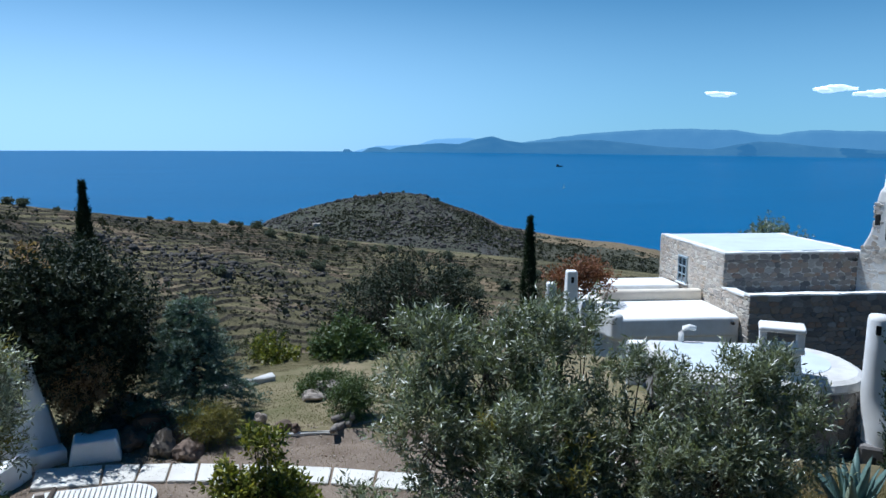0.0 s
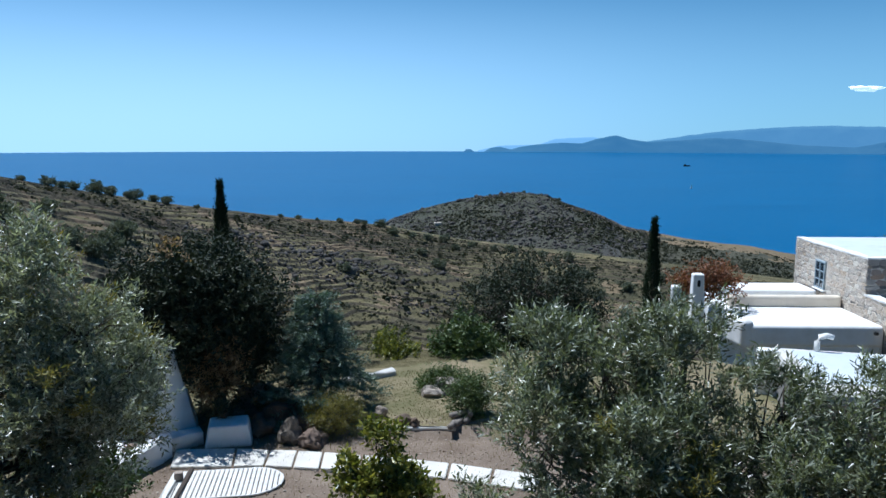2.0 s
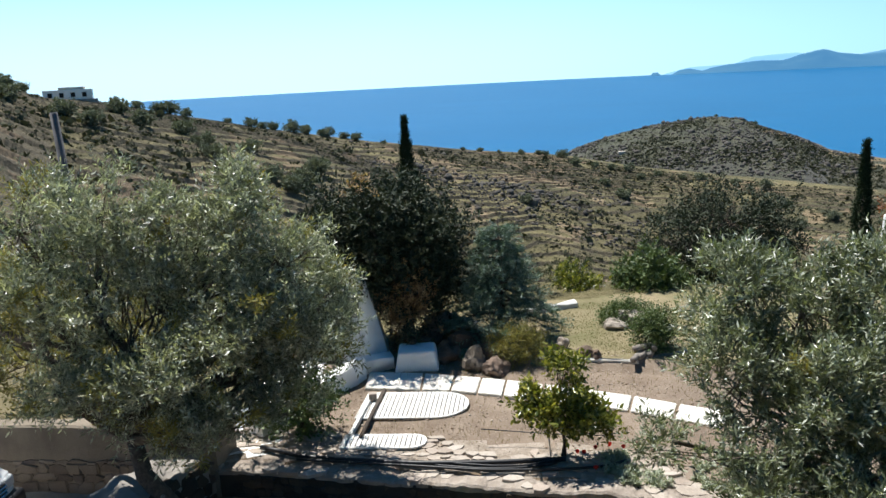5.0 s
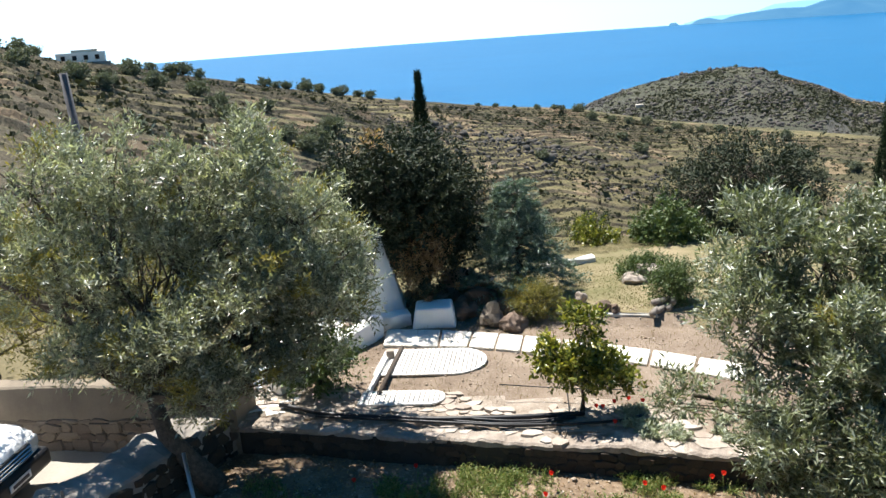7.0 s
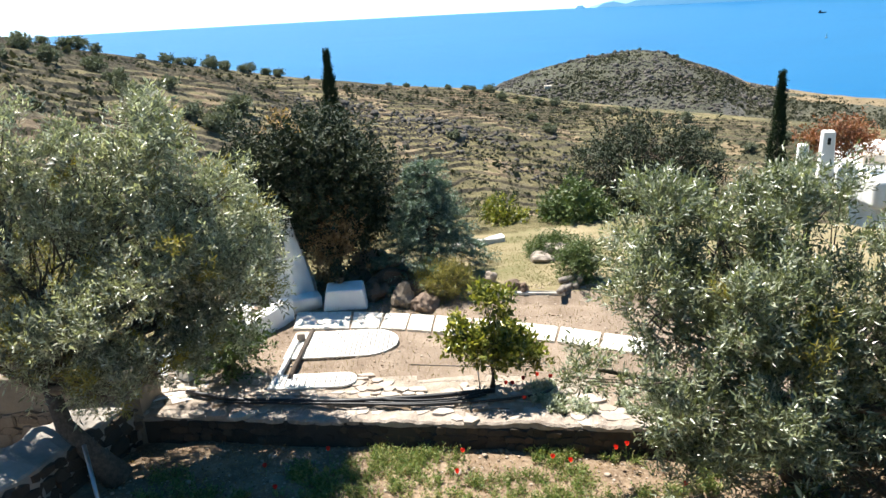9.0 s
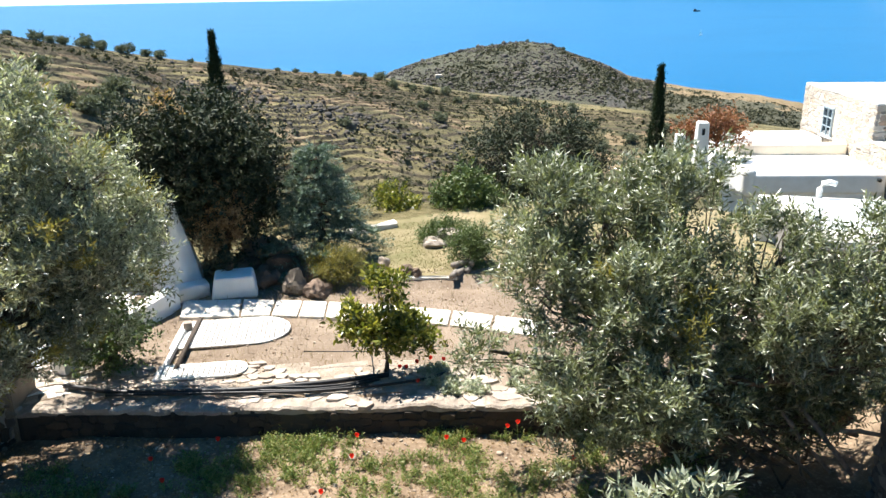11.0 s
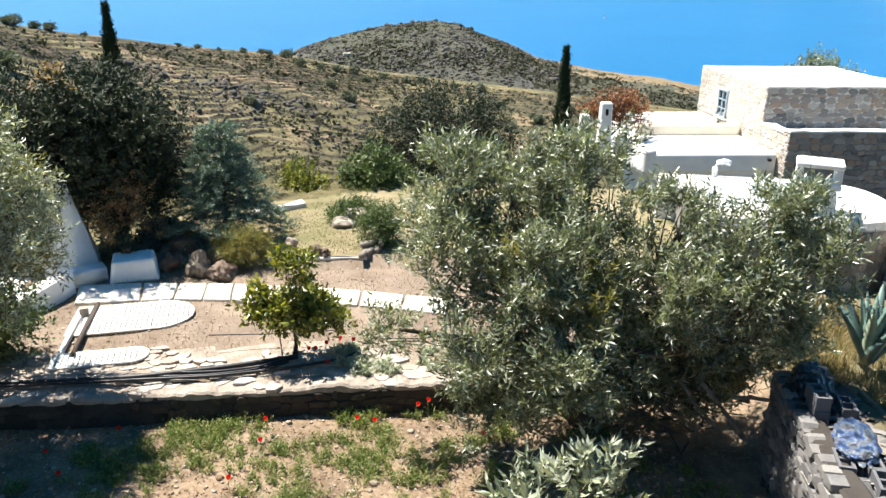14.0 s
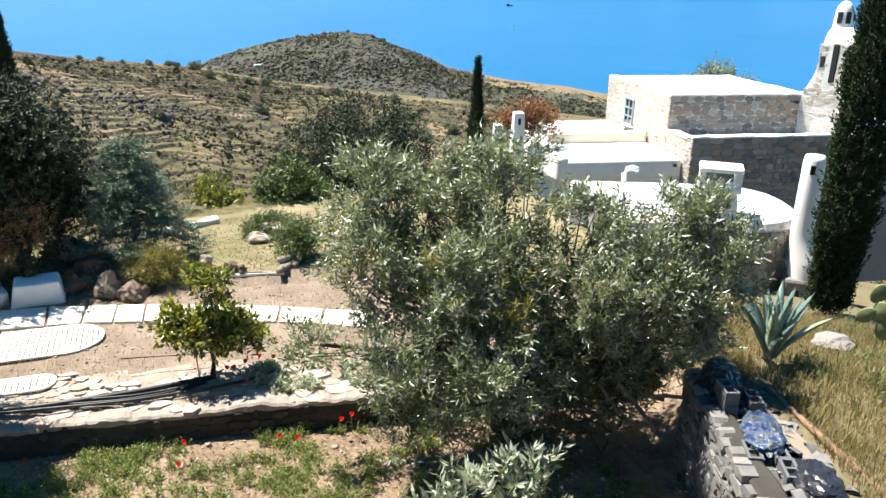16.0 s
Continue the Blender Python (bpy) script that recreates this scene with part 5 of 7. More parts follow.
# ---- trees ----
# the two olive trees at the edge of the bed
# last three lobes, hidden behind the crown, are added to shade the bed
tree("olive_tree", (-5.6, 10.35, -0.5), "large silver-leaved olive tree leaning over the wall", "tree", 21,
     [((-1.98, 0.84, 4.79), (0.84, 0.71, 0.76)), ((-0.8, 1.06, 5.02), (0.61, 0.58, 0.69)), ((0.16, 1.2, 4.48), (0.73, 0.62, 0.66)), ((1.21, 1.35, 4.56), (0.85, 0.72, 0.77)), ((1.95, 1.32, 4.05), (0.81, 0.69, 0.7)), ((2.55, 1.41, 3.44), (0.44, 0.53, 0.57)), ((-1.62, 0.51, 3.6), (0.99, 0.84, 0.76)), ((-0.08, 0.62, 3.39), (0.92, 0.77, 0.72)), ((1.39, 0.81, 3.44), (0.87, 0.74, 0.72)), ((2.15, 0.99, 2.94), (0.66, 0.59, 0.53)), ((2.7, 1.38, 2.63), (0.35, 0.34, 0.25)), ((0.43, 0.11, 2.56), (0.82, 0.7, 0.44)), ((0.91, -0.09, 2.05), (0.4, 0.34, 0.22)), ((-3.2, 1, 3.9), (0.79, 0.7, 0.79)), ((-1.3, 0, 2.5), (0.45, 0.38, 0.3)), ((0.75, -0.25, 1.75), (0.44, 0.35, 0.26)), ((2.6, 1.45, 2.95), (0.57, 0.44, 0.44)), ((1.95, 0.95, 2.45), (0.57, 0.44, 0.35)), ((1.75, 0.85, 2.9), (0.69, 0.53, 0.53)), ((-0.4, -0.05, 2.4), (0.66, 0.53, 0.37)), ((2, 0.7, 1.8), (0.48, 0.4, 0.35)), ((1.5, 0.3, 1.95), (0.44, 0.35, 0.26)), ((1.6, 2.1, 3.6), (0.8, 0.6, 0.7)), ((0.4, 2.1, 3.4), (0.8, 0.6, 0.7)), ((2.2, 2.2, 2.9), (0.55, 0.5, 0.5))],
     # the yellow share is added to stand in for the shrub behind the crown
     [(0.4, 0.35, 0), (0.1, 0.3, 0.5), (-0.3, 0.4, 0.95), (-0.5, 0.6, 1.5)], 820, 9, 13, 0.105, 0.026, M["olive_silver"], M["bark"], r0=0.17, second=(M["olive_yellow"], 0.07), size=0.08, shoot=0.34, up=0.6, shell=0.5, knobs=5, bias=2.2, inner=0.04, spread=0.75, fan=0.5)
# low rear lobes are added foliage that stands in for the shaded gap below
tree("olive_tree", (4.75, 9.6, -0.5), "broad bushy olive tree with grey-green leaves", "tree", 22,
     [((-1.9, 0.68, 3.73), (0.59, 0.56, 0.64)), ((-1.03, 0.44, 3.62), (0.74, 0.63, 0.65)), ((0, 0.13, 3.85), (0.58, 0.62, 0.71)), ((0.95, -0.66, 3.32), (0.59, 0.5, 0.55)), ((1.88, -1.11, 3.36), (0.73, 0.61, 0.58)), ((2.2, -1.6, 2.9), (0.42, 0.51, 0.58)), ((-1.83, 0, 2.85), (0.69, 0.6, 0.69)), ((-0.77, -0.5, 2.84), (0.87, 0.74, 0.72)), ((0.44, -1.1, 2.7), (0.75, 0.64, 0.58)), ((1.61, -1.55, 2.6), (0.56, 0.47, 0.39)), ((-2.68, 0.29, 1.87), (0.4, 0.35, 0.28)), ((-1.69, -0.8, 2.05), (0.67, 0.57, 0.46)), ((-0.56, -1.3, 2.05), (0.66, 0.57, 0.44)), ((0.6, -1.5, 2.15), (0.44, 0.39, 0.25)), ((-1.09, -1.4, 1.5), (0.53, 0.42, 0.31)), ((-1.88, -0.3, 1.3), (0.51, 0.47, 0.37)), ((-0.4, -0.9, 0.95), (0.56, 0.47, 0.33)), ((0.6, -0.3, 1.3), (0.65, 0.56, 0.51)), ((1.5, -0.6, 1.7), (0.57, 0.44, 0.4)), ((-1.4, -0.6, 0.8), (0.6, 0.47, 0.37)), ((1.6, 0.2, 0.65), (0.84, 0.47, 0.47)), ((0.5, 0.3, 0.55), (0.74, 0.47, 0.47)), ((2.15, -1.5, 2.15), (0.47, 0.42, 0.37)), ((2.35, -1.1, 1.75), (0.42, 0.37, 0.33)), ((1.85, -0.6, 0.8), (0.6, 0.45, 0.5)), ((2.3, -0.6, 1.45), (0.5, 0.45, 0.4))],
     [(0.2, 0.2, 0), (0.1, 0.15, 0.4), (0.0, 0.05, 1.1)], 904, 9, 13, 0.11, 0.027, M["olive"], M["bark"], r0=0.16, second=(M["olive_yellow"], 0.008), size=0.075, shoot=0.32, up=0.8, shell=0.5, knobs=5, bias=2.4, inner=0.05, spread=0.75, floor=0.25, fan=0.45)
tree("citrus_bush", (-3.95, 12.95, 0), "dark green bushy citrus beside the white steps", "bush", 37,
     [((0.1, 0, 0.85), (0.6, 0.5, 0.5)), ((-0.3, 0.1, 0.5), (0.55, 0.45, 0.4)), ((0.3, 0, 0.45), (0.4, 0.4, 0.35))], [(0, 0, 0), (0, 0, 0.4)], 80, 8, 6, 0.1, 0.045, M["shrub"], M["bark_dark"], r0=0.04, size=0.12, shoot=0.18, up=0.4)
tree("yellow_shrub", (-10.8, 13.6, 0), "tall wiry shrub with yellow-green leaves behind the wall", "shrub", 39,
     [((0, 0, 1.6), (1.3, 0.9, 0.9)), ((1.2, 0.1, 1.2), (1.1, 0.7, 0.8)), ((-1.2, 0, 1.2), (1.1, 0.7, 0.8))], [(0, 0, 0), (0, 0, 0.6)], 110, 10, 9, 0.09, 0.03, M["olive_yellow"], M["bark"], r0=0.06, size=0.25, shoot=0.3, up=0.6)
tree("yellow_shrub", (-8.0, 14.6, 0), "tall wiry shrub with yellow-green leaves behind the wall", "shrub", 38,
     [((0, 0, 2.0), (1.4, 0.9, 0.9)), ((1.6, 0.1, 1.7), (1.2, 0.8, 0.9)), ((-1.2, 0, 1.5), (1.2, 0.8, 1.0)), ((0.6, -0.2, 1.0), (1.6, 0.8, 0.8))], [(0, 0, 0), (0, 0, 0.6)], 150, 12, 9, 0.09, 0.03, M["olive_yellow"], M["bark"], r0=0.06, size=0.25, shoot=0.3, up=0.6)
# small citrus on the terrace
tree("citrus_tree", (0.72, 12.0, 0), "small glossy-leaved citrus tree with yellow-green shoots", "tree", 23,
     [((0.03, 0.0, 1.5), (0.24, 0.24, 0.34)), ((-0.42, 0.0, 1.0), (0.36, 0.3, 0.2)), ((0.4, 0.0, 0.76), (0.4, 0.34, 0.2)), ((0.0, -0.05, 0.85), (0.42, 0.36, 0.24))],
     [(0, 0, 0), (0.03, 0.0, 0.28), (0.0, 0, 0.55)], 88, 7, 6, 0.12, 0.06, M["citrus"], M["bark_dark"], r0=0.035, size=0.09, shoot=0.16, up=0.5, shell=0.4)
# dark carob-like tree behind the cottage, and the conifer
tree("carob_tree", (-2.6, 17.95, 0.0), "dense dark-leaved tree behind the white cottage", "tree", 24,
     [((0.1, 0.1, 2.5), (1.3, 1.2, 1.15)), ((-0.8, 0.2, 2.3), (1.2, 1.1, 1.1)), ((0.55, 0.3, 2.0), (0.8, 0.9, 1.05)), ((-0.1, 0.1, 1.2), (1.0, 0.8, 0.9)), ((0.1, 0.4, 3.05), (0.8, 0.8, 0.65)), ((-1.3, -0.5, 3.1), (0.9, 0.8, 0.7)), ((-0.7, -0.6, 2.6), (0.8, 0.7, 0.7)), ((-0.5, -1.0, 3.3), (0.75, 0.55, 0.55))],
     [(0, 0, -0.2), (0.1, 0, 1.0)], 420, 14, 9, 0.12, 0.05, M["darkleaf"], M["bark_dark"], r0=0.16, second=(M["brownleaf"], 0.02), size=0.25, shoot=0.25, up=0.3, shell=0.4)
tree("shrub", (-2.55, 17.3, 0), "half-dry shrub with brown leaves against the cottage", "shrub", 25,
     [((0, 0, 0.95), (0.4, 0.4, 0.7)), ((0.25, 0, 1.4), (0.35, 0.3, 0.4))], [(0, 0, 0), (0, 0, 0.5)], 60, 10, 7, 0.08, 0.035, M["brownleaf"], M["bark_dark"], r0=0.04, size=0.12, shoot=0.18, up=0.4)


def conifer(name, loc, label, seed, height, radius, tiers, material, needle=0.07, width=0.018, droop=-0.25, per=16):
    """A young cedar: a straight leader, whorls of drooping branches, needles along every one."""
    rng = np.random.default_rng(seed)
    t = thing(name, loc, label, "tree")
    part("trunk", tube("trunk", [(0, 0, -0.3), (0.02, 0, height * 0.5), (0, 0.01, height)], [0.09, 0.05, 0.01], 8), M["bark_dark"], t)
    lines, bases, ways, lens = [], [], [], []
    for k in range(tiers):
        z = height * (0.17 + 0.81 * (k / tiers))
        reach = radius * (1 - z / height) * rng.uniform(0.75, 1.15) + 0.12
        for j in range(8):
            a = rng.uniform(0, 6.28)
            d = np.array([math.cos(a), math.sin(a), rng.uniform(0.08, 0.2)])
            s = np.linspace(0, 1, 7)[:, None]
            p = np.array([0, 0, z]) + d * reach * s + np.array([0, 0, droop]) * reach * s ** 2
            lines.append((p, np.linspace(0.018, 0.004, 7)))
            for q in range(int(14 * reach / radius) + 5):
                u = rng.uniform(0.15, 1.0)
                at = np.array([0, 0, z]) + d * reach * u + np.array([0, 0, droop]) * reach * u ** 2
                lat = np.array([-math.sin(a), math.cos(a), 0]) * rng.choice([-1, 1])
                bases.append(at)
                ways.append(d * 0.7 + lat * rng.uniform(0.3, 1.0) + np.array([0, 0, rng.uniform(-0.5, 0.1)]))
                lens.append(rng.uniform(0.2, 0.42))
    V, F = leafage(rng, np.array(bases), unit(np.array(ways)), np.array(lens), per, needle, width, 0.9, -0.1)
    part("branchwork", tubes_mesh("branchwork", lines, 4), M["bark_dark"], t)
    part("crown", mesh_np("crown", V, F), material, t)
    return t


conifer("cedar_tree", (-0.33, 17.75, 0.1), "young blue-green cedar with drooping branches", 31, 2.95, 1.6, 16, M["cedar"], per=24, needle=0.08, width=0.024, droop=-0.38)


def cypress(loc, height, radius, seed, n, label):
    """A narrow pointed cypress of upright sprays."""
    rng = np.random.default_rng(seed)
    t = thing("cypress_tree", loc, label, "tree")
    part("trunk", tube("trunk", [(0, 0, -0.4), (0, 0, height * 0.85)], [radius * 0.2, 0.02], 8), M["bark_dark"], t)
    z = rng.uniform(0.0, 1, n) ** 0.95
    a = rng.uniform(0, 6.28, n)
    prof = np.interp(z, (0, 0.08, 0.3, 0.55, 0.7, 0.84, 0.93, 1), (0.75, 0.95, 1, 0.8, 0.57, 0.32, 0.13, 0.02))
    bulge = 0.62 + 0.7 * vnoise(a * 1.3, z * 13, seed)
    rr = radius * prof * bulge * rng.uniform(0.55, 1.05, n)
    base = np.stack([rr * np.cos(a), rr * np.sin(a), z * height], -1)
    way = unit(np.stack([np.cos(a) * 0.45, np.sin(a) * 0.45, np.ones(n)], -1) + rng.normal(0, 0.22, (n, 3)))
    V, F = leafage(rng, base, way, rng.uniform(0.12, 0.3, n) * (0.6 + height / 18), 8, 0.055 * (0.7 + height / 14), 0.03 * (0.7 + height / 14), 0.45)
    part("crown", mesh_np("crown", V, F), M["cypress"], t)


cypress((-5.2, 39.6, -5.6), 9.75, 0.68, 41, 4200, "tall dark pointed cypress behind the garden")
cypress((16.75, 38.3, -8.5), 10.6, 0.62, 42, 4200, "tall dark pointed cypress beside the white roofs")
cypress((12.62, 10.85, 0.0), 8.4, 0.47, 43, 9000, "tall dense cypress standing before the stone house")

# bushes and trees at the far edge of the lawn
tree("citrus_bush", (1.75, 22.0, -1.0), "round yellow-green citrus bush behind the low wall", "bush", 26,
     [((0, 0, 1.1), (0.6, 0.6, 0.6)), ((0.4, 0.1, 0.8), (0.5, 0.5, 0.45)), ((-0.4, 0, 0.75), (0.45, 0.5, 0.45))], [(0, 0, 0), (0, 0, 0.6)], 110, 9, 6, 0.11, 0.055, M["citrus"], M["bark_dark"], r0=0.06, size=0.12, shoot=0.18, up=0.5)
tree("laurel_tree", (3.8, 22.0, -1.0), "dark green broad-leaved tree at the lawn's edge", "tree", 27,
     [((0, 0, 1.4), (0.75, 0.7, 0.7)), ((-0.3, 0, 0.8), (0.6, 0.6, 0.6)), ((0.5, 0.2, 0.9), (0.7, 0.7, 0.65))], [(0, 0, 0), (0, 0, 0.8)], 140, 10, 7, 0.13, 0.06, M["shrub"], M["bark_dark"], r0=0.08, size=0.16, shoot=0.2, up=0.4)
tree("holm_oak", (7.0, 26.0, -2.6), "broad dark evergreen tree beyond the lawn", "tree", 28,
     [((0, 0, 3.7), (1.5, 1.4, 1.2)), ((-1.3, 0, 3.1), (1.3, 1.2, 1.0)), ((1.2, 0.2, 3.3), (1.2, 1.2, 1.0)), ((-0.6, -0.2, 2.0), (1.6, 1.2, 1.0)), ((0.9, 0, 1.9), (1.4, 1.2, 1.0))], [(0, 0, 0), (0, 0, 1.6)], 330, 12, 8, 0.12, 0.055, M["darkleaf"], M["bark_dark"], r0=0.15, size=0.24, shoot=0.28, up=0.35)
tree("round_bush", (2.98, 16.55, 0.15), "small clipped dark green bush on the lawn edge", "bush", 29,
     [((0, 0, 0.45), (0.4, 0.4, 0.42)), ((0.2, 0.1, 0.55), (0.35, 0.35, 0.35))], [(0, 0, 0), (0, 0, 0.25)], 190, 9, 6, 0.05, 0.025, M["shrub"], M["bark_dark"], r0=0.03, size=0.08, shoot=0.12, up=0.4)
tree("low_bush", (2.25, 18.45, 0.2), "low spreading green bush beside stones on the lawn", "bush", 30,
     [((0.25, 0, 0.14), (0.4, 0.34, 0.2)), ((0.65, 0.1, 0.2), (0.42, 0.36, 0.24))], [(0, 0, 0), (0, 0, 0.15)], 170, 9, 6, 0.06, 0.025, M["shrub"], M["bark_dark"], r0=0.03, size=0.1, shoot=0.12, up=0.5)
tree("dry_bush", (0.05, 16.42, 0.1), "rounded olive-yellow wiry bush near the boulders", "bush", 33,
     [((0, 0, 0.32), (0.5, 0.42, 0.36)), ((-0.2, 0, 0.4), (0.4, 0.35, 0.3))], [(0, 0, 0), (0, 0, 0.1)], 120, 10, 6, 0.08, 0.012, M["olive_yellow"], M["bark"], r0=0.02, size=0.08, shoot=0.16, up=0.6)
tree("silver_shrub", (3.5, 7.2, -0.5), "young silvery shrub with pale upright leaves in the bed", "shrub", 34,
     [((0, 0, 0.75), (0.6, 0.5, 0.45)), ((0.4, 0.1, 0.95), (0.45, 0.45, 0.4)), ((-0.4, -0.1, 0.85), (0.45, 0.45, 0.4))], [(0, 0, 0), (0, 0, 0.4)], 34, 4, 10, 0.19, 0.05, M["sage"], M["bark"], r0=0.03, size=0.1, shoot=0.3, up=1.0, spread=0.7, fan=0.35)
tree("russet_tree", (13.4, 26.2, -1.2), "small reddish-brown leaved tree behind the chimneys", "tree", 35,
     [((0, 0, 2.5), (0.8, 0.7, 0.55)), ((0.9, 0.2, 2.35), (0.8, 0.6, 0.5)), ((-0.5, 0, 2.2), (0.6, 0.6, 0.5))], [(0, 0, 0), (0, 0, 1.5)], 90, 9, 6, 0.12, 0.06, M["redleaf"], M["bark_dark"], r0=0.06, size=0.2, shoot=0.22, up=0.4, shell=0.2)
tree("roof_tree", (26.3, 31.3, -2.3), "small green tree showing above the stone house's roof", "tree", 36,
     [((0, 0, 4.2), (0.8, 0.7, 0.6)), ((-1.2, 0, 3.85), (0.9, 0.6, 0.45)), ((1.2, 0, 3.8), (0.9, 0.6, 0.4))], [(0, 0, 0), (0, 0, 3.5)], 70, 8, 7, 0.14, 0.06, M["olive"], M["bark_dark"], r0=0.1, size=0.2, shoot=0.25, up=0.4)


# undergrowth on the slope behind the lawn
def build_thicket():
    rng = np.random.default_rng(46)
    lobes = []
    for _ in range(210):
        x, y = rng.uniform(-7, 11), rng.uniform(20.7, 31)
        if math.hypot(x - 1.75, y - 22) < 1.0 or math.hypot(x - 3.8, y - 22) < 1.1 or y < 20.9 + 0.2 * x:
            continue
        q = rng.uniform(0.3, 0.75)
        lobes.append(((x, y, gz(x, y) + q * 0.45), (q * 1.2, q, q * 0.8)))
    V, F, _, _ = tree_crown(rng, lobes, 1500, 8, 6, 0.09, 0.035, size=0.09, shoot=0.17, up=0.5)
    stuff("undergrowth", V, F, M["undergrowth"], "dense low grey-green undergrowth on the slope", "scrub")


build_thicket()


# trees on the ridges: three kinds of crown, repeated
def ridge_tree(seed):
    rng = np.random.default_rng(seed)
    t = thing("ridge_tree", (0, 0, 0), "round dark olive tree on the dry terraced ridge", "tree", group="trees on the ridge")
    lobes = [((rng.uniform(-0.8, 0.8), rng.uniform(-0.8, 0.8), rng.uniform(0.9, 1.7)), (rng.uniform(0.9, 1.4),) * 2 + (rng.uniform(0.7, 1.0),)) for _ in range(5)]
    V, F, _, _ = tree_crown(rng, lobes, 75, 6, 5, 0.34, 0.2, size=0.28, shoot=0.35, up=0.2, shell=0.5)
    part("crown", mesh_np("crown", V, F), M["ridgeleaf"], t)
    part("trunk", tube("trunk", [(0, 0, -0.6), (0.1, 0, 0.7), (0.0, 0.1, 1.6)], [0.25, 0.2, 0.12], 6), M["bark_dark"], t)
    return t


kinds = [ridge_tree(k) for k in (51, 52, 53)]
RIDGE = [(-25.6, 0.7), (-24.2, 1.0), (-23.5, 1.1), (-22.5, 0.8), (-19.8, 0.6), (-18.2, 0.9), (-17.4, 0.7), (-16.8, 0.9), (-15.3, 1.25), (-14.4, 1.0), (-13.3, 0.9), (-12.9, 1.0), (-11.8, 0.8), (-10.9, 0.95), (-9.0, 0.5), (-3.3, 0.5), (-2.0, 0.7), (-0.7, 0.45), (0.9, 0.75), (2.2, 0.8), (2.7, 0.7), (3.9, 1.2), (-32.3, 0.8), (-33.0, 1.0), (-34.3, 0.9), (11.9, 0.5), (16.9, 0.7), (14.4, 0.6)]
SLOPE = [(-22.7, 160, 1.0), (-21.6, 150, 0.9), (-21.0, 140, 0.9), (-18.3, 165, 1.0), (-25.5, 150, 0.9), (-26.9, 160, 1.0), (-13.9, 165, 1.2), (-14.9, 150, 1.2), (-17.1, 145, 0.9), (-15.9, 142, 1.0), (-30, 130, 0.8), (-33, 130, 0.9), (-28.5, 125, 0.7), (4.9, 285, 1.0), (6.3, 290, 0.8), (7.4, 292, 0.9), (8.6, 296, 1.0), (9.4, 285, 0.8), (10.6, 296, 0.8), (12.2, 290, 0.7), (13.4, 292, 0.9), (15.8, 285, 0.9), (17.6, 280, 1.1), (18.8, 255, 0.9), (6.9, 258, 0.9), (8.2, 245, 1.1), (3.4, 110, 1.1), (5.4, 105, 0.9), (9.8, 200, 0.9), (12.6, 230, 1.1), (15.5, 215, 1.0), (20, 230, 1.0), (22, 240, 1.0), (-7, 200, 0.8), (1.2, 210, 0.9), (24, 255, 1.1)]
for n_, (a_, r_, s_) in enumerate([(a, crest(a) - 1.5, s * (1.0 if a < 4.6 else 1.1)) for a, s in RIDGE] + [(a, r, s * (1.2 if a < -10 else 1.05)) for a, r, s in SLOPE]):
    q_ = radians(a_)
    z_ = float(terrain(np.array([a_]), np.array([float(r_)]))[0])
    m_ = Matrix.LocRotScale((r_ * math.sin(q_), r_ * math.cos(q_), z_), Euler((0, 0, n_ * 1.7)), (s_,) * 3)
    if n_ < 3:
        kinds[n_].matrix_basis = m_
    else:
        k_ = copy_thing(kinds[n_ % 3], m_)
        k_.scale = (s_,) * 3

# ---- the garden's paving and things ----
# path of pale slabs
path = thing("garden_path", (0, 0, 0), "curved path of pale concrete slabs across the garden", "path", kind="structure")
JOINTS = [((-3.25, 16.0), (-3.2, 15.05)), ((-2.0, 15.87), (-1.98, 14.92)), ((-1.3, 15.7), (-1.38, 14.85)), ((-0.74, 15.58), (-0.83, 14.7)), ((-0.22, 15.42), (-0.31, 14.56)), ((0.55, 15.15), (0.48, 14.33)), ((1.4, 14.85), (1.3, 14.07)), ((2.26, 14.5), (2.06, 13.77)), ((3.05, 14.1), (2.8, 13.4)), ((3.9, 13.7), (3.6, 13.0))]
for (a, b), (d, c) in zip(JOINTS, JOINTS[1:]):
    bm = bmesh.new()
    ps = [Vector((*p, 0)) for p in (a, b, c, d)]
    mid = sum(ps, Vector()) / 4
    ps = [mid + (p - mid) * (1 - 0.03 / (p - mid).length * 1.3) for p in ps]
    lo, hi = [bm.verts.new((p.x, p.y, -0.05)) for p in ps], [bm.verts.new((p.x, p.y, 0.045)) for p in ps]
    bm.faces.new(hi)
    bm.faces.new(lo)
    for k in range(4):
        bm.faces.new((lo[k], lo[(k + 1) % 4], hi[(k + 1) % 4], hi[k]))
    bmesh.ops.bevel(bm, geom=bm.edges[:], offset=0.012, segments=2, affect="EDGES")
    part("slab", bm, M["slab"], path)


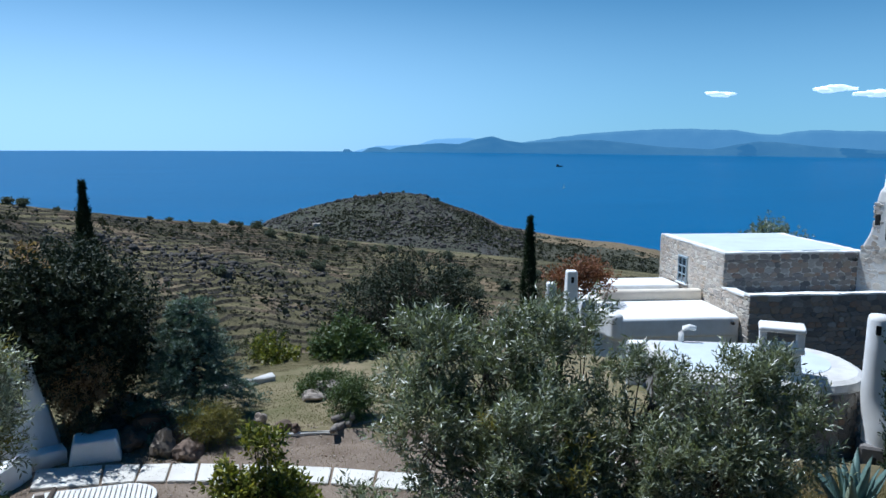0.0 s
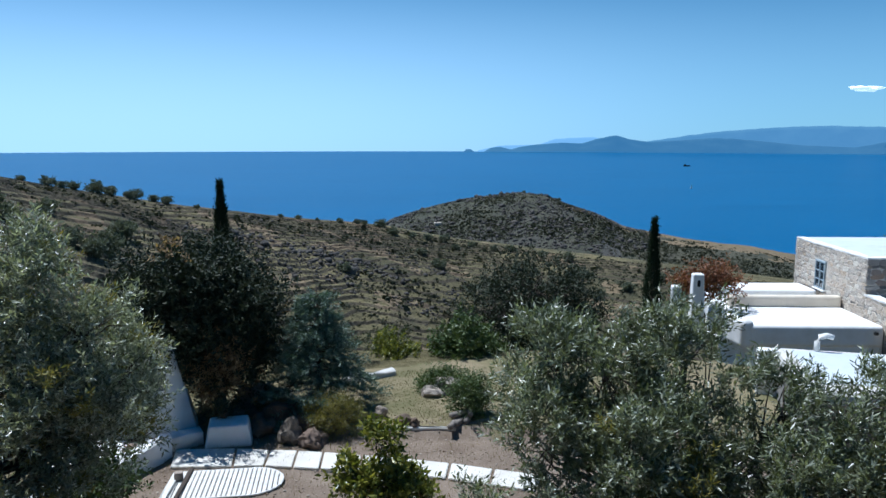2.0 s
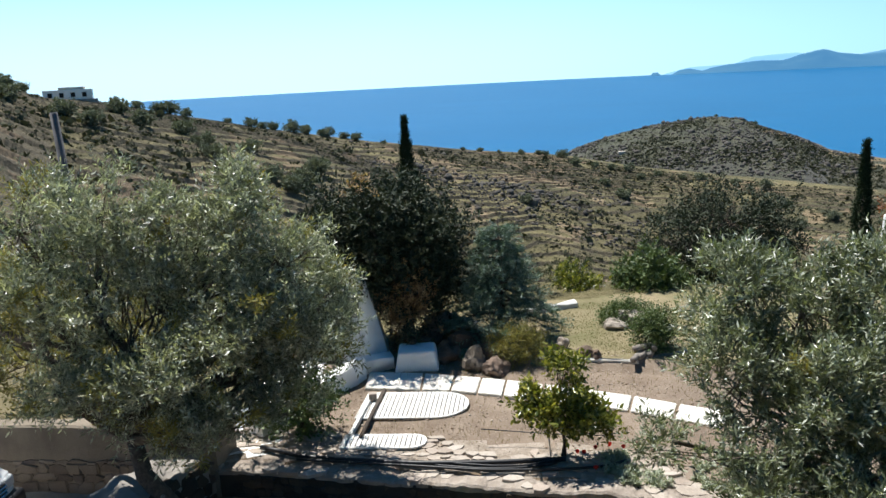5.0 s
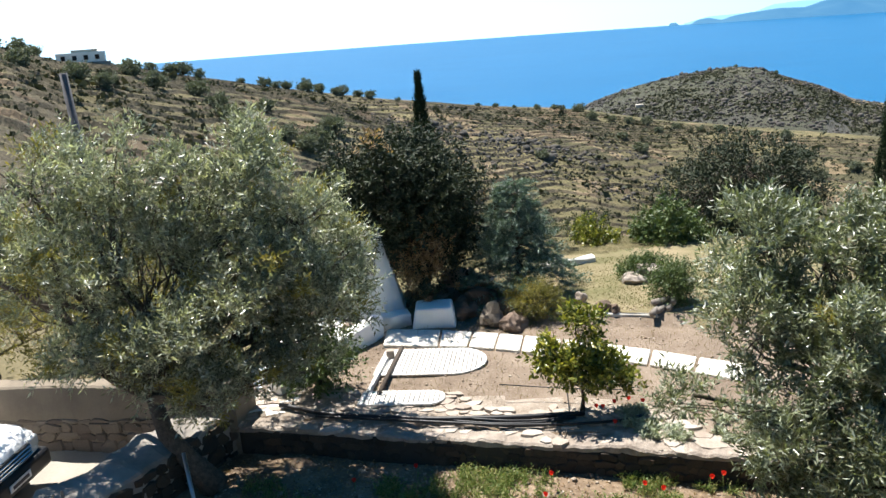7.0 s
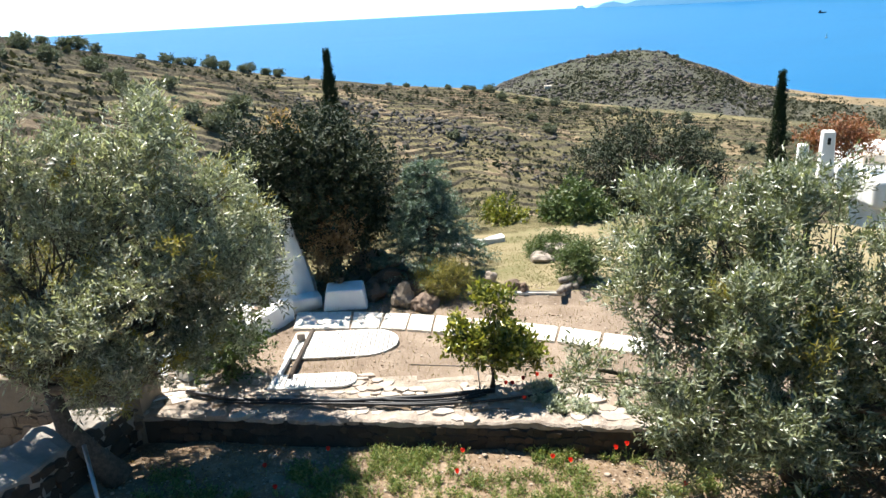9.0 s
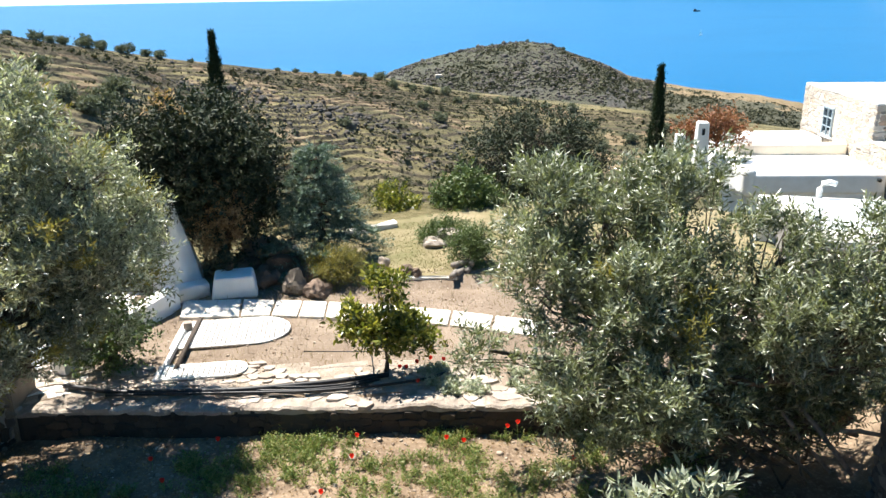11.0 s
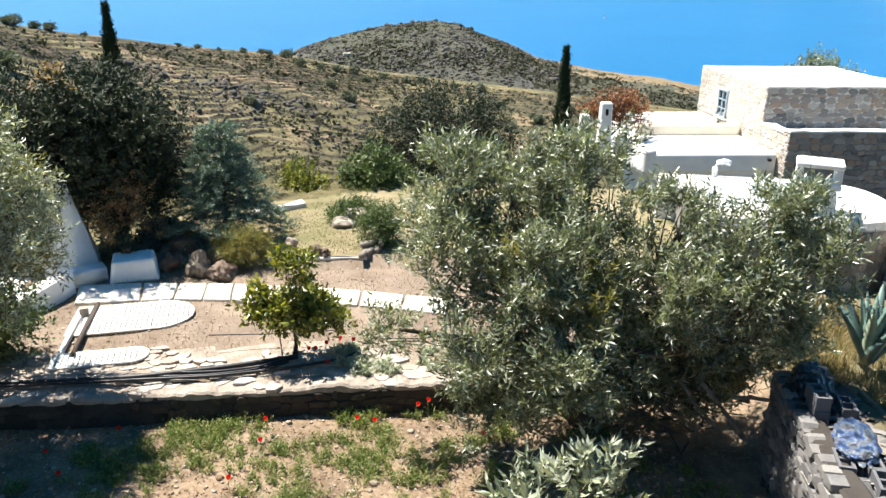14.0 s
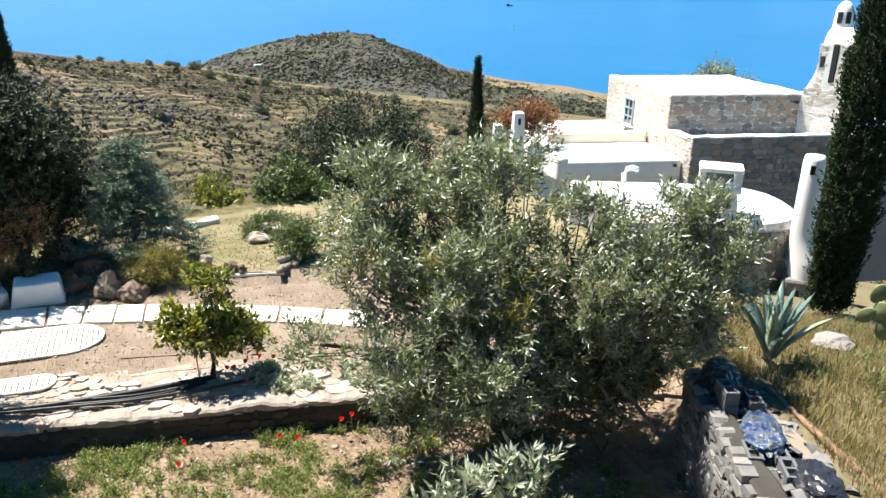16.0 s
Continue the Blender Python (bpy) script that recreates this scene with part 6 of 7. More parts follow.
def slatted_panel(x0, x1, y0, y1, z, label, skew=0.0, count=26):
    """A white slatted panel with one rounded end, lying on the ground."""
    t = thing("slatted_panel", (x0, y0, z), label, "panel", group="white slatted panels")
    w, h = x1 - x0, y1 - y0
    r = h / 2
    edge = [(0, 0), (w - r, 0)] + [(w - r + r * math.sin(a), r - r * math.cos(a)) for a in np.linspace(0.15, math.pi - 0.15, 12)] + [(w - r, h), (0, h)]
    part("rim", tube("rim", [(x + y * skew, y, 0.03) for x, y in edge + edge[:1]], 0.022, 8), M["white_wood"], t)
    step = w / count
    for k in range(count):
        x = (k + 0.5) * step
        e = 0.0 if x < w - r else r - math.sqrt(max(r * r - (x - (w - r)) ** 2, 0.0))
        if h - 2 * e < 0.08:
            continue
        p = part("slat", rbox(step * 0.8, h - 2 * e, 0.03, 0.006, 1), M["white_wood"], t)
        p.matrix_basis = Matrix.Translation((x + h / 2 * skew, h / 2, 0.02)) @ Matrix(((1, skew, 0, 0), (0, 1, 0, 0), (0, 0, 1, 0), (0, 0, 0, 1)))
    return t


slatted_panel(-3.1, -1.0, 13.6, 14.78, 0.01, "white slatted garden panel with a rounded end lying flat", 0.05, 24)
slatted_panel(-3.15, -1.65, 12.35, 12.85, 0.03, "second white slatted panel half hidden by the stone edge", 0.03, 17)
rail = thing("timber_edging", (-3.05, 12.8, 0), "low white painted timber edging beside the slatted panel", "edging")
part("rail", rbox(0.07, 1.5, 0.1, 0.015, 2), M["white_wood"], rail, "", pose(0.05, 0.75, 0.02, 0, 0, -3.5))
part("post", rbox(0.16, 0.14, 0.22, 0.02, 2), M["stone_pale"], rail, "beige stone block", pose(0.16, 1.6, 0, 0, 0, 8))
# stands in for a cast shadow: a dark strip across the panel's end
timber = thing("timber_beam", (-2.84, 12.7, 0.04), "dark strip standing in for a shadow on the slatted panel", "beam")
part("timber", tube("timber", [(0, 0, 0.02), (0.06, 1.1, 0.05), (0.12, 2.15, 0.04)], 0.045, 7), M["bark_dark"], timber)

# black water pipes along the terrace
def pipe_run(pts, r, name="water_pipe", label="black plastic water pipe lying along the terrace wall"):
    t = thing(name, (0, 0, 0), label, "pipe", group="black water pipes")
    p = np.array(pts, float)
    k = np.linspace(0, len(p) - 1, len(p) * 6)
    q = np.stack([np.interp(k, np.arange(len(p)), p[:, i]) for i in range(3)], -1)
    for _ in range(3):
        q[1:-1] = (q[:-2] + 2 * q[1:-1] + q[2:]) / 4
    part("pipe", tube("pipe", q, r, 8), M["hose"], t)


pipe_run([(-4.55, 12.35, 0.1), (-3.6, 11.95, 0.1), (-1.8, 11.72, 0.1), (-0.4, 11.73, 0.1), (0.75, 11.8, 0.12)], 0.045)
pipe_run([(-3.8, 11.92, 0.09), (-1.6, 11.62, 0.1), (-0.6, 11.5, 0.09), (0.6, 11.5, 0.09), (1.4, 11.62, 0.08), (1.75, 11.85, 0.06)], 0.024)
pipe_run([(-1.4, 11.66, 0.1), (-0.7, 11.55, 0.09), (0.0, 11.56, 0.09), (0.6, 11.7, 0.1)], 0.022)
pipe_run([(-1.1, 11.68, 0.12), (-0.5, 11.6, 0.11), (0.1, 11.62, 0.1), (0.55, 11.75, 0.12)], 0.022)
wire = thing("garden_wire", (0, 0, 0), "thin dark wire stretched across the terrace with a stake", "wire")
part("wire", tube("wire", [(-0.66, 12.6, 0.28), (0.5, 12.45, 0.25), (1.62, 12.3, 0.27)], 0.009, 6), M["hose"], wire)
part("stake", tube("stake", [(0.52, 11.9, 0), (0.47, 12.2, 0.62)], 0.012, 6), M["metal"], wire)


# boulders
def boulder(x, y, z, sx, sy, sz, seed, rz=0, label="rough red-brown boulder in the garden", mat="boulder"):
    t = thing("boulder", (x, y, z), label, "boulder", rz, "garden boulders")
    me = rock_mesh("rock", seed, 3, 0.3, 1.0)
    part("rock", me, M[mat], t, "", Matrix.LocRotScale((0, 0, sz * 0.5), None, (sx, sy, sz)))


boulder(-0.9, 16.1, 0, 0.28, 0.26, 0.32, 1, 20, "upright grey-brown boulder beside the path", "stone_brown")
boulder(-0.45, 15.9, 0, 0.36, 0.28, 0.22, 2, 70)
boulder(-1.15, 17.2, 0, 0.4, 0.33, 0.36, 3, 10)
boulder(-0.5, 16.7, 0.05, 0.32, 0.3, 0.22, 4)
boulder(-1.75, 18.4, 0.0, 0.6, 0.42, 0.36, 5, 15, "broad pale red boulder behind the planter", "boulder_pale")
boulder(-1.5, 17.2, 0.0, 0.3, 0.3, 0.2, 6)
boulder(-1.6, 16.7, 0.0, 0.3, 0.26, 0.24, 21, 30)
boulder(-2.0, 17.5, 0.0, 0.4, 0.3, 0.26, 22, 60)
boulder(-0.25, 16.45, 0.0, 0.28, 0.2, 0.18, 23)
boulder(-1.35, 16.75, 0.0, 0.2, 0.2, 0.2, 24)
boulder(1.05, 16.8, 0.17, 0.15, 0.12, 0.2, 7, 10, "small upright grey stone on the lawn", "stone_grey")
boulder(1.48, 16.3, 0.17, 0.2, 0.15, 0.15, 8, 0, "grey-brown stone at the lawn's edge")
boulder(1.74, 16.22, 0.17, 0.14, 0.13, 0.13, 9)
boulder(2.42, 18.1, 0.17, 0.3, 0.24, 0.18, 10, 0, "pale stone beside the low bush", "stone_pale")
boulder(2.85, 18.3, 0.17, 0.34, 0.25, 0.28, 12, 0, "pale stone beside the low bush", "stone_pale")
boulder(10.45, 8.75, 0.55, 0.34, 0.26, 0.13, 13, 0, "pale grey rock in the dry grass", "stone_grey")
logs = thing("log_pile", (2.6, 16.05, 0.2), "short grey logs stacked on the lawn edge", "logs", 20)
for k, (x, y, z, a) in enumerate([(0, 0, 0.07, 40), (0.22, 0.05, 0.07, 30), (0.42, 0.12, 0.08, 48), (0.25, 0.12, 0.2, 5), (0.5, 0.2, 0.2, 60)]):
    part("log", tube("log", [(-0.3, 0, 0), (0, 0.01, 0), (0.3, 0, 0)], [0.065, 0.07, 0.06], 9), M["wood_grey"], logs, "", pose(x, y, z, 0, 0, a))

# ---- the slate wall, blocks and plastic by the dry slope ----
sw_a, sw_b = (7.05, 8.2), (5.2, 3.9)
slate_wall = strip_wall("wall_slate", sw_a, sw_b, 0.35, -1.0, 0.98, M["gapstone"], "rough dry-stone wall of grey slate below the dry slope", lumps=0.06)
lay_face(slate_wall, SLATE, M["slate"], sw_a, sw_b, -0.6, 1.03, rnd, w=(0.1, 0.36), h=(0.06, 0.19), proud=0.07, depth=0.2)


def cinder_block(x, y, z, rz):
    t = thing("cinder_block", (x, y, z), "grey hollow concrete block on the wall top", "block", rz, "concrete blocks")
    bm = bmesh.new()
    for bx, by, w, d in ((0, -0.075, 0.39, 0.035), (0, 0.075, 0.39, 0.035), (-0.175, 0, 0.035, 0.12), (0.175, 0, 0.035, 0.12), (0, 0, 0.035, 0.12)):
        m = Matrix.LocRotScale((bx, by, 0.095), None, (w, d, 0.19))
        bmesh.ops.create_cube(bm, size=1.0, matrix=m)
    part("block", bm, M["block"], t)


for x, y, z, a in ((6.9, 7.2, 0.88, 66), (7.3, 7.15, 0.88, 64), (6.9, 7.22, 1.07, 70), (6.45, 6.2, 0.84, 62), (6.75, 6.1, 0.84, 66), (6.6, 5.75, 0.84, 62), (7.2, 7.6, 0.88, 40)):
    cinder_block(x, y, z, a)


def crumpled(name, loc, size, seed, material, label):
    bm = bmesh.new()
    bmesh.ops.create_icosphere(bm, subdivisions=4, radius=1.0)
    for v in bm.verts:
        p = v.co.copy()
        k = 1 + 0.24 * noise.noise(p * 1.6 + Vector((seed, 0, 0))) + 0.3 * abs(noise.noise(p * 3.4 + Vector((0, seed, 0)))) + 0.16 * abs(noise.noise(p * 7.5))
        v.co = Vector((p.x * size[0], p.y * size[1], max(p.z, -0.3) * size[2])) * k
    t = thing(name, loc, label, "plastic sheet", 55)
    part("sheet", bm, material, t)


crumpled("plastic_bundle", (6.8, 6.42, 1.05), (0.46, 0.22, 0.1), 3, M["bluetarp"], "crumpled blue plastic sheet bundled on the blocks")
crumpled("plastic_bundle", (6.75, 5.5, 0.95), (0.4, 0.25, 0.14), 9, M["blacktarp"], "crumpled black plastic sheet over rubble")
crumpled("plastic_bundle", (7.25, 7.75, 1.02), (0.4, 0.25, 0.2), 12, M["blacktarp"], "black plastic sheet draped over blocks")
beam = thing("beam", (7.85, 7.5, 0.92), "long brown weathered beam along the edge of the slope", "beam")
part("timber", tube("timber", [(0, 0, 0), (-0.25, -1.1, 0.02), (-0.5, -2.4, 0.0), (-0.75, -3.6, 0)], 0.05, 6), M["wood_rust"], beam)
kerb = strip_wall("kerb_slope", (7.6, 8.0), (6.9, 3.9), -0.16, 0.5, 0.92, M["concrete"], "pale concrete kerb beside the dry grass", lumps=0.02)
rubble = thing("rubble_heap", (6.9, 5.9, 0.85), "loose slate and broken tile pieces heaped on the wall", "rubble")
for k in range(150):
    x, y = rnd.uniform(-0.7, 0.5), rnd.uniform(-1.9, 1.7)
    me = rnd.choice(SLATE)
    ob = new("shard", me)
    ob.parent = rubble
    ob.matrix_basis = Matrix.LocRotScale((x * 0.7 + y * 0.3, y, rnd.uniform(0.02, 0.1)), Euler((rnd.uniform(-0.5, 0.5), rnd.uniform(-0.5, 0.5), rnd.uniform(0, 3))), (rnd.uniform(0.1, 0.3), rnd.uniform(0.08, 0.18), 0.04))
poles = thing("pole_pile", (6.3, 8.9, -0.5), "grey weathered poles leaning in the shade of the olive", "poles")
for k, (a, b, r) in enumerate([((6.2, 8.75, 0.7), (6.75, 8.25, -0.1), 0.035), ((5.85, 8.9, 0.75), (6.55, 8.42, -0.15), 0.025), ((6.6, 8.45, 0.5), (7.0, 8.15, 0.56), 0.03), ((6.1, 8.8, 0.5), (6.36, 8.6, -0.45), 0.022),
                               ((5.9, 9.1, 0.9), (7.0, 8.6, 0.75), 0.03), ((6.3, 9.0, 0.4), (7.1, 8.7, 0.2), 0.035), ((5.7, 9.0, 0.3), (6.5, 8.7, -0.4), 0.025)]):
    a, b = np.array(a) - (6.3, 8.9, -0.5), np.array(b) - (6.3, 8.9, -0.5)
    part("pole", tube("pole", bent(np.random.default_rng(k), a, b, 5, 0.1), r, 7), M["wood_grey"], poles)


# branches added as a dark fill for the shaded gap behind the poles
brush = thing("brush_heap", (6.0, 9.1, -0.5), "heap of grey dead branches under the olive tree", "branches")
rb = np.random.default_rng(44)
for k in range(24):
    a = np.array([rb.uniform(-0.7, 0.7), rb.uniform(-0.5, 0.5), rb.uniform(0.0, 0.9)])
    b = a + rb.normal(0, 0.5, 3) * np.array([1, 1, 0.5])
    b[2] = max(b[2], 0.02)
    part("branch", tube("branch", bent(rb, a, b, 5, 0.5), np.linspace(0.022, 0.008, 5), 5), M["bark"], brush)

# ---- agave and cactus ----
def agave(x, y, z, seed):
    t = thing("agave", (x, y, z), "large blue-green agave with pointed leaves", "agave")
    rng = np.random.default_rng(seed)
    for k in range(22):
        a = k * 2.4 + rng.uniform(-0.2, 0.2)
        tilt = 0.08 + 0.5 * (k / 22) ** 1.3
        L = rng.uniform(1.0, 1.3) * (1.0 if k < 20 else 0.85)
        s = np.linspace(0, 1, 9)
        lean = tilt + s * 0.25 * (1 if k < 18 else 2.0)
        px = np.cumsum(np.sin(lean)) * L / 9
        pz = np.cumsum(np.cos(lean)) * L / 9
        wid = 0.1 * np.interp(s, (0, 0.15, 0.4, 0.75, 1), (0.9, 0.8, 1.0, 0.55, 0.03))
        bm = bmesh.new()
        rows = []
        for q, zz, w in zip(px, pz, wid):
            rows.append([bm.verts.new(v) for v in ((q, -w, zz + w * 0.35), (q + 0.02 * 0, 0, zz - 0.012), (q, w, zz + w * 0.35), (q + w * 0.25, 0, zz - 0.05 * w / 0.085))])
        for u, v in zip(rows, rows[1:]):
            for i in range(4):
                bm.faces.new((u[i], u[(i + 1) % 4], v[(i + 1) % 4], v[i]))
        bm.faces.new(rows[0])
        part("leaf", smooth(bm_mesh("leaf", bm)), M["agave"] if k % 6 else M["agave_edge"], t, "", pose(0, 0, 0, 0, 0, math.degrees(a)))


agave(8.5, 8.15, 0.9, 3)


def prickly_pear(x, y, z):
    t = thing("prickly_pear", (x, y, z), "pale green prickly pear cactus with flat pads", "cactus", -48)
    pads = [(0, 0, 0.2, 0.2, 0, 0), (0.13, 0.05, 0.46, 0.18, 20, 30), (-0.11, 0.0, 0.5, 0.19, -15, -20), (0.22, 0.0, 0.75, 0.17, 12, 50), (-0.18, 0.05, 0.8, 0.18, -20, 10), (0.0, 0.05, 0.78, 0.2, 5, -40), (0.33, 0.0, 0.36, 0.17, 40, 10), (-0.31, 0.0, 0.4, 0.17, -45, 0)]
    for px, py, pz, s, ry, rz in pads:
        part("pad", lathe("pad", [(0.0, -0.16), (0.5, -0.13), (0.85, -0.05), (1.0, 0.0), (0.85, 0.05), (0.5, 0.13), (0.0, 0.16)], 16), M["pear"], t, "", pose(px, py, pz, 90, 0, rz) @ pose(0, 0, 0, 0, 0, ry) @ Matrix.Diagonal((s * 0.72, s * 1.05, s * 0.9, 1)))


prickly_pear(11.42, 8.62, 0.58)

# ---- the parked car ----
def parked_car():
    t = thing("car", (-8.15, 10.05, -0.42), "white off-road car parked nose-in on the drive", "car")
    prof = [(0.0, 0.35), (0.0, 0.72), (-0.06, 0.92), (-0.3, 1.02), (-1.25, 1.1), (-1.95, 1.72), (-4.1, 1.76), (-4.35, 1.1), (-4.38, 0.4)]
    bm = bmesh.new()
    rows = []
    for yy, ins in ((-0.86, 0.12), (-0.8, 0.03), (-0.7, 0.0), (0.0, -0.04), (0.7, 0.0), (0.8, 0.03), (0.86, 0.12)):
        rows.append([bm.verts.new((x - ins if x > -0.5 else x, yy * (0.86 if z > 1.3 else 1.0), z - (ins * 0.25 if z > 0.8 else 0))) for x, z in prof])
    for u, v in zip(rows, rows[1:]):
        for k in range(len(prof) - 1):
            bm.faces.new((u[k], u[k + 1], v[k + 1], v[k]))
    for r in (rows[0], rows[-1]):
        bm.faces.new(r)
    body = part("body", smooth(bm_mesh("body", bm)), M["carpaint"], t)
    part("grille", rbox(0.06, 1.05, 0.2, 0.02, 2, 0.02, 0, 0.66), M["carblack"], body, "black grille")
    for k in range(3):
        part("grille_bar", rbox(0.05, 1.02, 0.03, 0.008, 1, 0.055, 0, 0.68 + k * 0.06), M["chrome"], body, "silver grille bar")
    part("bumper", rbox(0.3, 1.74, 0.32, 0.08, 3, -0.02, 0, 0.3), M["carblack"], t, "dark front bumper")
    plate = part("number_plate", rbox(0.02, 0.52, 0.12, 0.005, 1, 0.15, 0, 0.42), M["plate"], t, "white number plate with dark bars")
    part("bars", rbox(0.006, 0.4, 0.06, 0.0, 1, 0.162, 0, 0.45), M["bars"], plate)
    for s in (-1, 1):
        part("headlight", rbox(0.14, 0.3, 0.2, 0.05, 3, -0.06, s * 0.66, 0.68), M["lampglass"], t, "clear headlamp")
        for xx in (-0.75, -3.5):
            w = part("wheel", lathe("wheel", [(0.2, -0.11), (0.33, -0.11), (0.36, -0.07), (0.36, 0.07), (0.33, 0.11), (0.2, 0.11)], 24), M["tyre"], t, "", pose(xx, s * 0.78, 0.36, 90, 0, 0))
            part("rim", lathe("rim", [(0.0, -0.06), (0.2, -0.08), (0.21, 0.08), (0.0, 0.06)], 16), M["chrome"], w)
        part("mirror", rbox(0.14, 0.2, 0.14, 0.04, 2, -1.35, s * 0.98, 1.08), M["carblack"], t)
    part("windscreen", rbox(0.03, 1.25, 0.72, 0.01, 1), M["carglass"], t, "", pose(-1.32, 0, 1.14, 0, -48, 0))


parked_car()

# pointed pickets at the end of the parapet
fence = thing("picket_fence", (-6.75, 9.2, -0.35), "short row of weathered pointed wooden pickets", "fence", 55)
for k in range(7):
    bm = rbox(0.09, 0.022, 0.5, 0.004, 1, k * -0.13, 0, 0.25)
    tip = max(v.co.z for v in bm.verts)
    for v in bm.verts:
        if v.co.z > tip - 0.02:
            v.co.x = (v.co.x + k * 0.13) * 0.4 - k * 0.13
            v.co.z += 0.04
    part("picket", bm, M["wood_grey"], fence)
part("fence_rail", rbox(1.0, 0.03, 0.06, 0.005, 1, -0.4, 0.026, 0.3), M["wood_grey"], fence)

# poles
up = thing("utility_pole", (-10.25, 17.15, -0.4), "grey leaning utility pole beyond the olive tree", "pole")
part("shaft", tube("shaft", [(0.25, 0, 0), (0.1, 0, 3.5), (0.0, 0, 6.35)], [0.11, 0.1, 0.085], 12), M["pole"], up)
st = thing("metal_tube", (-4.9, 9.4, -0.5), "thin grey metal tube leaning in the bed", "tube")
part("shaft", tube("shaft", [(0, 0, 0), (-0.45, 0.75, 0.95)], 0.03, 8), M["metal"], st)

# far white house on the ridge
fa = radians(-29.6)
fh = thing("far_house", (178 * math.sin(fa), 178 * math.cos(fa), 3.1), "long white house on the terraced ridge", "house", 25)
part("wall", rbox(9.0, 4.0, 2.0, 0.05, 1, 0, 0, 1.4), M["white"], fh)
part("roof", rbox(4.8, 3.6, 0.5, 0.05, 1, 0.8, 0, 3.4), M["cream"], fh)
part("base", rbox(10.0, 4.4, 2.2, 0.05, 1, 0.3, 0, -0.8), M["darkmortar"], fh, "dark stone base")
for k in range(4):
    part("window", rbox(0.8, 0.1, 0.9, 0.0, 1, -3.2 + k * 2.1, -2.02, 1.9), M["dark"], fh)
# hut by the hill
ha = radians(8.1)
hut = thing("stone_hut", (445 * math.sin(ha), 445 * math.cos(ha), float(terrain(np.array([8.1]), np.array([445.0]))[0])), "small stone hut below the rocky hilltop", "hut")
part("wall", rbox(4.0, 3.0, 2.2, 0.1, 1, 0, 0, -0.4), M["stone_warm"], hut)


# boats on the sea
def on_sea(az, el):
    d = (6.35 - SEA_Z) / math.tan(radians(-el))
    return (d * math.sin(radians(az)), d * math.cos(radians(az)), SEA_Z)


ship = thing("ship", on_sea(25.66, -1.98), "small dark freighter far out on the sea", "ship", 15)
part("hull", rbox(24, 4, 3.2, 0.5, 1), M["carblack"], ship)
part("cabin", rbox(5, 3.5, 4, 0.2, 1, -7, 0, 3.2), M["bars"], ship)
sail = thing("sailing_boat", on_sea(26.03, -3.5), "small white sailing boat", "boat", 30)
part("hull", rbox(7, 2, 1.0, 0.3, 1), M["white"], sail)
bm = bmesh.new()
vs = [bm.verts.new(p) for p in ((-2.2, -0.05, 1.2), (1.6, 0, 1.2), (0.8, 0.05, 9.0), (-2.2, 0.1, 1.2), (0.8, 0.12, 9.0))]
bm.faces.new(vs[:3])
bm.faces.new((vs[1], vs[3], vs[4]))
part("sail", bm, M["white"], sail)


# ---- small plants ----
def grass(name, label, material, n, area, height, width, seed, keep=None, lean=0.5, zoff=0.0):
    """Single blades over a patch of ground."""
    rng = np.random.default_rng(seed)
    x, y = rng.uniform(area[0], area[1], n), rng.uniform(area[2], area[3], n)
    ok = keep(x, y) if keep else np.ones(n, bool)
    clump = fbm(x * 0.8, y * 0.8, 3, seed)
    ok &= rng.uniform(0, 1, n) < np.clip((clump - 0.3) * 3, 0.3, 1)
    x, y = x[ok], y[ok]
    z = ground_height(x, y) + zoff
    h = height * rng.uniform(0.4, 1.3, len(x))
    a = rng.uniform(0, 6.28, len(x))
    d = np.stack([np.cos(a), np.sin(a), 0 * a], -1)
    w = np.stack([-np.sin(a), np.cos(a), 0 * a], -1) * width
    p = np.stack([x, y, z], -1)
    l1 = rng.uniform(0, lean, (len(x), 1)) * h[:, None]
    m = p + d * l1 * 0.35 + np.array([0, 0, 1]) * h[:, None] * 0.55
    t = p + d * l1 + np.array([0, 0, 1]) * h[:, None]
    V = np.stack([p - w, p + w, m + w * 0.7, m - w * 0.7, t], 1).reshape(-1, 3)
    i = np.arange(len(x))[:, None] * 5
    F = np.stack([i + [0, 1, 2], i + [0, 2, 3], i + [3, 2, 4]], 1).reshape(-1, 3)
    return stuff(name, V, F, material, label, "grass")


def slope_side(x, y):
    return (x - 5.95) * 0.924 - (y - 5.46) * 0.383


grass("dry_grass", "tall straw-coloured dry grass on the slope", M["straw"], 150000, (6.8, 14.5, 4.2, 12.6), 0.2, 0.006, 61, lambda x, y: (slope_side(x, y) > np.where(y > 7.8, 0.5, 1.12)) & (np.hypot(x - 8.5, y - 8.15) > 0.25) & (np.hypot(x, y) < 16), lean=0.95)
grass("lawn_grass", "short dry yellow-green grass on the raised lawn", M["lawnblade"], 16000, (-1.6, 4.5, 16.3, 20.2), 0.035, 0.006, 62)
grass("dry_tufts", "thin straw tufts in the gravel", M["straw"], 9000, (-4, 4, 12.6, 16.4), 0.07, 0.004, 63)


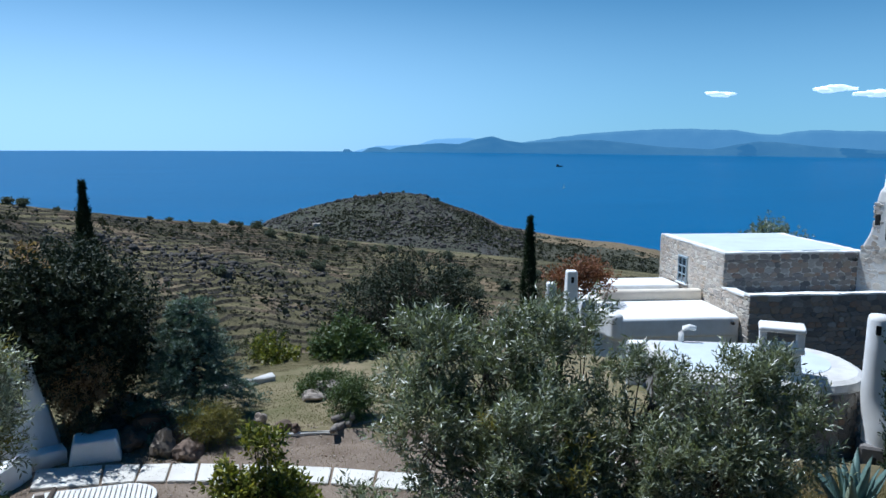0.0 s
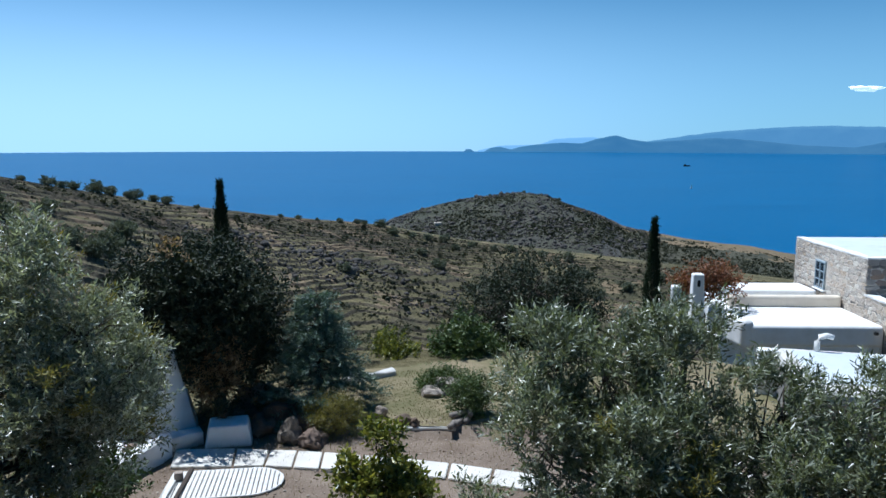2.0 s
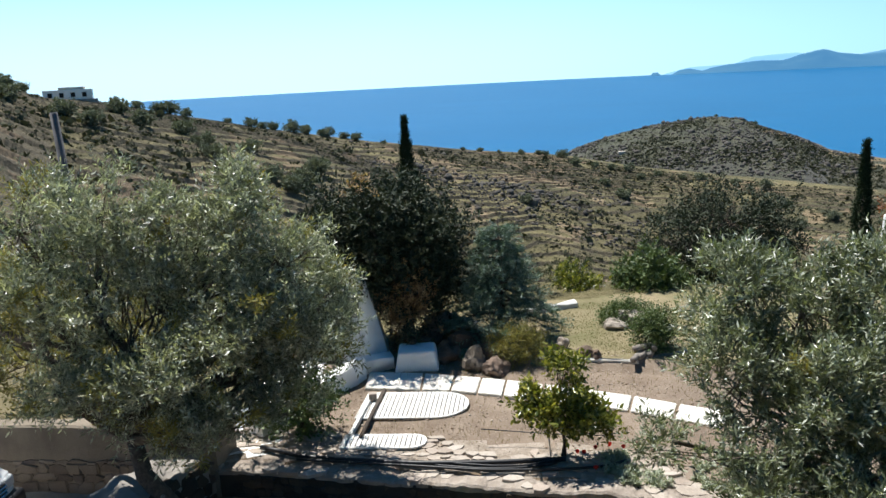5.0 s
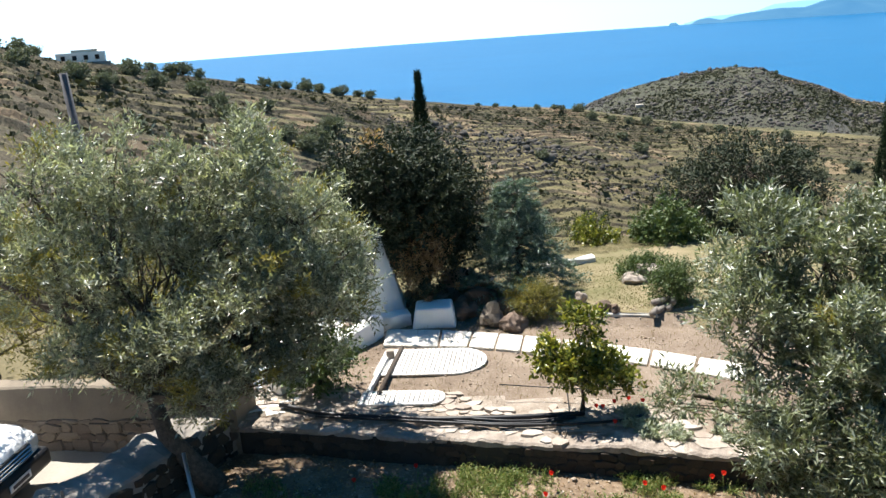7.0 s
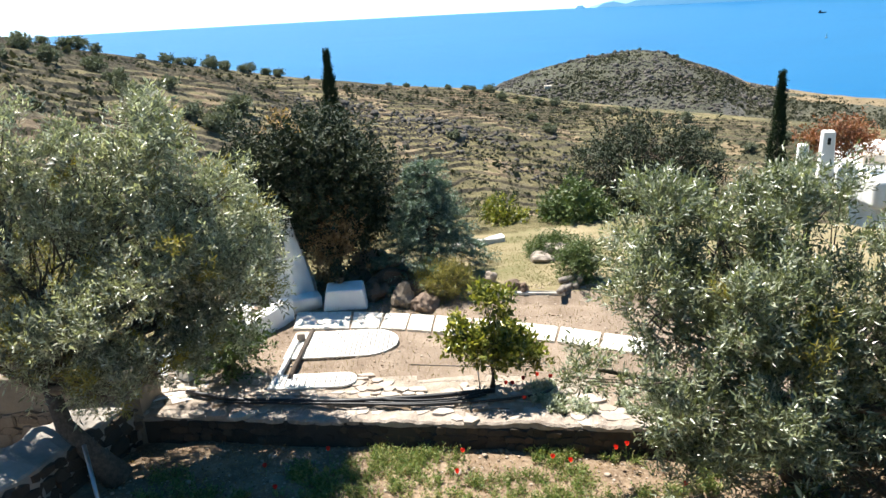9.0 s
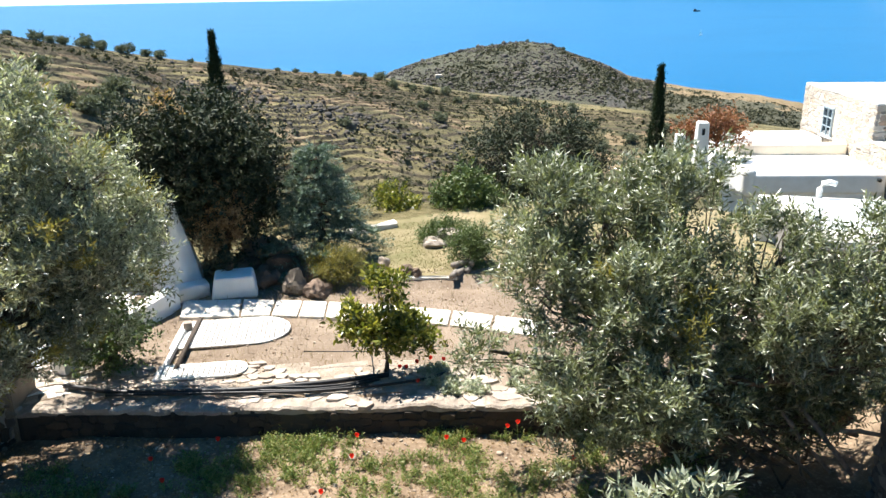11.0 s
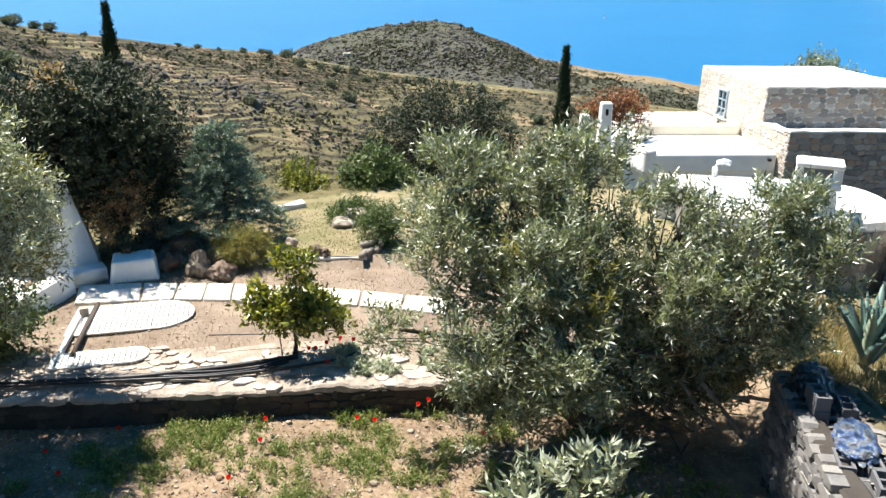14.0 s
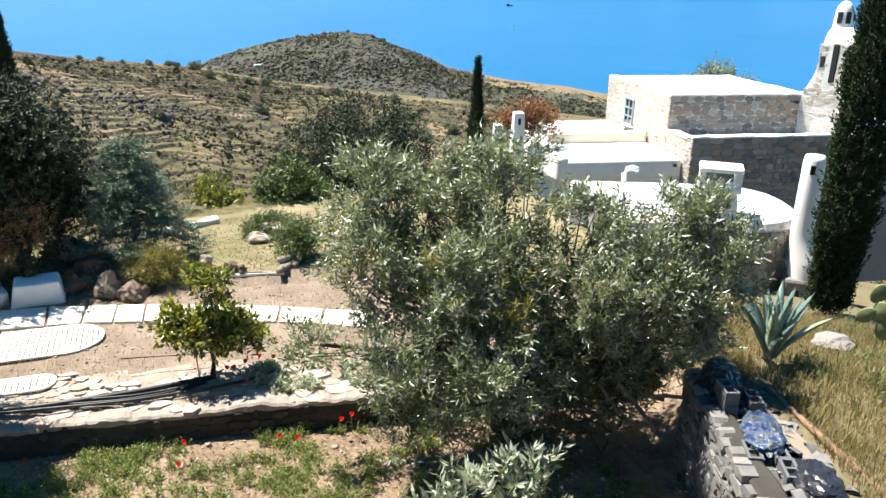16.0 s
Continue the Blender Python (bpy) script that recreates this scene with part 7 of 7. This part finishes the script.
def weeds(name, label, material, spots, seed, per=26, size=0.16, leaf=0.07, width=0.03):
    """Low leafy weeds in tufts."""
    rng = np.random.default_rng(seed)
    bases, ways, lens = [], [], []
    for x, y, s in spots:
        for _ in range(int(per * s * s) + 6):
            d = rng.normal(0, 0.5 * size * s, 2)
            bases.append((x + d[0], y + d[1], gz(x + d[0], y + d[1]) - 0.01))
            ways.append((d[0] * 2, d[1] * 2, rng.uniform(0.5, 1.2)))
            lens.append(rng.uniform(0.4, 1.1) * size * (0.6 + 0.4 * s))
    V, F = leafage(rng, np.array(bases), unit(np.array(ways)), np.array(lens), 8, leaf, width, 0.9, 0.1)
    stuff(name, V, F, material, label, "weeds")


rw = random.Random(8)
spots = []
for _ in range(760):
    x = rw.uniform(-4.6, 5.2)
    y = wall_y(x) - 0.12 - 3.9 * rw.random() ** 1.6
    dens = vnoise(np.array([x * 1.9]), np.array([y * 1.9]), 71)[0] * 0.6 + vnoise(np.array([x * 0.6]), np.array([y * 0.6]), 75)[0] * 0.4
    if dens > (0.5 if x > -1.0 else 0.6):
        spots.append((x, y, rw.uniform(0.3, 1.05)))
# thicker weeds here, which also stand in for a shadow on the bed
spots += [(rw.gauss(-1.7, 0.5), rw.gauss(10.1, 0.4), rw.uniform(0.4, 1.1)) for _ in range(24)]
spots = [s for s in spots if s[1] < wall_y(s[0]) - 0.1]
spots += [(rw.uniform(4.4, 6.1), rw.uniform(6.9, 8.6), rw.uniform(0.4, 1.0)) for _ in range(34)]
weeds("weeds", "green leafy weeds growing below the terrace wall", M["weed"], spots, 72, per=22, size=0.18, leaf=0.052, width=0.018)
spots2 = [(rw.uniform(1.2, 4.0), wall_y(2) + rw.uniform(0.3, 1.3), rw.uniform(0.6, 1.2)) for _ in range(26)]
spots3 = [(x, y, rw.uniform(0.5, 1.3)) for x, y in ((rw.uniform(8, 15), rw.uniform(4.5, 12)) for _ in range(90)) if slope_side(np.array(x), np.array(y)) > 1.6 and math.hypot(x, y) < 16]
weeds("weeds", "yellow-green wild plants among the dry grass", M["shrub"], spots3, 74, per=8, size=0.28, leaf=0.1, width=0.02)
weeds("weeds", "grey-green creeping plants on the terrace edge", M["sage"], spots2, 73, size=0.13)


def poppy(x, y, h, s, seed):
    rng = random.Random(seed)
    z = gz(x, y)
    t = thing("poppy", (x, y, z), "bright red poppy flower on a thin stem", "flower", rng.uniform(0, 360), "red poppies")
    part("stem", tube("stem", [(0, 0, 0), (0.02, 0, h * 0.6), (0.03, 0.01, h)], 0.004, 5), M["weed"], t)
    fl = part("flower", lathe("flower", [(0.004, h), (s * 0.6, h + 0.012), (s, h + 0.045), (s * 0.95, h + 0.06)], 10), M["red"], t, "red petals")


for n_, (x, y, h) in enumerate([(-3.6, 9.1, 0.25), (-2.6, 9.9, 0.25), (-1.95, 10.85, 0.3), (0.15, 10.55, 0.3), (0.05, 10.1, 0.22), (1.5, 10.35, 0.28), (1.75, 10.25, 0.25), (2.45, 10.35, 0.4), (2.6, 10.3, 0.5), (1.05, 11.85, 0.2), (1.25, 12.0, 0.22), (1.7, 11.95, 0.25), (0.95, 11.95, 0.15), (1.5, 12.15, 0.2), (1.2, 11.45, 0.12), (-3.1, 8.9, 0.2), (4.6, 8.3, 0.4), (3.2, 9.4, 0.35), (-2.9, 10.6, 0.2), (-0.4, 9.3, 0.25)]):
    poppy(x, y, h * 0.8, 0.036, n_)

def pebbles(name, label, n, area, size, seed, keep, material):
    """Small stones and clods strewn on the ground."""
    rng = np.random.default_rng(seed)
    bm = bmesh.new()
    bmesh.ops.create_icosphere(bm, subdivisions=1, radius=1.0)
    I = np.array([v.co for v in bm.verts])
    T = np.array([[v.index for v in f.verts] for f in bm.faces])
    bm.free()
    x, y = rng.uniform(area[0], area[1], n), rng.uniform(area[2], area[3], n)
    ok = keep(x, y) & (rng.uniform(0, 1, n) < np.clip((fbm(x * 1.2, y * 1.2, 3, seed) - 0.3) * 3.5, 0.1, 1))
    x, y = x[ok], y[ok]
    s = size * np.exp(rng.normal(0, 0.5, len(x)))
    V = np.stack([x, y, ground_height(x, y) + s * 0.2], -1)[:, None] + I[None] * rng.uniform(0.6, 1.3, (len(x), len(I), 1)) * s[:, None, None] * np.array([1, 1, 0.6])
    F = T[None] + (np.arange(len(x)) * len(I))[:, None, None]
    stuff(name, V.reshape(-1, 3), F.reshape(-1, 3), material, label, "stones")


M["pebble"] = rubble_island("pebbles", [(0.3, 0.23, 0.17), (0.42, 0.35, 0.28), (0.22, 0.16, 0.11), (0.5, 0.44, 0.37), (0.16, 0.11, 0.075)])
pebbles("pebbles", "small stones and clods on the soil of the bed", 5600, (-5.6, 6, 6.5, 11.6), 0.017, 81, lambda x, y: (y < wall_y(x) - 0.05) & (slope_side(x, y) < -0.1), M["pebble"])
pebbles("pebbles", "loose pale pebbles on the terrace gravel", 5600, (-4.5, 4.5, 11.6, 16.6), 0.011, 82, lambda x, y: y > wall_y(x) + 0.4, M["pebble"])
# fallen leaves and twigs under the trees
rl = np.random.default_rng(83)
lx, ly = rl.uniform(-5.4, 5.5, 7000), rl.uniform(6.5, 11.5, 7000)
okl = (ly < wall_y(lx) - 0.05) & (slope_side(lx, ly) < -0.1)
lb = np.stack([lx[okl], ly[okl], ground_height(lx[okl], ly[okl]) + 0.015], -1)
lw = unit(np.stack([rl.normal(size=len(lb)), rl.normal(size=len(lb)), rl.normal(0, 0.15, len(lb))], -1))
V, F = leafage(rl, lb, lw, np.full(len(lb), 0.05), 2, 0.06, 0.018, 0.6)
stuff("leaf_litter", V, F, M["brownleaf"], "dry fallen leaves on the soil of the bed", "leaves")

# ---- the balcony, and an added unseen wall kept dark to cut bounced light ----
strip_wall("wall_behind", (4.5, -1.6), (-4.5, -1.6), 0.3, -0.8, 7.4, M["concrete"], "plain unseen wall added behind the balcony, dark against bounced light")
bl = thing("balcony", (0, -0.75, 4.55), "plain concrete balcony slab", "balcony", kind="structure")
part("slab", rbox(6, 1.7, 0.18, 0.02, 1), M["slab"], bl)
